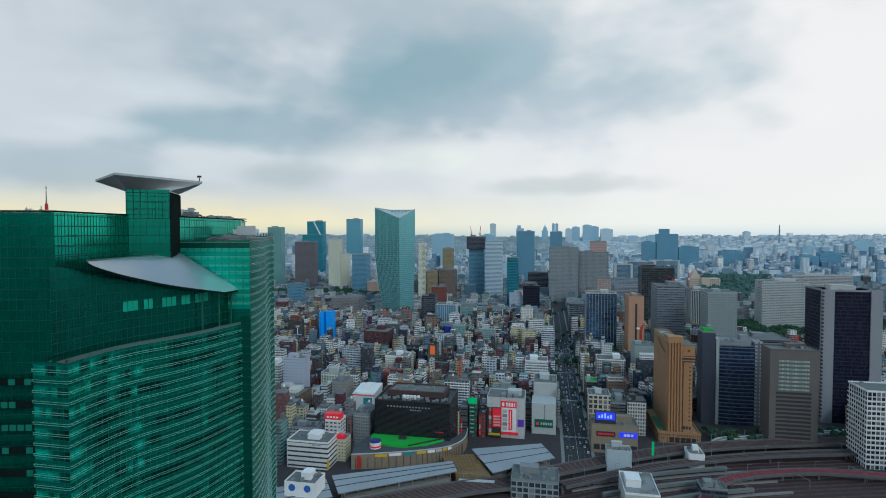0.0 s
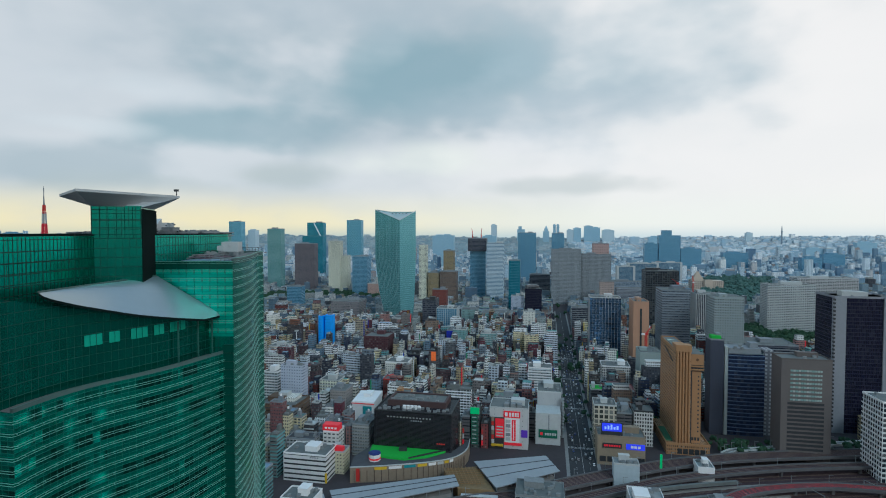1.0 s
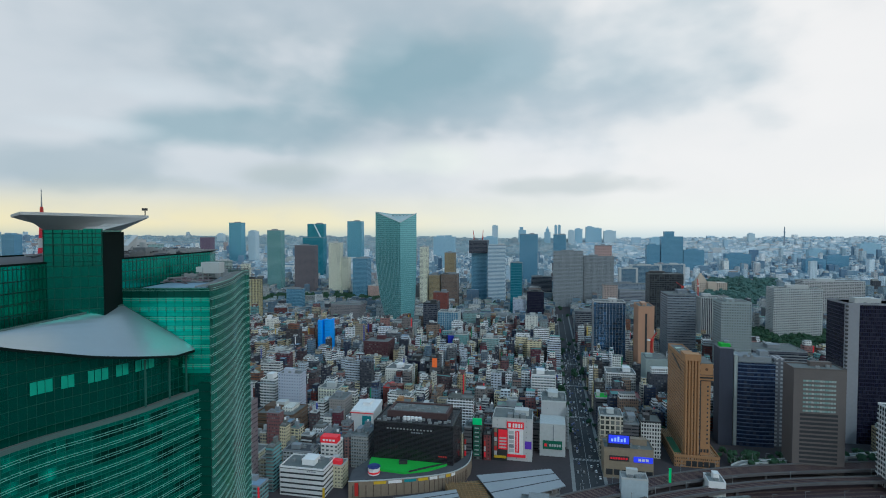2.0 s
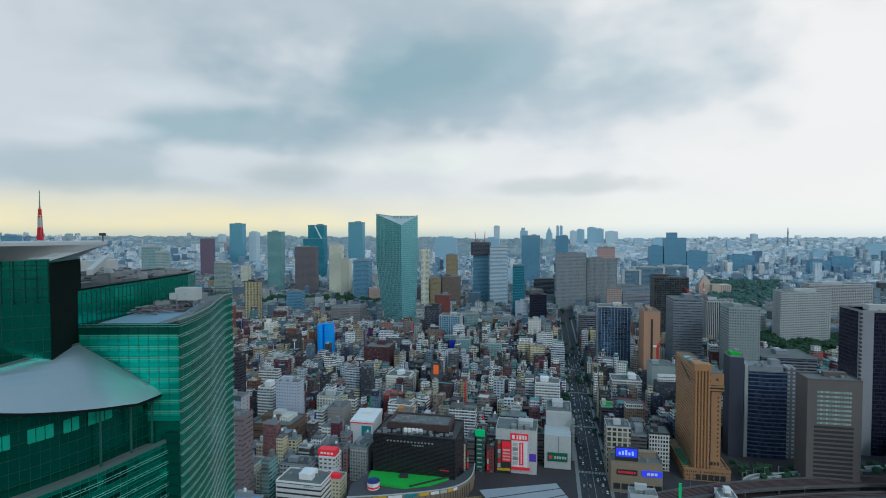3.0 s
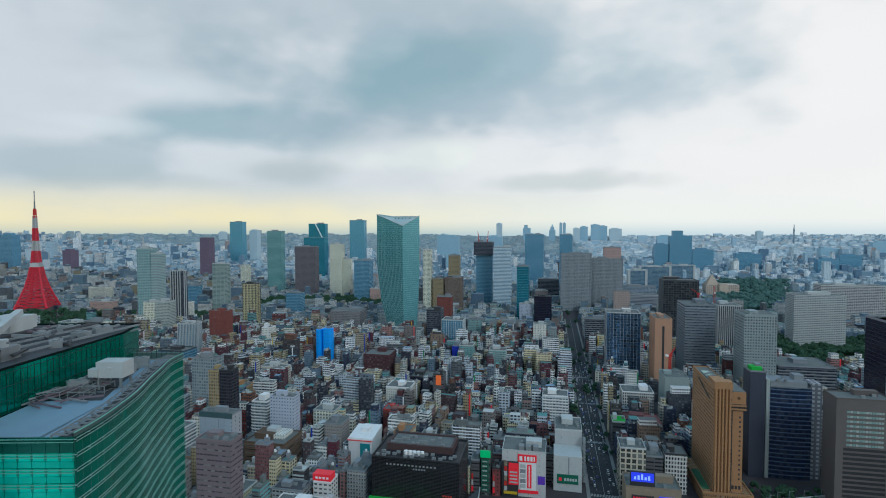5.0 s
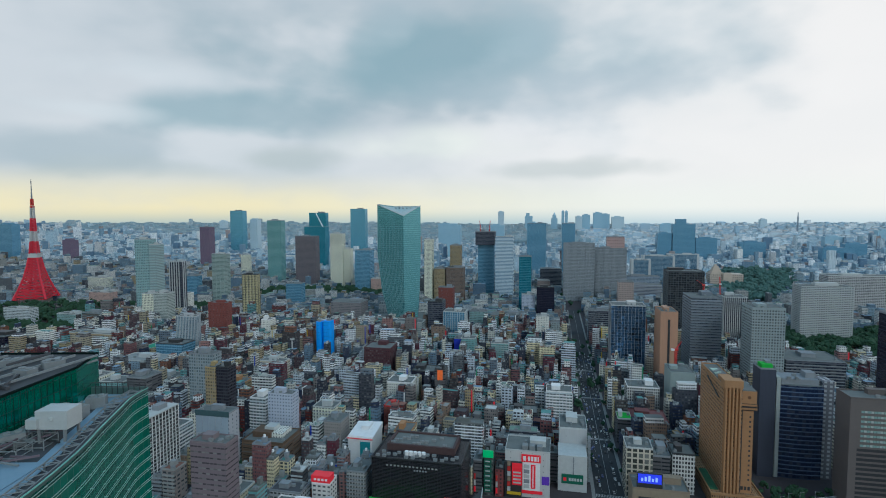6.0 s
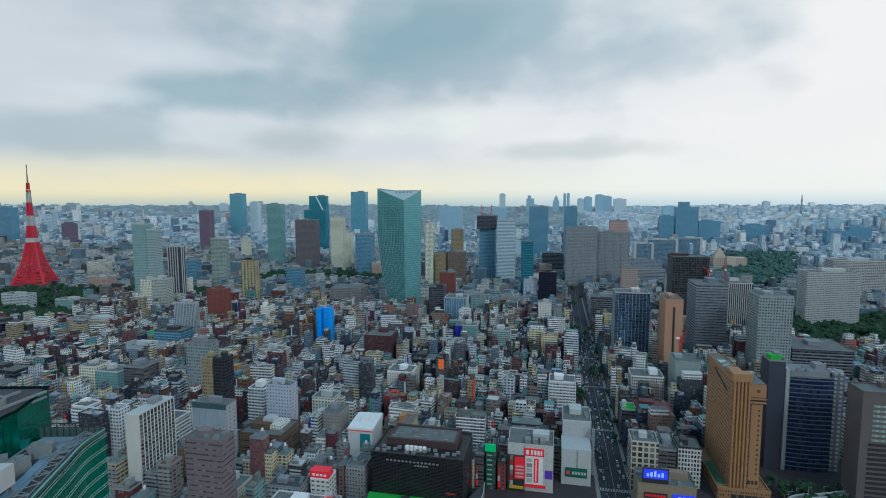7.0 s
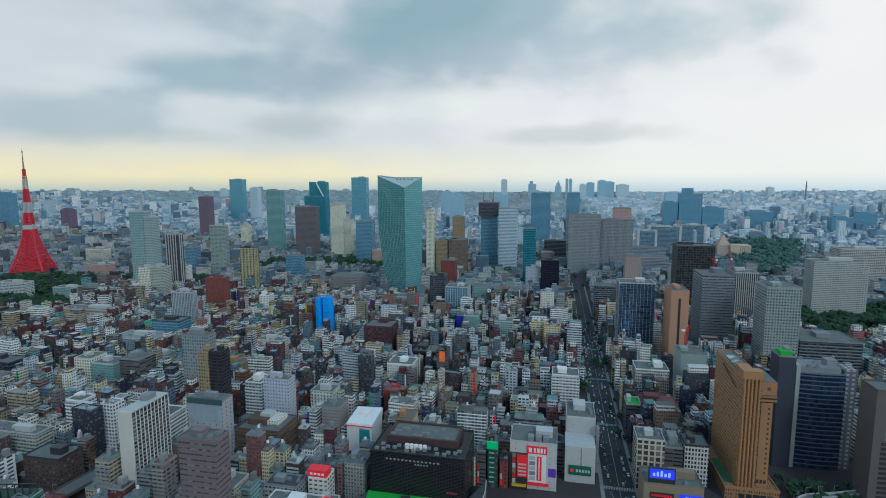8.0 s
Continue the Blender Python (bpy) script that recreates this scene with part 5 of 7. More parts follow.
def landmark_tower():
    """The tall teal glass tower ahead: two faces that meet in a near corner, roof planes that dip to it."""
    ob = thing("glass_landmark_tower", 0, 0, 0, "tall teal glass tower with a dipping angled roof", "skyscraper", rot=0)
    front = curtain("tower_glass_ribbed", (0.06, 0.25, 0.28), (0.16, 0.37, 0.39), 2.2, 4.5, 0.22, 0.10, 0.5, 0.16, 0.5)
    # flank glass is paler: the brighter light on that side put into colour
    flank = curtain("tower_glass_flank_lit", (0.15, 0.40, 0.43), (0.19, 0.43, 0.45), 1.6, 4.5, 0.08, 0.12, 0.4, 0.2, 0.2)
    # plan: left, near corner, right, back
    base = [(-98, 1218), (-64, 1203), (-38, 1232), (-40, 1262), (-86, 1266), (-102, 1250)]
    wide = [(-122.5, 1222), (-66, 1200), (-31, 1232), (-34, 1268), (-90, 1272), (-121, 1256)]
    tops = [258, 234, 256, 255, 255, 259]
    s = Shape()
    k = len(base)
    levels = [(base, [8] * k), ([(b[0] * 0.35 + w[0] * 0.65, b[1] * 0.35 + w[1] * 0.65) for b, w in zip(base, wide)], [75] * k), (wide, [150] * k), (wide, [215] * k), (wide, tops)]
    for lv, zs in levels:
        s.verts += [(x, y, z) for (x, y), z in zip(lv, zs)]
    for i in range(len(levels) - 1):
        u = 0.0
        for j in range(k):
            m = (j + 1) % k
            w = math.dist(wide[j], wide[m])
            za, zb, zc, zd = levels[i][1][j], levels[i][1][m], levels[i + 1][1][m], levels[i + 1][1][j]
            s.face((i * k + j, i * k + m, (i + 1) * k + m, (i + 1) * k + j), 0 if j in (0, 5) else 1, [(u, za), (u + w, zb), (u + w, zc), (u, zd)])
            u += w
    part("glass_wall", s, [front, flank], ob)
    roof = Shape()
    roof.verts = [(x, y, z - 1.5) for (x, y), z in zip(wide, tops)] + [(-76, 1243, 241)]
    for j in range(k):
        roof.face((j, (j + 1) % k, k), 0)
    part("roof", roof, plain("pale_roof_glass", (0.40, 0.50, 0.50), 0.3), ob)
    rim = Shape()
    for j in range(k):
        m = (j + 1) % k
        rim.beam((*wide[j], tops[j]), (*wide[m], tops[m]), 1.2)
    part("roof_rim", rim, M_STEEL, ob)
    pale = plain("pale_fin", (0.24, 0.42, 0.43), 0.4, 0.3)
    a, b = Vector((-122.5, 1222)), Vector((-70, 1201.5))
    for j in range(17):
        p = a.lerp(b, j / 16)
        q = Vector((*base[0], 0)).lerp(Vector((*base[1], 0)), j / 16)
        top = 257 + (231 - 257) * j / 16
        mid = Vector((q.x * 0.35 + p.x * 0.65, q.y * 0.35 + p.y * 0.65))
        line = [(q.x, q.y - 0.4, 10), (mid.x, mid.y - 0.4, 75), (p.x, p.y - 0.4, 150), (p.x, p.y - 0.4, top)]
        part("facade_fin", Shape().sweep(line, 0.4), pale, ob)
    part("podium", Shape().prism([(-122, 1190), (-50, 1185), (-20, 1225), (-25, 1285), (-120, 1285)], 0, 14), [F_TEAL, M_ROOF], ob)
    for i in range(5):
        part("cooling_unit", UNIT, None, ob, at=pose(-86 + 8 * i, 1262, 250, 0, 0, 30 * i))
    reserve(-130, 1190, 110, 90)


landmark_tower()


def lattice_tower():
    """The red and white lattice tower on its hill."""
    ob = thing("lattice_tower", -1060, 1504, 18, "red and white steel lattice tower with two decks", "tower", rot=12)

    def stage(z0, z1, h0, h1, bays, post, brace, mat, name):
        s = Shape()
        cs = ((-1, -1), (1, -1), (1, 1), (-1, 1))
        for i in range(bays):
            f0, f1 = i / bays, (i + 1) / bays
            za, zb = z0 + (z1 - z0) * f0, z0 + (z1 - z0) * f1
            ea, eb = (1 - f0) ** 1.0, (1 - f1) ** 1.0
            ra, rb = h1 + (h0 - h1) * ea, h1 + (h0 - h1) * eb
            for k in range(4):
                m = (k + 1) % 4
                a, b = (cs[k][0] * ra, cs[k][1] * ra, za), (cs[k][0] * rb, cs[k][1] * rb, zb)
                c, d = (cs[m][0] * ra, cs[m][1] * ra, za), (cs[m][0] * rb, cs[m][1] * rb, zb)
                if name in ("leg_stage", "shaft_stage"):
                    part("leg", Shape().beam(a, b, post), mat, ob)
                    for p, q in ((a, d), (c, b), (b, d)):
                        part("brace", Shape().beam(p, q, brace), mat, ob)
                else:
                    s.beam(a, b, post).beam(a, d, brace).beam(c, b, brace).beam(b, d, brace)
        return part(name, s, mat, ob) if s.verts else None

    stage(0, 24, 37, 28.5, 3, 5.0, 2.0, M_ORANGE_STEEL, "leg_stage")
    stage(24, 52, 28.5, 20, 3, 4.4, 2.0, M_ORANGE_STEEL, "leg_stage")
    stage(52, 80, 20, 14, 4, 3.8, 1.9, M_ORANGE_STEEL, "leg_stage")
    stage(80, 108, 14, 9.8, 4, 3.4, 1.8, M_ORANGE_STEEL, "leg_stage")
    part("main_deck", Shape().box(-11.6, 11.6, -11.6, 11.6, 108, 110).box(-10.4, 10.4, -10.4, 10.4, 110, 116).box(-11, 11, -11, 11, 116, 118.5), M_OFFWHITE, ob, "white main deck")
    stage(119, 150, 8.4, 6.4, 4, 2.4, 1.5, M_ORANGE_STEEL, "shaft_stage")
    stage(150, 177, 6.4, 5.0, 4, 2.0, 1.1, M_OFFWHITE, "shaft_stage")
    stage(177, 211, 5.0, 4.0, 5, 2.0, 1.2, M_ORANGE_STEEL, "shaft_stage")
    stage(211, 243, 4.0, 3.2, 5, 1.6, 0.9, M_OFFWHITE, "shaft_stage")
    part("top_deck", Shape().tube(0, 0, 5.2, 239, 244, 12), M_REDPAINT, ob, "dark red top deck")
    stage(245, 262, 2.6, 2.2, 4, 1.6, 1.0, M_REDPAINT, "antenna_base")
    part("antenna", Shape().tube(0, 0, 2.2, 262, 280, 8, r1=1.6).tube(0, 0, 1.5, 280, 304, 8, r1=0.9).tube(0, 0, 1.3, 304, 309, 8).tube(0, 0, 0.5, 309, 314, 6), M_GREY, ob, "grey antenna")
    part("base_block", Shape().box(-26, 26, -26, 26, -18, 12), M_PAVE, ob)
    reserve(-1110, 1460, 100, 100)


lattice_tower()


# far skyline blocks on the rising land
def skyline(x, y, w, h, label, mat=None, cap=None, d=40):
    ob = thing("distant_tower", x, y, land(x, y) - 5, label, "skyscraper")
    h = h - land(x, y) + 5
    part("wall", Shape().box(0, w, 0, d, 0, h), [mat or F_FAR, M_ROOF], ob)
    if cap == "spire":
        part("crown", Shape().box(w * 0.2, w * 0.8, d * 0.2, d * 0.8, h, h + 22).tube(w / 2, d / 2, w * 0.22, h + 22, h + 46, 8, r1=1.0), mat or F_FAR, ob)
    elif cap == "step":
        part("crown", Shape().box(w * 0.15, w * 0.6, 4, d - 4, h, h + 24), mat or F_FAR, ob)
    else:
        part("roof_house", Shape().box(w * 0.2, w * 0.7, 6, d - 6, h, h + 6), mat or F_FAR, ob)


# skyline walls carry the distance haze in their colour
F_FAR = curtain("distant_haze_glass", (0.26, 0.44, 0.55), (0.33, 0.50, 0.59), 4, 4, 0.2, 0.3, 0.2, 0.4, 0.3)
F_FAR_PALE = curtain("distant_haze_wall", (0.42, 0.54, 0.60), (0.48, 0.59, 0.63), 4, 4, 0.2, 0.3, 0.0, 0.6, 0.3)
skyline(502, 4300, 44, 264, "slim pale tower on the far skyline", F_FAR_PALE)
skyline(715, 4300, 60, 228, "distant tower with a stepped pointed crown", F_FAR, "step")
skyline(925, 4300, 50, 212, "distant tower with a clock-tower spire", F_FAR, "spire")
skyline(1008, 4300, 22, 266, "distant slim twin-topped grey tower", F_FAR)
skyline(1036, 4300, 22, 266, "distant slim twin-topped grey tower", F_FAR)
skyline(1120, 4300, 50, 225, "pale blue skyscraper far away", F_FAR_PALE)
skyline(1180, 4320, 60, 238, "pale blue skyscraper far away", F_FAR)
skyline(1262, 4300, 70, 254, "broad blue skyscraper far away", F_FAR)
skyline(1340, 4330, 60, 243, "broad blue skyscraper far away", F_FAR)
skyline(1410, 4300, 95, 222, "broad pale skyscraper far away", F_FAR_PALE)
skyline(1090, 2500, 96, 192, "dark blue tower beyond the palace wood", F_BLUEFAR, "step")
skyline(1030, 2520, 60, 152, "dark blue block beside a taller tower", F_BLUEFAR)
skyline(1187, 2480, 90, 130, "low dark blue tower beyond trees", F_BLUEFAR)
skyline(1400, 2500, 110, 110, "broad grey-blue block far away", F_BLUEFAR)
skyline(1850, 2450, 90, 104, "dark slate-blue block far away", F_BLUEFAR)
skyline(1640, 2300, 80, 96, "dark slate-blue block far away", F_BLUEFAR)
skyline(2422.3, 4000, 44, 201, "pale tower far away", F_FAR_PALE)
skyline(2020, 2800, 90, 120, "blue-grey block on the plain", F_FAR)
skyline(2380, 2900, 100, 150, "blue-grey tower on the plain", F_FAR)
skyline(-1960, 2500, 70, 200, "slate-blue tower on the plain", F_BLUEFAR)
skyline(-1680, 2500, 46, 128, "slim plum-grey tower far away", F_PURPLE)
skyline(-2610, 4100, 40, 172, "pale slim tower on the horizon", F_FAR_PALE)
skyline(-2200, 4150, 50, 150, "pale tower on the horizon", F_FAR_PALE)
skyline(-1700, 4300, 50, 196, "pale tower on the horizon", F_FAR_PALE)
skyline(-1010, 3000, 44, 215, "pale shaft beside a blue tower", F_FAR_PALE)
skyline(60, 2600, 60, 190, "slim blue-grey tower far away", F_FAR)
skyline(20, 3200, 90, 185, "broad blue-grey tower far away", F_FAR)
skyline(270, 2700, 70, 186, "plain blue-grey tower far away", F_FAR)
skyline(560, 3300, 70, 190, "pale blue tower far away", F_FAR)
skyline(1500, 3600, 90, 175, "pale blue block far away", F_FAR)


def chimney_mast():
    x, y = 2420, 3590
    ob = thing("radio_mast", x, y, land(x, y), "slim grey radio mast on the horizon", "mast", rot=0)
    part("shaft", Shape().tube(0, 0, 5.5, 0, 110, 12, r1=4).tube(0, 0, 4, 110, 250 - land(x, y), 12, r1=2), plain("grey_blue_mast", (0.22, 0.28, 0.33)), ob)
    part("platform", Shape().tube(0, 0, 6, 104, 110, 12), bpy.data.materials["grey_blue_mast"], ob)


chimney_mast()


# ---- the station square and its neighbours ----
M_BLACKGRILL = facade("black_louvre_wall", (0.016, 0.017, 0.022), (0.007, 0.008, 0.012), 2.2, 1.1, 0.9, 0.55, blinds=0.02)
M_TANWALL = plain("tan_wall", (0.25, 0.20, 0.145), 0.8, vary=0.25)
M_BROWNBAND = plain("brown_band", (0.07, 0.042, 0.042), 0.7)
M_BLUE_SIGN = plain("blue_screen", (0.02, 0.04, 0.55), 0.3, vary=0.3, scale=0.6, emission=(0.03, 0.05, 0.75), glow=0.7)
M_GREEN_SIGN = plain("bright_green_sign", (0.02, 0.45, 0.16), 0.4, emission=(0.02, 0.5, 0.15), glow=0.25)
M_DKGREEN_SIGN = plain("dark_green_sign", (0.01, 0.13, 0.08), 0.5)
M_YELLOW_SIGN = plain("yellow_panel", (0.65, 0.42, 0.03), 0.5)
M_STATION = plain("station_roof_sheet", (0.33, 0.36, 0.38), 0.6, 0.2, vary=0.2, scale=0.05)
M_TRACKBED = plain("track_ballast", (0.062, 0.037, 0.042), 0.95, vary=0.4)
M_RAIL = plain("rail_steel", (0.20, 0.15, 0.13), 0.5, 0.5)
M_DECKWALL = plain("dark_concrete", (0.115, 0.115, 0.12), 0.85, vary=0.4, scale=0.2)
M_TURQ = plain("turquoise_glass", (0.05, 0.38, 0.42), 0.25, 0.3)


def bars(parent, x0, z0, count, step, wide, tall, mat, y=-0.42):
    """Plain bars in place of lettering on a sign."""
    for k in range(count):
        part("lettering", Shape().box(x0 + k * step, x0 + k * step + wide, y - 0.06, y, z0, z0 + tall), mat, parent)


def black_block():
    ob = thing("department_store", -50.1, 491.8, 0, "long black louvred commercial block with a cluttered roof", "commercial building")
    w, d, h = 71.2, 46, 47.7
    part("wall", Shape().box(0, w, 0, d, 0, h - 1), [M_BLACKGRILL, M_ROOF], ob)
    part("roof", parapet_roof(w, d, h, 0.6, 1.3), [M_DARK, M_ROOF], ob)
    part("upper_band", Shape().box(8, w - 8, 15, 17, h - 1, h + 4.5).box(8, 10, 17, d - 4, h - 1, h + 4.5).box(w - 10, w - 8, 17, d - 4, h - 1, h + 4.5).box(8, w - 8, d - 6, d - 4, h - 1, h + 4.5), M_BROWNBAND, ob)
    part("upper_roof", Shape().box(10, w - 10, 17, d - 6, h - 1, h + 3.2), [M_BROWNBAND, M_ROOF], ob).data.polygons[4].material_index = 1
    drum = Shape().tube(0, 0, 1.6, h - 1.3, h + 2.2, 12).mesh("water_tank", M_WHITE)
    for k in range(5):
        part("water_tank", drum, None, ob, at=pose(26 + 3.4 * k, 9, 0))
    for k in range(18):
        part("cooling_unit", UNIT, None, ob, at=pose(4 + (k * 7.7) % 64, 3.5 + (k % 3) * 3.4, h - 1.3))
    for k in range(14):
        part("cooling_unit", UNIT, None, ob, at=pose(12 + (k * 5.3) % 46, 19 + (k % 4) * 4.5, h + 3.2))
    for k in range(14):
        part("lettering", Shape().box(12 + 3.0 * k, 13.6 + 3.0 * k, -0.12, -0.02, 41.2, 42.4), M_ROOF_LIGHT, ob)
    for k in range(5):
        part("lettering", Shape().box(34 + 2.2 * k, 35.4 + 2.2 * k, -0.12, -0.02, 38.6, 39.8), M_GREY, ob)
    bars(ob, 58, 19.5, 4, 2.0, 1.4, 1.2, M_REDPAINT, -0.02)
    reserve(-50.1, 491.8, w, d, 1)


black_block()


def square_podium():
    ob = thing("station_podium", 0, 0, 0, "low curved tan podium with a bright green roof lawn", "podium", rot=0)
    rim = [(-66, 449), (-40, 451), (-10, 455.5), (10, 460.5), (21, 466), (30, 476), (35, 488), (38, 506), (24, 509), (20, 486)]
    outline = rim[:8] + [(22, 482), (-52, 496), (-66, 470)]
    part("wall", Shape().prism(outline, 0, 13), [M_TANWALL, M_ROOF_DARK], ob)
    edge = smooth_line(rim[:8], 5)
    part("roof_rim", Shape().sweep([(*p, 13.4) for p in edge], 0.8), M_OFFWHITE, ob)
    part("lawn", Shape().prism([(-52, 492.5), (-53, 478), (-44, 468.5), (-22, 461.5), (-2, 466), (6, 471), (14, 476.5), (15, 479.5)], 13, 14.6), M_GREENLAWN, ob, "bright green artificial lawn")
    part("stair_hut", Shape().box(-27, -20, 477, 481, 14.6, 17.2), M_DARK, ob)
    step = Shape().box(0, 3.5, 0, 1.2, 14.6, 15.6).mesh("planter", M_DARK)
    for k in range(9):
        part("planter", step, None, ob, at=pose(-18 + 3.6 * k, 461.4 + 1.75 * k, 0, 0, 0, 20))
    kiosk = part("kiosk", Shape().tube(-47, 464, 5, 13, 18.6, 8), M_WHITE, ob, "white round kiosk")
    part("kiosk_roof", Shape().tube(-47, 464, 5.4, 18.6, 19.4, 8).tube(-47, 464, 3.6, 19.4, 20.2, 8), plain("navy_roof", (0.03, 0.05, 0.2)), kiosk)
    part("kiosk_band", Shape().tube(-47, 464, 5.15, 14, 15.4, 8), M_RED, kiosk)
    cols = [M_YELLOW_SIGN, M_WHITE, M_TURQ, M_YELLOW_SIGN, M_WHITE, M_OFFWHITE, M_YELLOW_SIGN, M_WHITE]
    for k in range(8):
        a = Vector(edge[4 + 2 * k])
        b = Vector(edge[6 + 2 * k])
        t = (b - a).normalized()
        o = Vector((t.y, -t.x)) * 0.25
        part("poster", Shape().strip([(a.x + o.x, a.y + o.y, 10.2), (b.x * 0.85 + a.x * 0.15 + o.x, b.y * 0.85 + a.y * 0.15 + o.y, 10.2)], [(a.x + o.x, a.y + o.y, 12.6), (b.x * 0.85 + a.x * 0.15 + o.x, b.y * 0.85 + a.y * 0.15 + o.y, 12.6)]), cols[k], ob)
    part("banner", Shape().box(-61, -58, 448.6, 448.9, 1.5, 12.2), M_REDPAINT, ob)
    s = Shape()
    for k in range(26):
        a = edge[k + 1]
        s.beam((a[0], a[1] - 0.2, 0.5), (a[0], a[1] - 0.2, 10), 0.35)
    part("wall_rib", s, M_BROWNBAND, ob)


square_podium()


def platform_roof(corners, z, label):
    """A long platform canopy on posts with ridge lines. Corners: near left, near right, far right, far left."""
    ob = thing("platform_roof", 0, 0, 0, label, "station roof", rot=0)
    a, b, c, d = (Vector(p) for p in corners)
    s = Shape().prism([tuple(p) for p in (a, b, c, d)], z - 0.7, z, 1, 0, under=True)
    part("roof_sheet", s, [M_STATION, M_GREY], ob)
    for f in (0.36, 0.7):
        p, q = a.lerp(d, f), b.lerp(c, f)
        part("gutter", Shape().beam((p.x, p.y, z + 0.12), (q.x, q.y, z + 0.12), 0.5), M_ROOF_DARK, ob)
    rib = Shape()
    for k in range(1, 24):
        p, q = a.lerp(b, k / 24), d.lerp(c, k / 24)
        rib.beam((p.x, p.y, z + 0.04), (q.x, q.y, z + 0.04), 0.12)
    part("seams", rib, M_STATION, ob)
    post = Shape().tube(0, 0, 0.3, 0, z - 0.7, 8).mesh("post", M_GREY)
    for k in range(9):
        for f in (0.15, 0.85):
            p = a.lerp(b, (k + 0.5) / 9).lerp(d.lerp(c, (k + 0.5) / 9), f)
            part("post", post, None, ob, at=pose(p.x, p.y, 0))
    part("platform", Shape().prism([tuple(p) for p in (a.lerp(c, 0.06), b.lerp(d, 0.06), c.lerp(a, 0.06), d.lerp(b, 0.06))], 0, 6.5), M_PAVE, ob)


platform_roof([(-66, 384), (23, 418), (20, 437), (-76, 413)], 12, "long pale grey platform roof with dark gutters")
platform_roof([(51, 413), (107, 440), (102, 470), (38, 460)], 12.5, "broad pale grey station roof with dark gutters")
platform_roof([(-140, 352), (-70, 382), (-80, 410), (-152, 382)], 11, "pale grey platform roof beyond the square")


def scaffold_area():
    ob = thing("building_site", 0, 0, 0, "brown scaffold and timber decking beside the platforms", "building site", rot=0)
    part("deck", Shape().prism([(22, 420), (50, 416), (40, 458), (12, 452)], 0, 9), plain("timber_deck", (0.22, 0.15, 0.075), 0.8, vary=0.5, scale=0.3), ob)
    rust = plain("rusty_tube", (0.30, 0.17, 0.07), 0.6)
    for k in range(9):
        part("scaffold_tube", Shape().beam((16 + 3 * k, 424, 10.5), (12 + 3 * k, 454, 10.5), 0.35), rust, ob)
        part("scaffold_post", Shape().beam((16 + 3 * k, 424, 9), (16 + 3 * k, 424, 11.5), 0.3), rust, ob)
        part("scaffold_tube", Shape().beam((14, 426 + 3.2 * k, 10.2), (44, 424 + 3.2 * k, 10.2), 0.35), rust, ob)
    part("fence", Shape().beam((24, 414, 5), (52, 410, 5), 4.0), M_OFFWHITE, ob)


scaffold_area()


def viaduct(points, wide, z, label, bed=M_TRACKBED, rails=4, rail_mat=M_RAIL, wall=M_DECKWALL):
    """A raised railway deck with side walls, rails and piers."""
    ob = thing("railway_viaduct", 0, 0, 0, label, "railway", rot=0)
    line = smooth_line(points, 6)
    left, right = offset_line(line, -wide / 2), offset_line(line, wide / 2)
    s = Shape().strip([(*p, z) for p in right], [(*p, z) for p in left], 0)
    s.strip([(*p, z - 1.6) for p in right], [(*p, z) for p in right], 1).strip([(*p, z) for p in left], [(*p, z - 1.6) for p in left], 1)
    part("deck", s, [bed, wall], ob)
    for side in (left, right):
        part("side_wall", Shape().sweep([(*p, z + 0.6) for p in side], 1.0), wall, ob)
    for k in range(rails):
        off = -wide / 2 + wide * (k + 0.5) / rails
        q = offset_line(line, off)
        part("rail", Shape().sweep([(*p, z + 0.12) for p in q], 0.28), rail_mat, ob)
    pier = Shape().box(-1, 1, -1, 1, 0, z - 1.0).mesh("pier", wall)
    for p in line[::3]:
        part("pier", pier, None, ob, at=pose(p[0], p[1], 0))
    mast = Shape().tube(0, 0, 0.18, z, z + 7, 6).beam((0, 0, z + 6.4), (3.5, 0, z + 6.4), 0.2).mesh("line_mast", M_GEAR)
    for p in left[::3]:
        part("line_mast", mast, None, ob, at=pose(p[0], p[1], 0))


viaduct([(100, 424), (150, 442), (215, 462), (290, 474), (420, 480)], 15, 8, "brown railway viaduct with several tracks", rails=8)
viaduct([(104, 402), (155, 420), (205, 436), (300, 452), (430, 456)], 9, 7.5, "brown railway viaduct with overhead line masts", rails=4)
viaduct([(200, 372), (224, 400), (262, 416), (320, 420), (380, 408)], 9, 7, "curved raised track with red rails", plain("dark_bed", (0.06, 0.055, 0.06)), 6, plain("red_rail", (0.40, 0.05, 0.06), 0.5))
viaduct([(-306, 430), (-288, 500), (-268, 555), (-246, 620)], 15, 9, "grey elevated railway with several tracks", plain("pale_ballast", (0.20, 0.20, 0.20)), 8)
viaduct([(-60, 372), (30, 402), (100, 414)], 20, 6.5, "dark tracks beside the platforms", rails=10)


viaduct([(268, 484), (282, 492), (305, 494), (345, 500), (420, 508)], 5, 6, "pale curved pedestrian deck beside the station", M_PAVE, 0, M_RAIL, M_OFFWHITE)


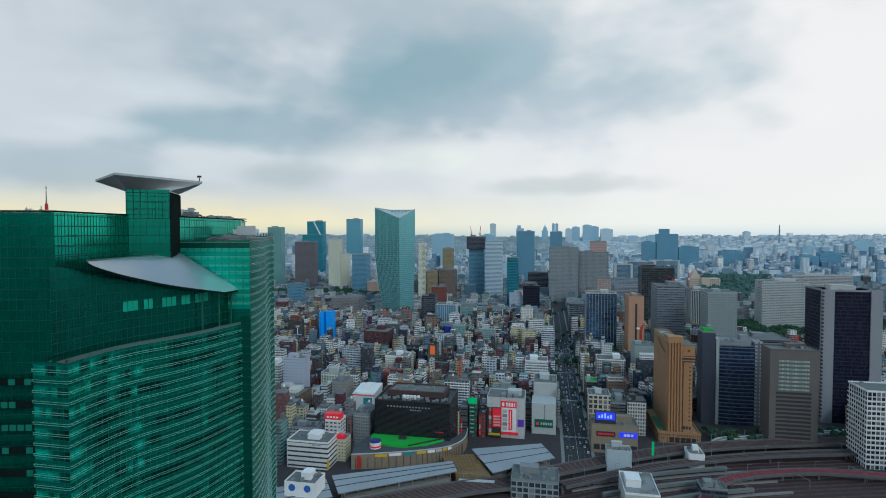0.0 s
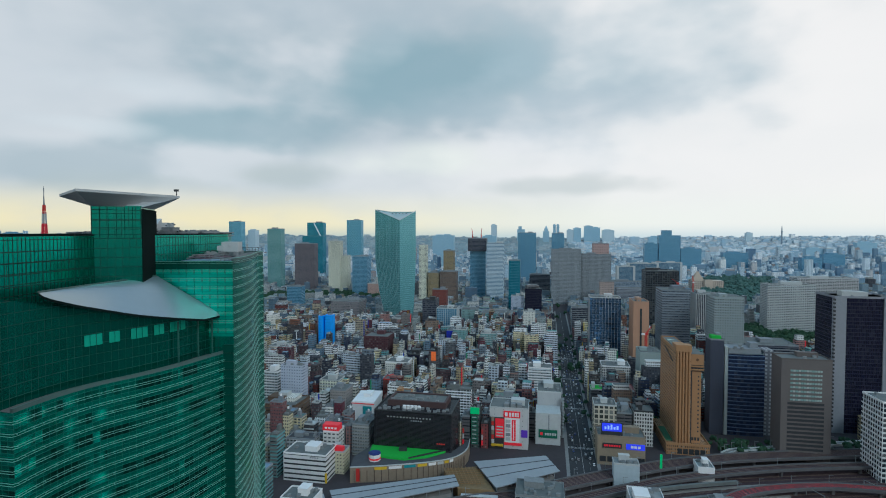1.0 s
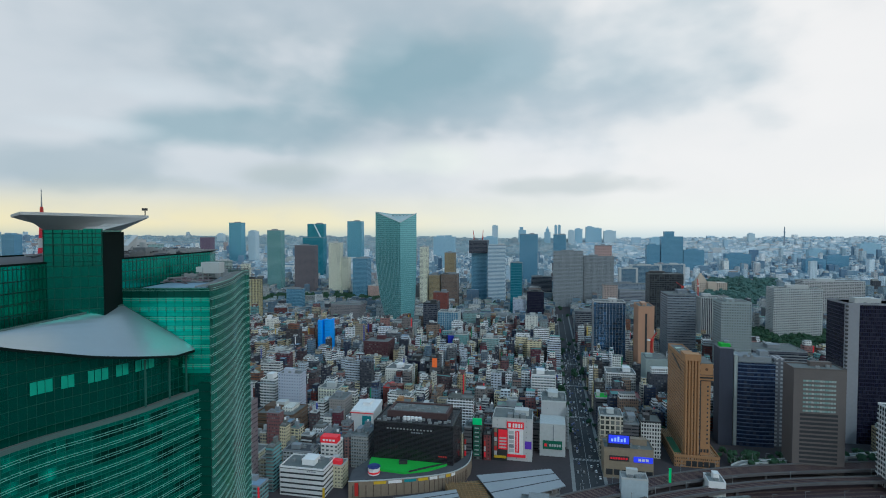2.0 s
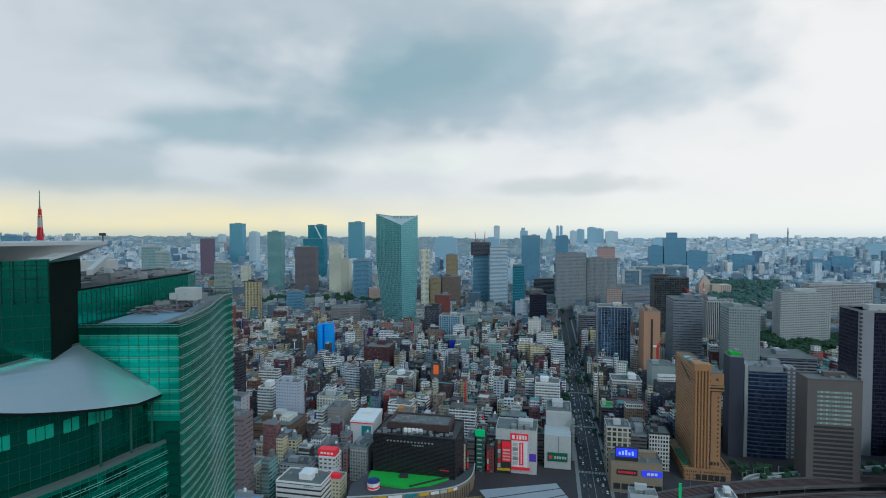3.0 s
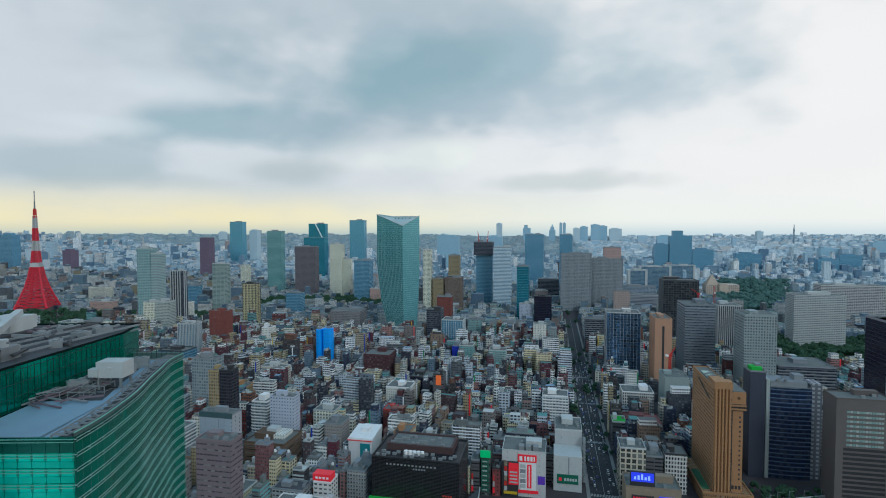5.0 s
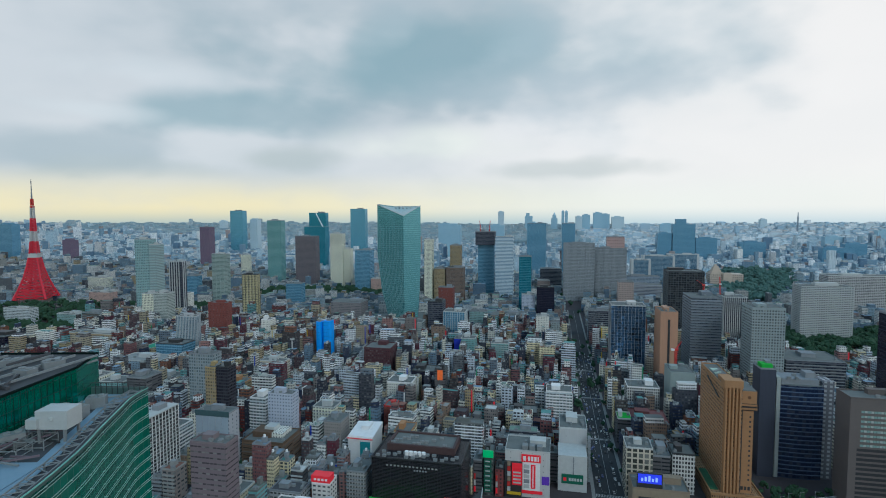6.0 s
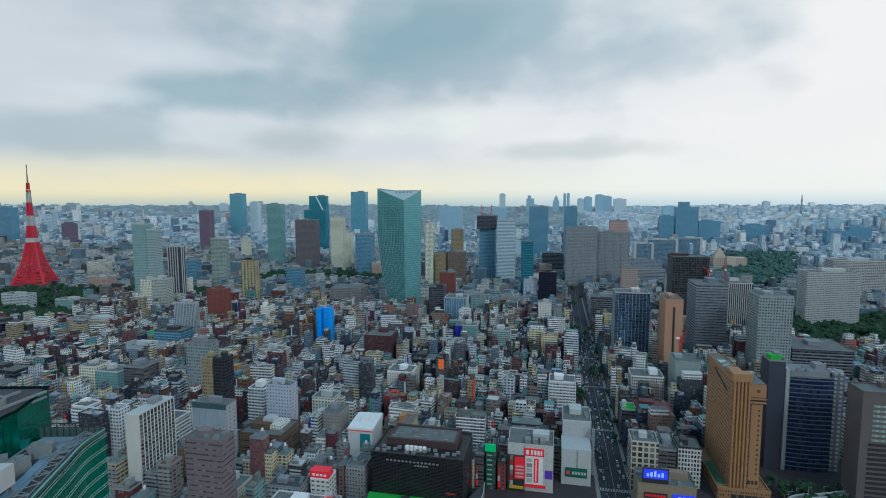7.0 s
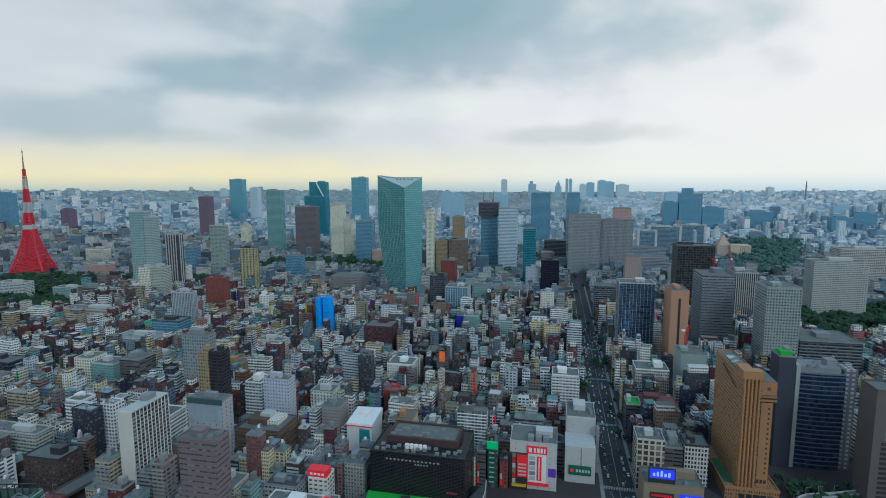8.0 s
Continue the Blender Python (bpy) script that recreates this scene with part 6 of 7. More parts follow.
def track_field():
    """Ground-level tracks, platforms and sleepers' dark bed beside the viaducts."""
    ob = thing("track_field", 0, 0, 0, "purple-brown track bed with many rails and low platforms", "railway", rot=0)
    part("bed", Shape().prism([(60, 330), (430, 392), (440, 470), (230, 462), (100, 420), (56, 392)], 0, 0.35), M_TRACKBED, ob)
    for k in range(11):
        line = smooth_line([(66, 338 + 7 * k), (150, 366 + 6.6 * k), (250, 386 + 6.2 * k), (425, 398 + 6 * k)], 5)
        for off in (0.0, 1.1):
            part("rail", Shape().sweep([(*p, 0.5) for p in offset_line(line, off)], 0.22), M_RAIL, ob)
        if k in (2, 5, 8):
            side = offset_line(line, 3.4)
            part("platform_strip", Shape().sweep([(*p, 0.7) for p in side[3:12]], 2.0), M_PAVE, ob)
            part("platform_canopy", Shape().sweep([(*p, 5.2) for p in side[4:11]], 2.6), M_ROOF, ob)
            for p in side[4:11]:
                part("canopy_post", Shape().beam((*p, 0.7), (*p, 4.0), 0.3), M_GEAR, ob)
    gantry = Shape().beam((-8, 0, 7), (8, 0, 7), 0.4).beam((-8, 0, 0), (-8, 0, 7), 0.4).beam((8, 0, 0), (8, 0, 7), 0.4).mesh("line_gantry", M_GEAR)
    for x, y in ((120, 372), (170, 388), (245, 404), (300, 412), (355, 422)):
        part("line_gantry", gantry, None, ob, at=pose(x, y, 0, 0, 0, 100))


track_field()


def simple_block(name, label, category, x, y, w, d, h, wall, trim=M_OFFWHITE, roof=M_ROOF, pent=1, units=4, bands=None):
    return tower(name, label, category, x, y, w, d, h, wall, trim, roof=roof, pent=pent, units=units, bands=bands, gap=0.5)


S = simple_block
F_RIBWHITE = facade("white_rib_wall", (0.55, 0.55, 0.53), (0.03, 0.035, 0.04), 2.4, 3.6, 0.62, 0.62)
F_CREAMFRAME = facade("cream_frame_wall", (0.50, 0.46, 0.37), (0.05, 0.055, 0.05), 4.6, 4.8, 0.7, 0.72)
F_TERRACE = facade("cream_terrace_wall", (0.56, 0.52, 0.36), (0.08, 0.08, 0.07), 2.8, 3.0, 0.5, 0.4)
F_DKGREY = facade("dark_grey_wall", (0.10, 0.10, 0.11), (0.03, 0.035, 0.04), 9, 3.2, 0.96, 0.4)
F_REDROOF = facade("maroon_brick_wall", (0.20, 0.05, 0.05), (0.06, 0.05, 0.05), 3, 3.4, 0.5, 0.4)
M_MAROON_ROOF = plain("maroon_roof", (0.19, 0.07, 0.07), 0.8, vary=0.3)
F_TEALTILE = facade("teal_tile_wall", (0.16, 0.33, 0.33), (0.07, 0.1, 0.1), 2.4, 3.1, 0.45, 0.45)
F_BLUETILE = facade("bluish_tile_wall", (0.26, 0.36, 0.44), (0.07, 0.09, 0.11), 2.6, 3.2, 0.5, 0.5)


def electronics_store():
    ob = S("electronics_store", "white electronics store with red and blue sign panels", "shop building", 58.1, 519.8, 37, 30, 40, facade("white_store_wall", (0.50, 0.51, 0.50), (0.3, 0.31, 0.31), 9, 5, 0.1, 0.2), M_OFFWHITE, units=9)
    part("side_block", Shape().box(0, 14, -2.5, 0, 0, 30), M_DARK, ob)
    s = part("top_sign", Shape().box(13.6, 29.4, -1.0, -0.02, 30.4, 36.6), M_RED, ob, "red sign with white bars")
    for x0, x1 in ((15.0, 17.4), (19.0, 20.6), (21.4, 23.4), (24.2, 26.0), (26.8, 28.0)):
        part("lettering", Shape().box(x0, x1, -1.1, -1.0, 31.6, 35.4), M_WHITE, s)
    s = part("tall_sign", Shape().box(14.6, 28.8, -0.6, -0.02, 6.2, 30.2), M_WHITE, ob)
    part("red_stripe", Shape().box(21.4, 25.2, -0.7, -0.6, 8, 28.4), M_RED, s)
    part("character_bar", Shape().box(22.8, 23.6, -0.76, -0.7, 9, 27.4), M_WHITE, s)
    for k in range(5):
        part("photo_panel", Shape().box(15.6, 20.2, -0.7, -0.6, 8 + 4.2 * k, 11.4 + 4.2 * k), (M_OFFWHITE, M_GREY, M_OFFWHITE, M_GREY, M_OFFWHITE)[k], s)
    part("low_sign", Shape().box(13.6, 31, -0.9, -0.02, 3.6, 6.0), M_RED, ob)
    part("awning", Shape().box(2, 13.4, -4.2, -2.6, 3.2, 5.0), M_YELLOW_SIGN, ob)
    part("corner_sign", Shape().box(6, 14.4, -3.4, -2.6, 24.4, 29.6), M_RED, ob)
    s = part("picture_sign", Shape().box(6, 14.4, -3.4, -2.6, 11.2, 24.2), M_RED, ob, "red and white picture sign")
    for k in range(4):
        part("lettering", Shape().box(7, 13.4, -3.5, -3.4, 12.6 + 2.9 * k, 13.9 + 2.9 * k), M_OFFWHITE, s)
    for k in range(6):
        part("banner", Shape().box(2.2, 4.8, -3.2, -2.6, 5.5 + 4.3 * k, 9.2 + 4.3 * k), (M_OFFWHITE, M_REDPAINT, M_TANWALL, M_OFFWHITE, M_REDPAINT, M_TANWALL)[k], ob)
    part("violet_screen", Shape().box(30.4, 36.4, -0.6, -0.02, 12, 19), plain("violet_screen_glass", (0.06, 0.025, 0.22), 0.3, emission=(0.12, 0.05, 0.5), glow=0.25), ob)
    for k in range(3):
        part("cooling_screen", Shape().box(14 + 6 * k, 18.6 + 6 * k, 3, 9, 39, 42.5), M_GEAR, ob)


electronics_store()


def sign_tower():
    ob = S("narrow_shop_tower", "narrow dark building stacked with green shop signs", "shop building", 40, 518.8, 8, 18, 38, facade("dark_tile_wall", (0.07, 0.08, 0.08), (0.04, 0.05, 0.05), 3, 3.2, 0.6, 0.5), M_DARK, units=1)
    part("top_sign", Shape().box(-0.5, 8.2, -1.2, 0, 33.5, 39.5), M_GREEN_SIGN, ob, "bright green top sign")
    for k in range(7):
        part("sign", Shape().box(0.4, 6.6, -0.7, -0.02, 4 + 4.1 * k, 7 + 4.1 * k), M_DKGREEN_SIGN, ob)
        part("lettering", Shape().box(1.4, 5.4, -0.8, -0.7, 5 + 4.1 * k, 6 + 4.1 * k), M_OFFWHITE, ob)


sign_tower()
for label, x, y, w, h, wall, trim in (
        ("narrow maroon building in a shop alley", 49.6, 517.5, 6.8, 25, F_REDROOF, M_DARK),
        ("narrow pale building beside the black block", 24, 522, 7, 25, F_TERRACE, M_OFFWHITE),
        ("narrow grey building beside green signs", 31.6, 521, 7.4, 31, F_DKGREY, M_GREY),
        ("narrow dark building in a gap between shops", 96.6, 540, 10.5, 27, F_DKGREY, M_DARK)):
    alley_host = S("narrow_shop_tower", label, "shop building", x, y, w, 16, h, wall, trim, units=1)
    for k in range(3):
        part("sign_panel", Shape().box(0.5, 2.0, -0.7, -0.02, 3 + 5.5 * k, 7.5 + 5.5 * k), (M_RED, M_OFFWHITE, M_REDPAINT)[k], alley_host)


def corner_block():
    ob = S("corner_office", "tall pale grey corner block with a green sign", "office building", 110.8, 551, 24.3, 34, 45.4, facade("pale_panel_wall", (0.40, 0.415, 0.42), (0.2, 0.22, 0.23), 12, 15, 0.02, 0.1), M_OFFWHITE, units=10)
    part("front_block", Shape().box(-1, 23, -25.3, -0.1, 0, 31), [M_OFFWHITE, M_ROOF_LIGHT], ob)
    part("front_slot", Shape().box(11.3, 12.3, -25.5, -25.2, 8, 30), M_GREY, ob)
    s = part("green_sign", Shape().box(2, 20, -26.1, -25.32, 7, 15), M_DKGREEN_SIGN, ob, "dark green sign with pale bars")
    for k in range(5):
        part("lettering", Shape().box(8 + 2.3 * k, 9.7 + 2.3 * k, -26.2, -26.1, 9.6, 12), M_OFFWHITE, s)
    part("emblem", Shape().box(3.5, 6, -26.2, -26.1, 9.4, 12.2), M_RED, s)
    reserve(105, 526, 24, 26, 0.5)
    landing = Shape().box(24.4, 27, -9, -2, 0, 0.4).beam((25.5, -8.5, 0.2), (25.5, -2.5, 3.4), 0.4).mesh("stair_flight", M_GEAR)
    for k in range(13):
        part("stair_flight", landing, None, ob, at=pose(0, 0, 3.2 * k + 1.5))


corner_block()


def screen_block():
    ob = S("corner_shop_building", "tan corner building with a blue video screen and signs", "shop building", 150.7, 480, 41, 24, 27, plain("tan_stone", (0.27, 0.22, 0.155), 0.75), M_TANWALL, units=5)
    part("screen_frame", Shape().box(3, 21.6, 0.4, 1.8, 27, 38.6), M_DARK, ob)
    part("video_screen", Shape().box(3.8, 20.8, 0.2, 0.4, 30.6, 37.8), M_BLUE_SIGN, ob, "glowing blue video screen")
    for k in range(5):
        part("picture_bar", Shape().box(6 + 2.6 * k, 7.6 + 2.6 * k, 0.1, 0.2, 32.2, 34.6 + (k % 3)), plain("screen_pale", (0.25, 0.4, 0.8), emission=(0.3, 0.45, 0.9), glow=0.6) if k == 0 else bpy.data.materials["screen_pale"], ob)
    s = part("blue_sign", Shape().box(24.6, 40.4, -0.6, -0.02, 15.5, 20.4), M_BLUE_SIGN, ob, "blue sign with pale bars")
    for k in range(3):
        part("lettering", Shape().box(28.5 + 3 * k, 30.8 + 3 * k, -0.7, -0.6, 16.8, 19), M_WHITE, s)
    s = part("red_sign", Shape().box(4.5, 21, -0.6, -0.02, 15.8, 20), M_DARK, ob, "dark sign with red bars")
    for k in range(7):
        part("lettering", Shape().box(5.5 + 2.1 * k, 7.1 + 2.1 * k, -0.7, -0.6, 17, 18.8), M_RED, s)
    for k in range(6):
        part("shop_window", Shape().box(2 + 6.6 * k, 7.4 + 6.6 * k, -0.1, -0.02, 3, 8), M_DARK, ob)


screen_block()
S("office_building", "cream framed office building with large dark windows", "office building", 158.3, 515, 21, 22, 43, F_CREAMFRAME, M_OFFWHITE, units=8)
S("office_building", "office building with close white vertical ribs", "office building", 199.3, 520, 18, 22, 35, F_RIBWHITE, M_DARK, units=3)
S("office_building", "grey office building with a cluttered roof", "office building", 181, 521, 16, 24, 33, F_DKGREY, M_GREY, units=9)
S("office_building", "dark red low building with a sloping roof", "shop building", 202.5, 620, 36, 34, 24, F_REDROOF, M_MAROON_ROOF, M_MAROON_ROOF, units=3)
S("office_building", "white low office building with roof frames", "office building", 226.8, 700, 36, 30, 33, F_RIBWHITE, M_WHITE, units=10)
S("shop_building", "narrow building with a bright green rooftop", "shop building", 187, 618, 14, 20, 27, F_DKGREY, M_OFFWHITE, M_GREENLAWN, units=1)
ob = S("shop_building", "slim white building with a red rooftop sign", "shop building", -94.8, 483, 14.6, 14, 32, facade("white_slim_wall", (0.60, 0.60, 0.57), (0.08, 0.09, 0.1), 4, 3.4, 0.6, 0.4), M_WHITE, units=1)
part("roof_sign", Shape().box(-0.2, 14.8, -0.4, 8, 32, 37.2), M_RED, ob, "red rooftop sign")
bars(ob, 2, 33.6, 4, 3.0, 2.0, 1.6, M_WHITE)
ob = S("shop_building", "cream building with a red sign box", "shop building", -86, 468, 13, 13, 20, F_TERRACE, M_OFFWHITE, units=2)
part("roof_sign", Shape().box(1, 12, -0.5, 4, 20, 23.4), M_RED, ob, "red rooftop sign")
ob = S("office_building", "white office building with long dark window strips", "office building", -122.7, 456.4, 38, 24, 24, facade("white_strip_wall", (0.66, 0.66, 0.65), (0.05, 0.055, 0.06), 60, 4.1, 0.98, 0.34, blinds=0.1), M_WHITE, units=12)
bars(ob, 24, 20.6, 5, 1.6, 1.1, 1.0, M_GREY, -0.3)
part("yellow_banner", Shape().box(37.6, 39, -1.2, 0.2, 1, 9), M_YELLOW_SIGN, ob)
ob = S("office_building", "white building with a raked roof and turquoise glass", "office building", -83, 580, 24, 30, 27, M_WHITE, M_WHITE, units=2)
part("raked_roof", Shape().prism([(-0.6, -0.6), (24.6, -0.6), (24.6, 30), (-0.6, 30)], 24.2, 30, 0, 0, top_z=[26, 26.5, 30.5, 29.5]), M_WHITE, ob)
part("red_edge", Shape().box(-0.8, 24.8, -0.8, -0.6, 24.4, 25.2), M_RED, ob)
part("glass_strip", Shape().box(12, 22, -0.3, -0.02, 2, 22), M_TURQ, ob)
S("office_building", "dark-roofed building beside narrow shops", "office building", -128, 486, 26, 16, 25, facade("grey_shop_wall", (0.38, 0.40, 0.41), (0.06, 0.07, 0.07), 3.2, 3.4, 0.7, 0.4), M_GREY, M_ROOF_DARK, units=3)
S("apartment_building", "cream apartment block with stepped terraces", "apartment building", -171.4, 490, 22, 20, 22, F_TERRACE, M_OFFWHITE, bands=(3.0, 0.9, 0.8), units=4)
S("apartment_building", "pale cream apartment block beside terraces", "apartment building", -147, 484, 16, 18, 19, F_TERRACE, M_OFFWHITE, bands=(3.0, 0.9, 0.6), units=3)
S("apartment_building", "grey cluttered apartment building", "apartment building", -72, 505, 16, 22, 30, facade("grey_flat_wall", (0.34, 0.35, 0.34), (0.06, 0.07, 0.07), 2.4, 3, 0.6, 0.45), M_GREY, bands=(3.0, 0.8, 0.5), units=6)
ob = S("office_building", "low white building with round blue emblems", "office building", -105.3, 384, 24, 18, 22, M_WHITE, M_WHITE, units=4)
for k in range(2):
    part("emblem", Shape().tube(0, 0, 2.6, 0, 0.3, 20), plain("blue_emblem", (0.03, 0.12, 0.4)) if k == 0 else bpy.data.materials["blue_emblem"], ob, at=pose(6 + 12 * k, -0.05, 17.6, 90, 0, 0))
M_PALEBLUE = plain("pale_blue_panel_wall", (0.40, 0.48, 0.52), 0.6, vary=0.2)
S("station_annex", "grey-green station annex with steel roof frames", "station building", 63, 398, 36, 26, 15, facade("steel_framed_wall", (0.26, 0.31, 0.34), (0.04, 0.05, 0.055), 4.5, 4.5, 0.8, 0.7), M_GEAR, units=14)
S("station_building", "white station building with stair tower", "station building", 149, 433, 20, 12, 22, M_PALEBLUE, M_OFFWHITE, M_ROOF_LIGHT, units=6)
S("station_building", "white low station building with clear roof", "station building", 141, 370, 24, 36, 17, M_OFFWHITE, M_WHITE, M_ROOF_LIGHT, units=12)
S("station_building", "small white building between tracks", "station building", 224, 444, 13, 16, 13, M_WHITE, M_WHITE, M_ROOF_LIGHT, units=3)
S("station_building", "dark gridded station building", "station building", 204, 384, 18, 14, 13, F_DARKBAND, M_GEAR, units=5)
ob = thing("sign_post", 196, 452, 0, "tall bright green roadside sign", "sign")
part("post", Shape().box(0, 0.5, 0, 0.5, 0, 8), M_GEAR, ob)
part("panel", Shape().box(-0.7, 1.2, -0.2, 0.7, 8, 20), M_GREEN_SIGN, ob)

# taller blocks among the houses on the left
S("apartment_building", "long grey-green apartment block with deck access", "apartment building", -397, 560, 58, 16, 34, facade("greygreen_deck_wall", (0.36, 0.39, 0.34), (0.10, 0.11, 0.10), 3.2, 3.1, 0.8, 0.5), M_OFFWHITE, bands=(3.1, 1.0, 0.6), units=6)
S("apartment_building", "white apartment block with narrow balconies", "apartment building", -352, 602, 18, 16, 42, F_WHITEBAND, M_WHITE, bands=(3.3, 1.0, 0.6), units=4)
S("office_building", "dark brown brick office building", "office building", -330, 520, 34, 22, 30, facade("dark_brick_wall", (0.085, 0.055, 0.05), (0.05, 0.05, 0.05), 3.4, 3.4, 0.5, 0.4), M_DARK, units=4)
S("office_building", "maroon low building beside the railway", "office building", -312, 478, 34, 18, 16, F_REDROOF, M_MAROON_ROOF, M_MAROON_ROOF, units=2)
S("apartment_building", "slim cream apartment block", "apartment building", -418, 712, 22, 24, 46, F_CREAMGRID, M_OFFWHITE, units=2)
S("apartment_building", "pale green apartment block with close windows", "apartment building", -395, 706, 30, 24, 42, F_TEALTILE, M_OFFWHITE, units=2)
S("office_building", "dark grey office block with plain walls", "office building", -364, 708, 26, 26, 46, F_DKGREY, M_GREY, units=3)
S("office_building", "grey-brown office building with deep grid", "office building", -545, 690, 60, 24, 34, facade("taupe_grid_wall", (0.26, 0.22, 0.17), (0.05, 0.05, 0.05), 3.4, 3.4, 0.6, 0.55), M_GREY, bands=(3.4, 0.8, 0.4), units=5)
S("office_building", "pale blue long low hall", "hall", -470, 860, 70, 40, 26, F_BLUETILE, M_OFFWHITE, M_ROOF_LIGHT, units=6)
S("office_building", "dark blue long office building", "office building", -560, 745, 50, 26, 32, F_DARKBAND, M_DARK, bands=(3.9, 0.8, 0.3), units=4)
S("office_building", "tan office building with orange end wall", "office building", -640, 1010, 90, 26, 34, facade("tan_band_wall", (0.40, 0.31, 0.19), (0.1, 0.09, 0.08), 3.4, 3.5, 0.6, 0.4), M_OFFWHITE, bands=(3.5, 0.8, 0.4), units=5)
S("office_building", "dark navy broad office building", "office building", -760, 960, 64, 36, 40, F_NAVY, M_DARK, units=5)
S("office_building", "dark blue office building with flat roof", "office building", -430, 900, 46, 30, 40, F_BLUEFAR, M_DARK, units=4)
S("school_building", "low sports hall with a green roof", "hall", -480, 945, 50, 40, 22, F_TEALTILE, M_OFFWHITE, plain("green_hall_roof", (0.03, 0.30, 0.18), 0.8), units=0)
S("office_building", "grey broad office building with strip windows", "office building", -700, 800, 70, 30, 34, F_GREYBAND, M_GREY, bands=(3.9, 1.4, 0.3), units=6)
S("apartment_building", "cream building with a domed roof house", "apartment building", -400, 790, 60, 24, 24, F_TERRACE, M_OFFWHITE, units=4)
S("office_building", "ochre apartment block with rounded corner", "apartment building", -250, 720, 22, 20, 36, F_GOLD, M_TAN, units=2)
S("apartment_building", "white apartment tower with balconies", "apartment building", -196, 640, 18, 22, 44, F_WHITEBAND, M_WHITE, bands=(3.3, 1.0, 0.6), units=2)
S("apartment_building", "white rounded apartment building with stacked balconies", "apartment building", -250, 560, 20, 20, 46, F_WHITEBAND, M_WHITE, bands=(3.3, 1.1, 0.8), units=2)
S("office_building", "white striped office building", "office building", 122, 660, 28, 24, 42, F_WHITEBAND, M_WHITE, bands=(3.3, 1.2, 0.5), units=6)
S("office_building", "dark banded office building by the avenue", "office building", 76, 632, 30, 22, 30, F_DKGREY, M_DARK, bands=(3.2, 1.0, 0.3), units=4)
S("office_building", "teal tiled office building", "office building", 40, 905, 22, 24, 44, F_TEALTILE, M_OFFWHITE, units=3)
S("office_building", "pale teal office building with grid front", "office building", 84, 880, 26, 24, 42, F_TEALTILE, M_OFFWHITE, bands=(3.1, 0.7, 0.3), units=3)
S("wrapped_building", "small building wrapped in deep blue sheeting", "building", 30, 930, 18, 20, 38, plain("deep_blue_sheet", (0.015, 0.035, 0.45), 0.6), M_GREY, units=0)
ob = S("shop_building", "dark building with an orange glowing sign", "shop building", -1, 720, 13, 16, 50, F_DKGREY, M_DARK, units=1)
part("orange_sign", Shape().box(3.5, 10, -0.5, -0.02, 36, 48), plain("orange_sign_panel", (0.62, 0.12, 0.03), 0.5, vary=0.5, emission=(0.7, 0.14, 0.03), glow=0.3), ob, "orange sign panel")
ob = S("shop_building", "low building with an orange-yellow rooftop box", "shop building", -152, 560, 12, 12, 22, F_WHITE, M_GREY, units=1)
part("roof_box", Shape().box(1, 11, 0.5, 9, 22, 27), plain("orange_box", (0.75, 0.33, 0.02), 0.6), ob, "orange rooftop box")
S("apartment_building", "yellow-cream pitched apartment building", "apartment building", -38, 560, 16, 22, 40, F_TERRACE, M_TAN, units=2)
S("apartment_building", "cream slim apartment building", "apartment building", -14, 552, 13, 20, 38, F_WHITE, M_OFFWHITE, units=2)
S("apartment_building", "red brick slim building", "apartment building", -55, 640, 12, 18, 34, F_REDBROWN, M_REDPAINT, units=2)
S("apartment_building", "beige building with horizontal bands", "apartment building", -130, 640, 24, 20, 34, F_CREAMGRID, M_OFFWHITE, bands=(3.4, 0.8, 0.4), units=3)
S("office_building", "grey rounded office building", "office building", -110, 600, 18, 22, 34, facade("warm_grey_wall", (0.30, 0.28, 0.265), (0.1, 0.1, 0.1), 2.2, 3.2, 0.4, 0.4), M_GREY, units=2)


# ---- vehicles on the avenue ----
def car_model(paint):
    ob = thing("car", 0, 0, 0.07, "small car driving on the avenue", "car", group="cars on the avenue")
    s = Shape()
    s.prism([(-0.85, -2.1), (0.85, -2.1), (0.85, 2.1), (-0.85, 2.1)], 0.3, 0.9)
    part("body", s, paint, ob)
    at = Shape()
    at.verts = [(-0.8, -1.3, 0.9), (0.8, -1.3, 0.9), (0.8, 1.2, 0.9), (-0.8, 1.2, 0.9), (-0.65, -0.8, 1.45), (0.65, -0.8, 1.45), (0.65, 0.8, 1.45), (-0.65, 0.8, 1.45)]
    for i in range(4):
        j = (i + 1) % 4
        at.face((i, j, 4 + j, 4 + i), 1)
    at.face((4, 5, 6, 7), 0)
    part("cabin", at, [paint, M_DARK], ob)
    wheel = Shape().beam((-0.12, 0, 0), (0.12, 0, 0), 0.6).mesh("wheel", M_DARK)
    for sx in (-0.75, 0.75):
        for sy in (-1.3, 1.3):
            part("wheel", wheel, None, ob, at=pose(sx, sy, 0.3))
    return ob


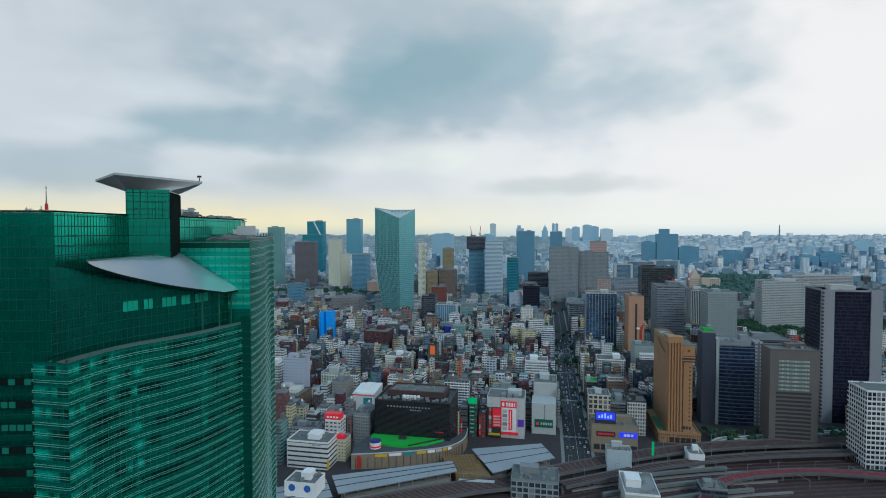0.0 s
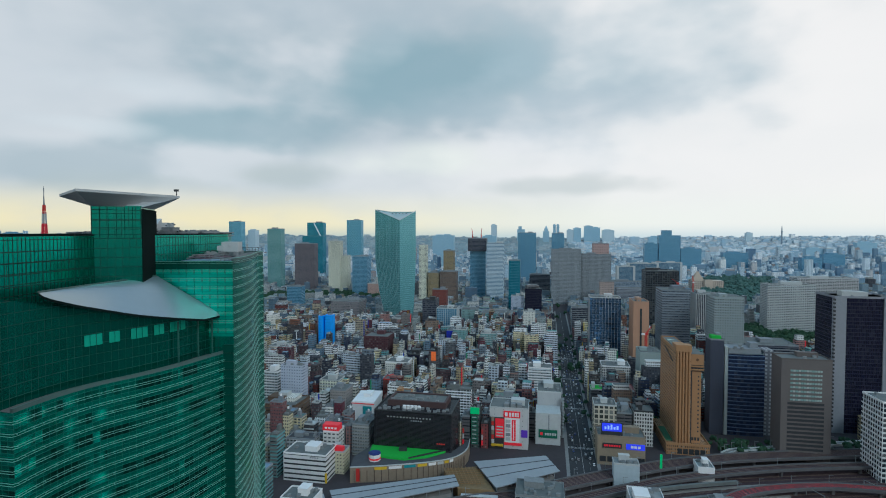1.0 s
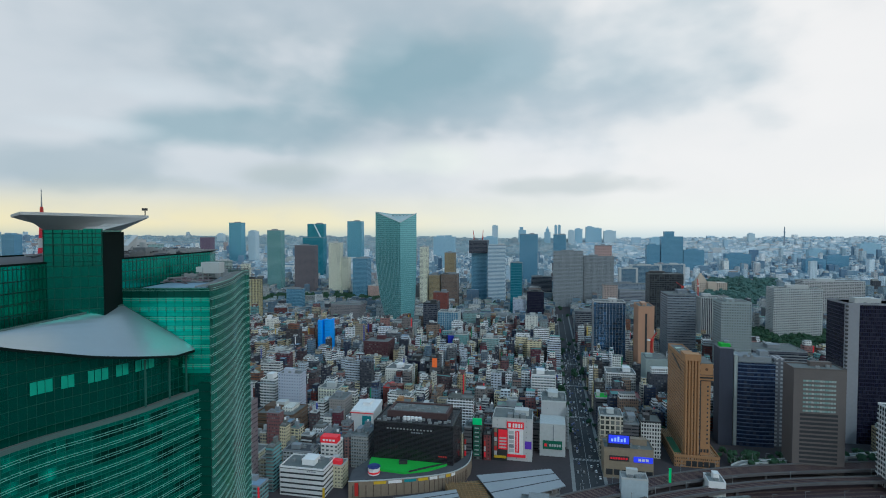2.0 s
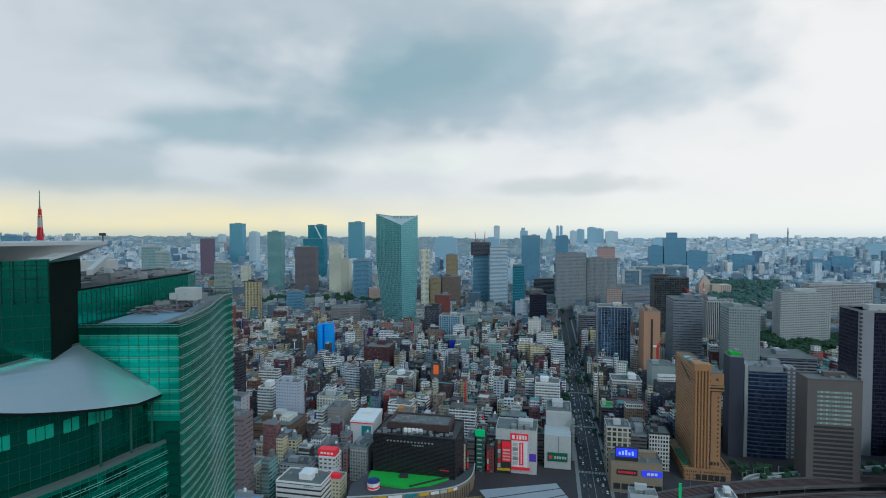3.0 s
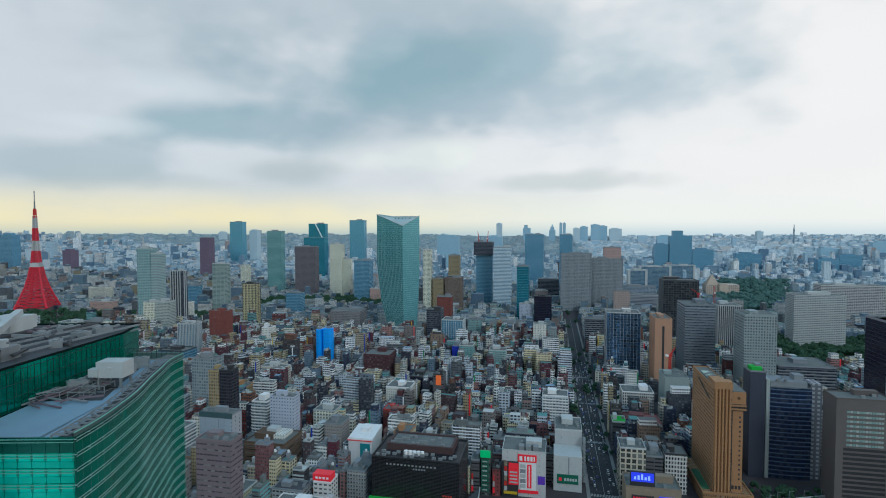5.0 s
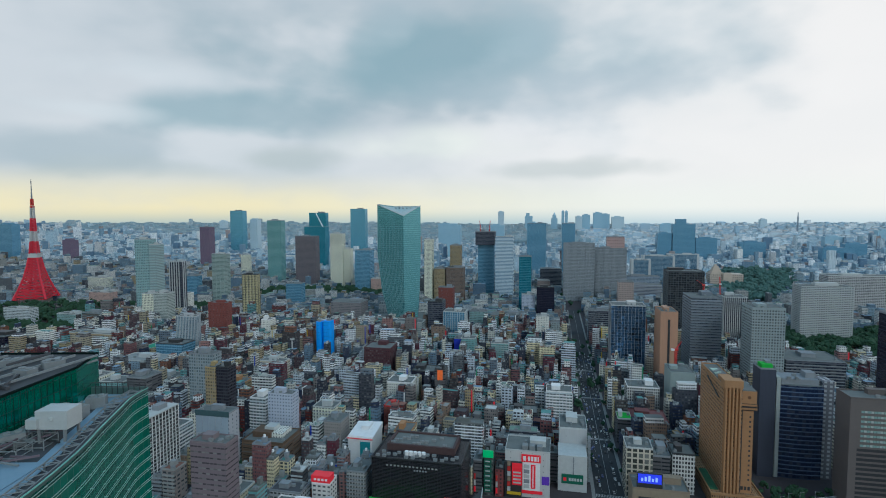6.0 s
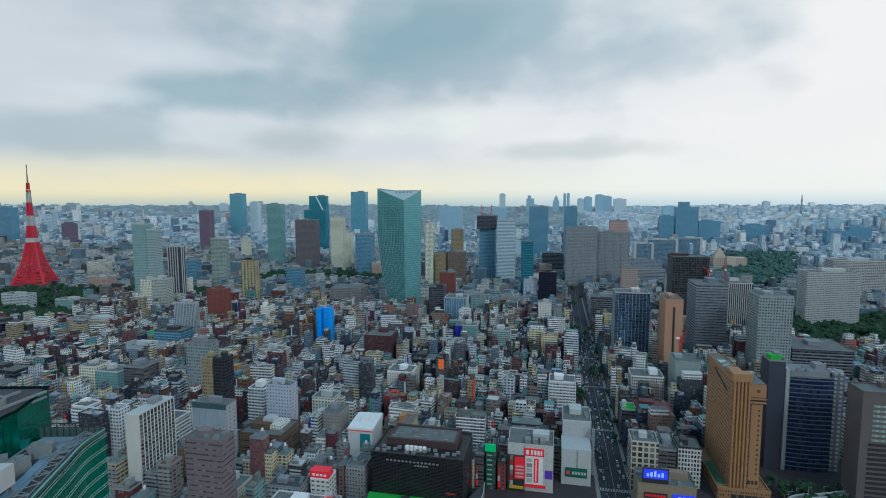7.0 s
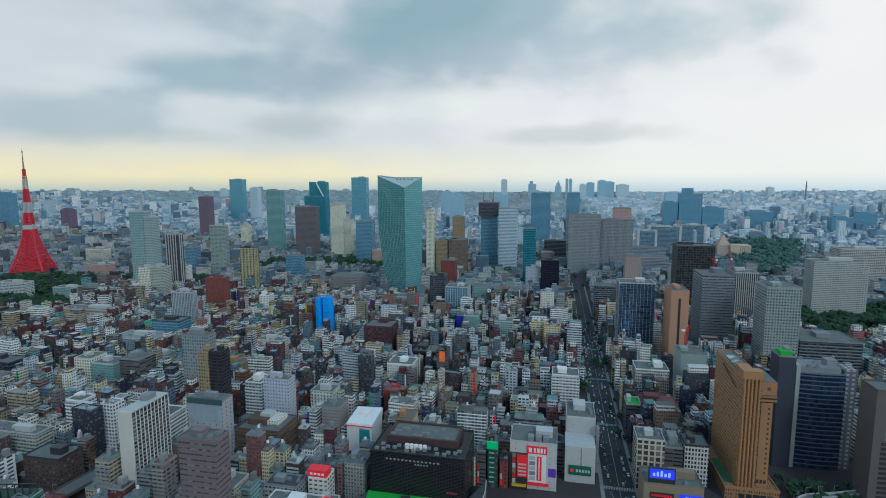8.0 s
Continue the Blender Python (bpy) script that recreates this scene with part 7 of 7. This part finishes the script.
rng = random.Random(12)
paints = [M_WHITE, plain("silver_paint", (0.4, 0.41, 0.42), 0.3, 0.6), M_DARK, plain("blue_paint", (0.04, 0.08, 0.25), 0.3), M_WHITE]
models = [car_model(p) for p in paints]
spots = []
while len(spots) < 150:
    lane, v = rng.choice((-9, -7.2, -3.6, 3.6, 7.2, 9.5)), rng.uniform(-30, 480)
    if min(abs(v - c) for c in (8, 124, 252, 374)) > 4 and all(abs(lane - a) > 1.5 or abs(v - b) > 6 for a, b in spots):
        spots.append((lane, v))
for k, (lane, v) in enumerate(spots):
    x, y = from_street(lane, v)
    m = pose(x, y, 0.07, 0, 0, GRID + (180 if lane > 0 else 0))
    if k < len(models):
        models[k].matrix_world = m
    else:
        copy_thing(models[k % len(models)], m)


# ---- groves ----
ZONES = [(30, 62, 486, 524), (-965, -700, 1045, 1190), (-420, -150, 1225, 1330), (-760, -560, 1330, 1460), (205, 430, 470, 548), (-72, 48, 430, 492), (-95, 130, 300, 470), (-95, 60, 300, 480), (130, 420, 300, 478), (-130, -84, 340, 500), (-300, -262, 420, 570), (48, 112, 300, 524), (48, 152, 300, 532), (-178, -138, 526, 562), (-222, -158, 905, 990)]

def grove(name, label, spots, size, seed, leaf=None):
    """Many trees: each a bundle of leaf clumps with an uneven outline over short trunks."""
    rng, s = random.Random(seed), Shape()
    g = (1 + 5 ** 0.5) / 2
    ico = [Vector(v).normalized() for v in ((-1, g, 0), (1, g, 0), (-1, -g, 0), (1, -g, 0), (0, -1, g), (0, 1, g), (0, -1, -g), (0, 1, -g), (g, 0, -1), (g, 0, 1), (-g, 0, -1), (-g, 0, 1))]
    tri = ((0, 11, 5), (0, 5, 1), (0, 1, 7), (0, 7, 10), (0, 10, 11), (1, 5, 9), (5, 11, 4), (11, 10, 2), (10, 7, 6), (7, 1, 8), (3, 9, 4), (3, 4, 2), (3, 2, 6), (3, 6, 8), (3, 8, 9), (4, 9, 5), (2, 4, 11), (6, 2, 10), (8, 6, 7), (9, 8, 1))
    for x, y in spots:
        h = size * rng.uniform(0.7, 1.25)
        z = land(x, y)
        s.beam((x, y, z), (x, y, z + h * 0.6), 0.05 * h, 1)
        for k in range(rng.randint(7, 10)):
            r = h * rng.uniform(0.16, 0.3)
            a, q = rng.uniform(0, 6.28), h * rng.uniform(0.05, 0.38)
            c = Vector((x + q * math.cos(a), y + q * math.sin(a), z + h * rng.uniform(0.5, 0.95)))
            at = len(s.verts)
            s.verts += [tuple(c + v * r * rng.uniform(0.65, 1.3)) for v in ico]
            for f in tri:
                s.face([at + i for i in f], 0)
    return solid(name, s, [leaf or M_FOLIAGE, plain("bark", (0.08, 0.06, 0.045))], label, "trees", "stuff")


def scatter(x0, x1, y0, y1, count, seed):
    rng = random.Random(seed)
    return [(rng.uniform(x0, x1), rng.uniform(y0, y1)) for _ in range(count)]


for x0, x1, y0, y1 in ((560, 1180, 860, 1110), (-1260, -750, 1190, 1480), (-520, -120, 1570, 1760)):
    ZONES.append((x0, x1, y0, y1))
WOOD = [(740 + 54 * k, 960 + 68 * k, 1440 + 100 * k, 1540 + 100 * k) for k in range(7)]
ZONES += WOOD
grove("park_trees", "dense dark green park wood", scatter(560, 1150, 860, 1110, 900, 1), 17, 1)
# leaf colour lightened towards blue: haze over the far wood painted in
grove("palace_trees", "dark green wood round the palace", [p for k, z in enumerate(WOOD) for p in scatter(*z, 88, 40 + k) if not (880 < p[0] < 1030 and 1760 < p[1] < 1880)], 20, 2, plain("haze_green_foliage", (0.062, 0.135, 0.118), 0.9, vary=0.5, scale=0.12))
grove("hill_trees", "dark trees on the hill below the lattice tower", scatter(-1250, -760, 1190, 1480, 420, 3), 16, 3)
grove("slope_trees", "belt of dark trees below distant towers", scatter(-520, -120, 1560, 1760, 330, 4), 15, 4)
grove("garden_trees", "dark garden and temple trees between houses", scatter(-900, -200, 900, 1500, 420, 12) + scatter(-300, 700, 1250, 1700, 200, 13), 13, 7)
grove("temple_trees", "dark broad trees round temples and halls", scatter(-960, -700, 1050, 1190, 230, 21) + scatter(-430, -150, 1225, 1330, 150, 22) + scatter(-760, -560, 1330, 1460, 140, 24), 14, 8)
grove("plaza_trees", "green trees beside the hotel and station", scatter(266, 300, 487, 525, 14, 25) + scatter(300, 425, 488, 520, 26, 26), 8, 9)
grove("street_trees", "small green street trees", [from_street(sd * 13.5, 30 + 9 * k) for k in range(60) for sd in (-1, 1) if (k * 7 + sd * 2) % 5 == 1], 6, 5)
grove("square_trees", "green trees among low houses", scatter(-174, -142, 530, 558, 22, 31) + scatter(-120, -100, 545, 575, 12, 6) + scatter(-290, -240, 640, 665, 12, 7) + scatter(-420, -380, 700, 730, 14, 8) + scatter(-640, 260, 560, 1050, 260, 11), 9, 6)


# ---- low buildings that fill the blocks ----
def free(u0, u1, v0, v1):
    if any(u1 > a and u0 < b and v1 > c and v0 < d for a, b, c, d in TAKEN):
        return False
    x, y = from_street((u0 + u1) / 2, (v0 + v1) / 2)
    return not any(a < x < b and c < y < d for a, b, c, d in ZONES)


def lots(rng, v_from, v_to, u_lim, size, street, tall):
    """Plots on the street grid: blocks of two rows of lots with alleys between."""
    out, v = [], v_from
    while v < v_to:
        row = size * rng.uniform(0.95, 1.5)
        half = u_lim(v)
        u = -half - ROAD_AT.x - 0.25 * v
        while u < half - 0.1 * v:
            w = size * rng.uniform(0.55, 1.35)
            if rng.random() < 0.2:
                u += street
            h = tall(rng)
            if rng.random() < 0.07:
                w, h = w * 2.1, max(h, tall(rng)) * 1.25
            if free(u, u + w, v, v + row):
                out.append((u, v, w - rng.uniform(0.3, 1.2), row - rng.uniform(0.3, 1.5), h))
            u += w
        v += row + (street if rng.random() < 0.5 else 0.8)
    return out


def common(rng):
    r = rng.random()
    return rng.uniform(8, 14) if r < 0.22 else rng.uniform(15, 27) if r < 0.68 else rng.uniform(26, 39)


def middle(rng):
    r = rng.random()
    return rng.uniform(7, 16) if r < 0.55 else rng.uniform(14, 26) if r < 0.94 else rng.uniform(26, 45)


def plain_low(rng):
    r = rng.random()
    return rng.uniform(8, 18) if r < 0.75 else rng.uniform(18, 35) if r < 0.97 else rng.uniform(40, 80)


def horizon_low(rng):
    r = rng.random()
    return rng.uniform(7, 15) if r < 0.8 else rng.uniform(14, 26) if r < 0.997 else rng.uniform(30, 60)


W_NEAR = [facade("house_wall_punched", None, (0.05, 0.06, 0.07), 2.2, 3.1, 0.5, 0.45, "object"),
          facade("house_wall_banded", None, (0.05, 0.06, 0.07), 5.0, 3.2, 0.85, 0.45, "object"),
          facade("house_wall_balcony", None, (0.07, 0.08, 0.09), 3.4, 2.9, 0.75, 0.6, "object")]
W_MID = facade("city_wall_near", None, (0.045, 0.05, 0.06), 2.8, 3.3, 0.7, 0.5, "island")
# walls farther out take painted haze from the tinted palettes
W_FAR = facade("city_wall_middle", None, (0.08, 0.10, 0.12), 3.0, 3.2, 0.6, 0.45, "island", [tuple(0.72 * v for v in c) for c in PALETTE[:6] + FAR_HAZE_PALETTE + FAR_HAZE_PALETTE[:6]])
W_PLAIN = facade("city_wall_distant", None, (0.13, 0.20, 0.26), 5.0, 4.0, 0.6, 0.45, "island", FAR_HAZE_PALETTE + PALE_HAZE_PALETTE)
W_PALE = facade("city_wall_horizon", None, (0.36, 0.46, 0.52), 7.0, 5.0, 0.6, 0.45, "island", PALE_HAZE_PALETTE)
# far roofs: haze mixed into the roof colour
M_ROOF_HAZE = plain("haze_blue_roof", (0.28, 0.37, 0.43), 0.9, vary=0.4, scale=0.02)
M_ROOF_PALE = plain("haze_pale_roof", (0.47, 0.57, 0.62), 0.9, vary=0.3, scale=0.02)
ROOFS = [M_ROOF, M_ROOF_LIGHT, M_ROOF_LIGHT, M_ROOF_DARK, plain("green_roof_paint", (0.17, 0.27, 0.22), 0.8), plain("blue_roof_paint", (0.20, 0.30, 0.40), 0.8), plain("rust_roof_paint", (0.22, 0.10, 0.075), 0.8), plain("white_roof_sheet", (0.52, 0.54, 0.53), 0.7), plain("teal_roof_paint", (0.10, 0.26, 0.25), 0.8), M_ROOF, M_ROOF_DARK, M_ROOF_LIGHT]


def city_building(u, v, w, d, h, rng):
    x, y = from_street(u, v)
    kinds = ("small office building", "apartment building", "shop building")
    kind = rng.randrange(3)
    ob = thing("city_building", x, y, 0, ("low concrete office building with strip windows", "plain low apartment building with a flat roof", "narrow shop building with rooftop machines")[kind], kinds[kind], group="low buildings of the quarter")
    part("wall", Shape().box(0.02, w - 0.02, 0.02, d - 0.02, 0, h - 1.1), [W_NEAR[kind], M_ROOF], ob)
    trim = rng.choice((M_OFFWHITE, M_GREY, M_GREY, M_ROOF_LIGHT, M_ROOF))
    part("roof", parapet_roof(w, d, h, 0.3, 0.9), [trim, rng.choice(ROOFS)], ob)
    pw, pd, ph = w * rng.uniform(0.3, 0.5), d * rng.uniform(0.25, 0.4), rng.uniform(2.4, 4.5)
    px, py = rng.uniform(0.5, w - pw - 0.5), rng.uniform(d * 0.3, d - pd - 0.5)
    part("stair_house", Shape().box(px, px + pw, py, py + pd, h - 0.9, h + ph), trim, ob)
    for k in range(rng.randint(1, 3)):
        part("cooling_unit", UNIT, None, ob, at=pose(rng.uniform(1.8, max(1.9, w - 1.8)), rng.uniform(1.2, max(1.3, d * 0.3)), h - 0.9))
    if rng.random() < 0.35:
        part("water_tank", Shape().tube(px + pw / 2, py + pd / 2, 1.0, h + ph, h + ph + 2.0, 10), M_WHITE, ob)
    if kind == 1:
        slab = Shape().box(0.3, w - 0.3, -0.9, 0.02, 0, 1.1).mesh("balcony", trim)
        for k in range(1, int(h / 2.9)):
            part("balcony", slab, None, ob, at=pose(0, 0, 2.9 * k))
    elif rng.random() < 0.22:
        col = rng.choice(SIGNS)
        sh = min(h * 0.6, rng.uniform(6, 14))
        part("sign_panel", Shape().box(w - 1.4, w - 0.1, -0.5, -0.05, h - sh - 1, h - 1), col, ob)


SIGNS = [M_RED, M_WHITE, plain("blue_sign", (0.02, 0.06, 0.45), 0.5), plain("green_sign", (0.02, 0.28, 0.12), 0.5), plain("yellow_sign", (0.65, 0.45, 0.03), 0.5), M_WHITE]


def fill(name, label, plots, wall, gear, seed, detail, roofs=None):
    """The rest of the low buildings, as one mesh."""
    rng, s, roofs = random.Random(seed), Shape(), list(roofs or ROOFS)
    tops, gear_at = range(1, len(roofs) + 1), len(roofs) + 1
    for u, v, w, d, h in plots:
        z = land(*from_street(u, v))
        twist = 0.16 * math.sin(u / 95 + 0.7) * math.sin(v / 80) + rng.uniform(-0.03, 0.03)
        ct, st = math.cos(twist), math.sin(twist)

        def spot(a, b):
            a, b = a - w / 2, b - d / 2
            return from_street(u + w / 2 + a * ct - b * st, v + d / 2 + a * st + b * ct)

        outline, top = [spot(a, b) for a, b in ((0, 0), (w, 0), (w, d), (0, d))], rng.choice(tops)
        if h > 15 and rng.random() < 0.4:
            a, b, e = rng.uniform(0, 0.25), rng.uniform(0.1, 0.35), rng.uniform(0.7, 1.0)
            s.prism([spot(a * w, b * d), spot(e * w, b * d), spot(e * w, 0.98 * d), spot(a * w, 0.98 * d)], z, z + h + rng.uniform(3, 8), 0, rng.choice(tops))
        if detail >= 3 and rng.random() < 0.14:
            a = rng.choice((0.02, w - 1.5))
            s.prism([spot(a, -0.5), spot(a + 1.4, -0.5), spot(a + 1.4, 0), spot(a, 0)], z + h * rng.uniform(0.2, 0.45), z + h - 0.5, gear_at + 2 + rng.randrange(len(SIGNS)), gear_at)
        s.prism(outline, z, z + h, 0, top, cap=detail < 3)
        if detail >= 3:
            at = len(s.verts)
            rim = [spot(a, b) for a, b in ((0.45, 0.45), (w - 0.45, 0.45), (w - 0.45, d - 0.45), (0.45, d - 0.45))]
            s.verts += [(*p, z + h) for p in rim] + [(*p, z + h - 0.9) for p in rim]
            for i in range(4):
                j = (i + 1) % 4
                s.face((at - 4 + i, at - 4 + j, at + j, at + i), 0)
                s.face((at + i, at + j, at + 4 + j, at + 4 + i), 0)
            s.face((at + 4, at + 5, at + 6, at + 7), top)
        for k in range(detail if rng.random() < 0.8 else 0):
            a, b = rng.uniform(0.04, 0.7), rng.uniform(0.06, 0.7)
            e, f = a + rng.uniform(0.1, 0.28), b + rng.uniform(0.1, 0.28)
            q = [spot(i * w, j * d) for i, j in ((a, b), (e, b), (e, f), (a, f))]
            s.prism(q, z + h - (0.9 if detail >= 3 else 0), z + h + rng.uniform(0.6, 3.2), gear_at if rng.random() < 0.5 else gear_at + 1, rng.choice(tops))
    return solid(name, s, [wall, *roofs, gear, M_GEAR, *SIGNS], label, "buildings", "stuff")


rng = random.Random(77)
near = lots(rng, -160, 620, lambda v: 620 + 0.95 * (v + 160), 9.6, 5.5, common)
near.sort(key=lambda q: q[1] + 0.35 * abs(q[0] + 90))
count = 0
rest = []
for q in near:
    if count < 300:
        city_building(*q, rng)
        count += 1
    else:
        rest.append(q)
fill("low_buildings_near", "crowded low concrete buildings with cluttered roofs", rest, W_MID, M_OFFWHITE, 1, 5)
mid = lots(rng, 620, 1500, lambda v: 760 + 0.98 * v, 15, 8.0, middle)
fill("low_buildings_middle", "crowded low city buildings", mid, W_FAR, M_GEAR, 2, 2, (M_ROOF, M_ROOF_DARK, M_ROOF, M_GEAR, M_ROOF_LIGHT, ROOFS[4], ROOFS[5]))
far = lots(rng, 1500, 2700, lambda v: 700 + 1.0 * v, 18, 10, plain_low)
fill("low_buildings_far", "distant city buildings tinted blue-grey for haze", far, W_PLAIN, M_GEAR, 3, 1, (M_ROOF_HAZE, M_ROOF_PALE, M_ROOF_HAZE))
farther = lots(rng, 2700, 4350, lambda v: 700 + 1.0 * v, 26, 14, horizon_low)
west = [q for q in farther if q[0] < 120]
fill("low_buildings_distant", "city tinted pale blue for haze, spreading to the horizon", [q for q in farther if q[0] >= 120], W_PALE, M_ROOF_PALE, 4, 1, (M_ROOF_HAZE, M_ROOF_PALE, M_ROOF_PALE))
# low-contrast grey-green walls: haze over the west put into the colour
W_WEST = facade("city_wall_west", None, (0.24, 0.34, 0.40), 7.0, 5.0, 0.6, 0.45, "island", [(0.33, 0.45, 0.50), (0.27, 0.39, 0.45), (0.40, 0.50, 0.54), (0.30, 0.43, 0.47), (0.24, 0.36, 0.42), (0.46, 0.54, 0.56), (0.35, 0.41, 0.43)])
fill("low_buildings_west", "western city tinted grey-green for haze, spreading to the horizon", west, W_WEST, M_ROOF_HAZE, 5, 1, (M_ROOF_HAZE, M_ROOF_HAZE, M_ROOF))
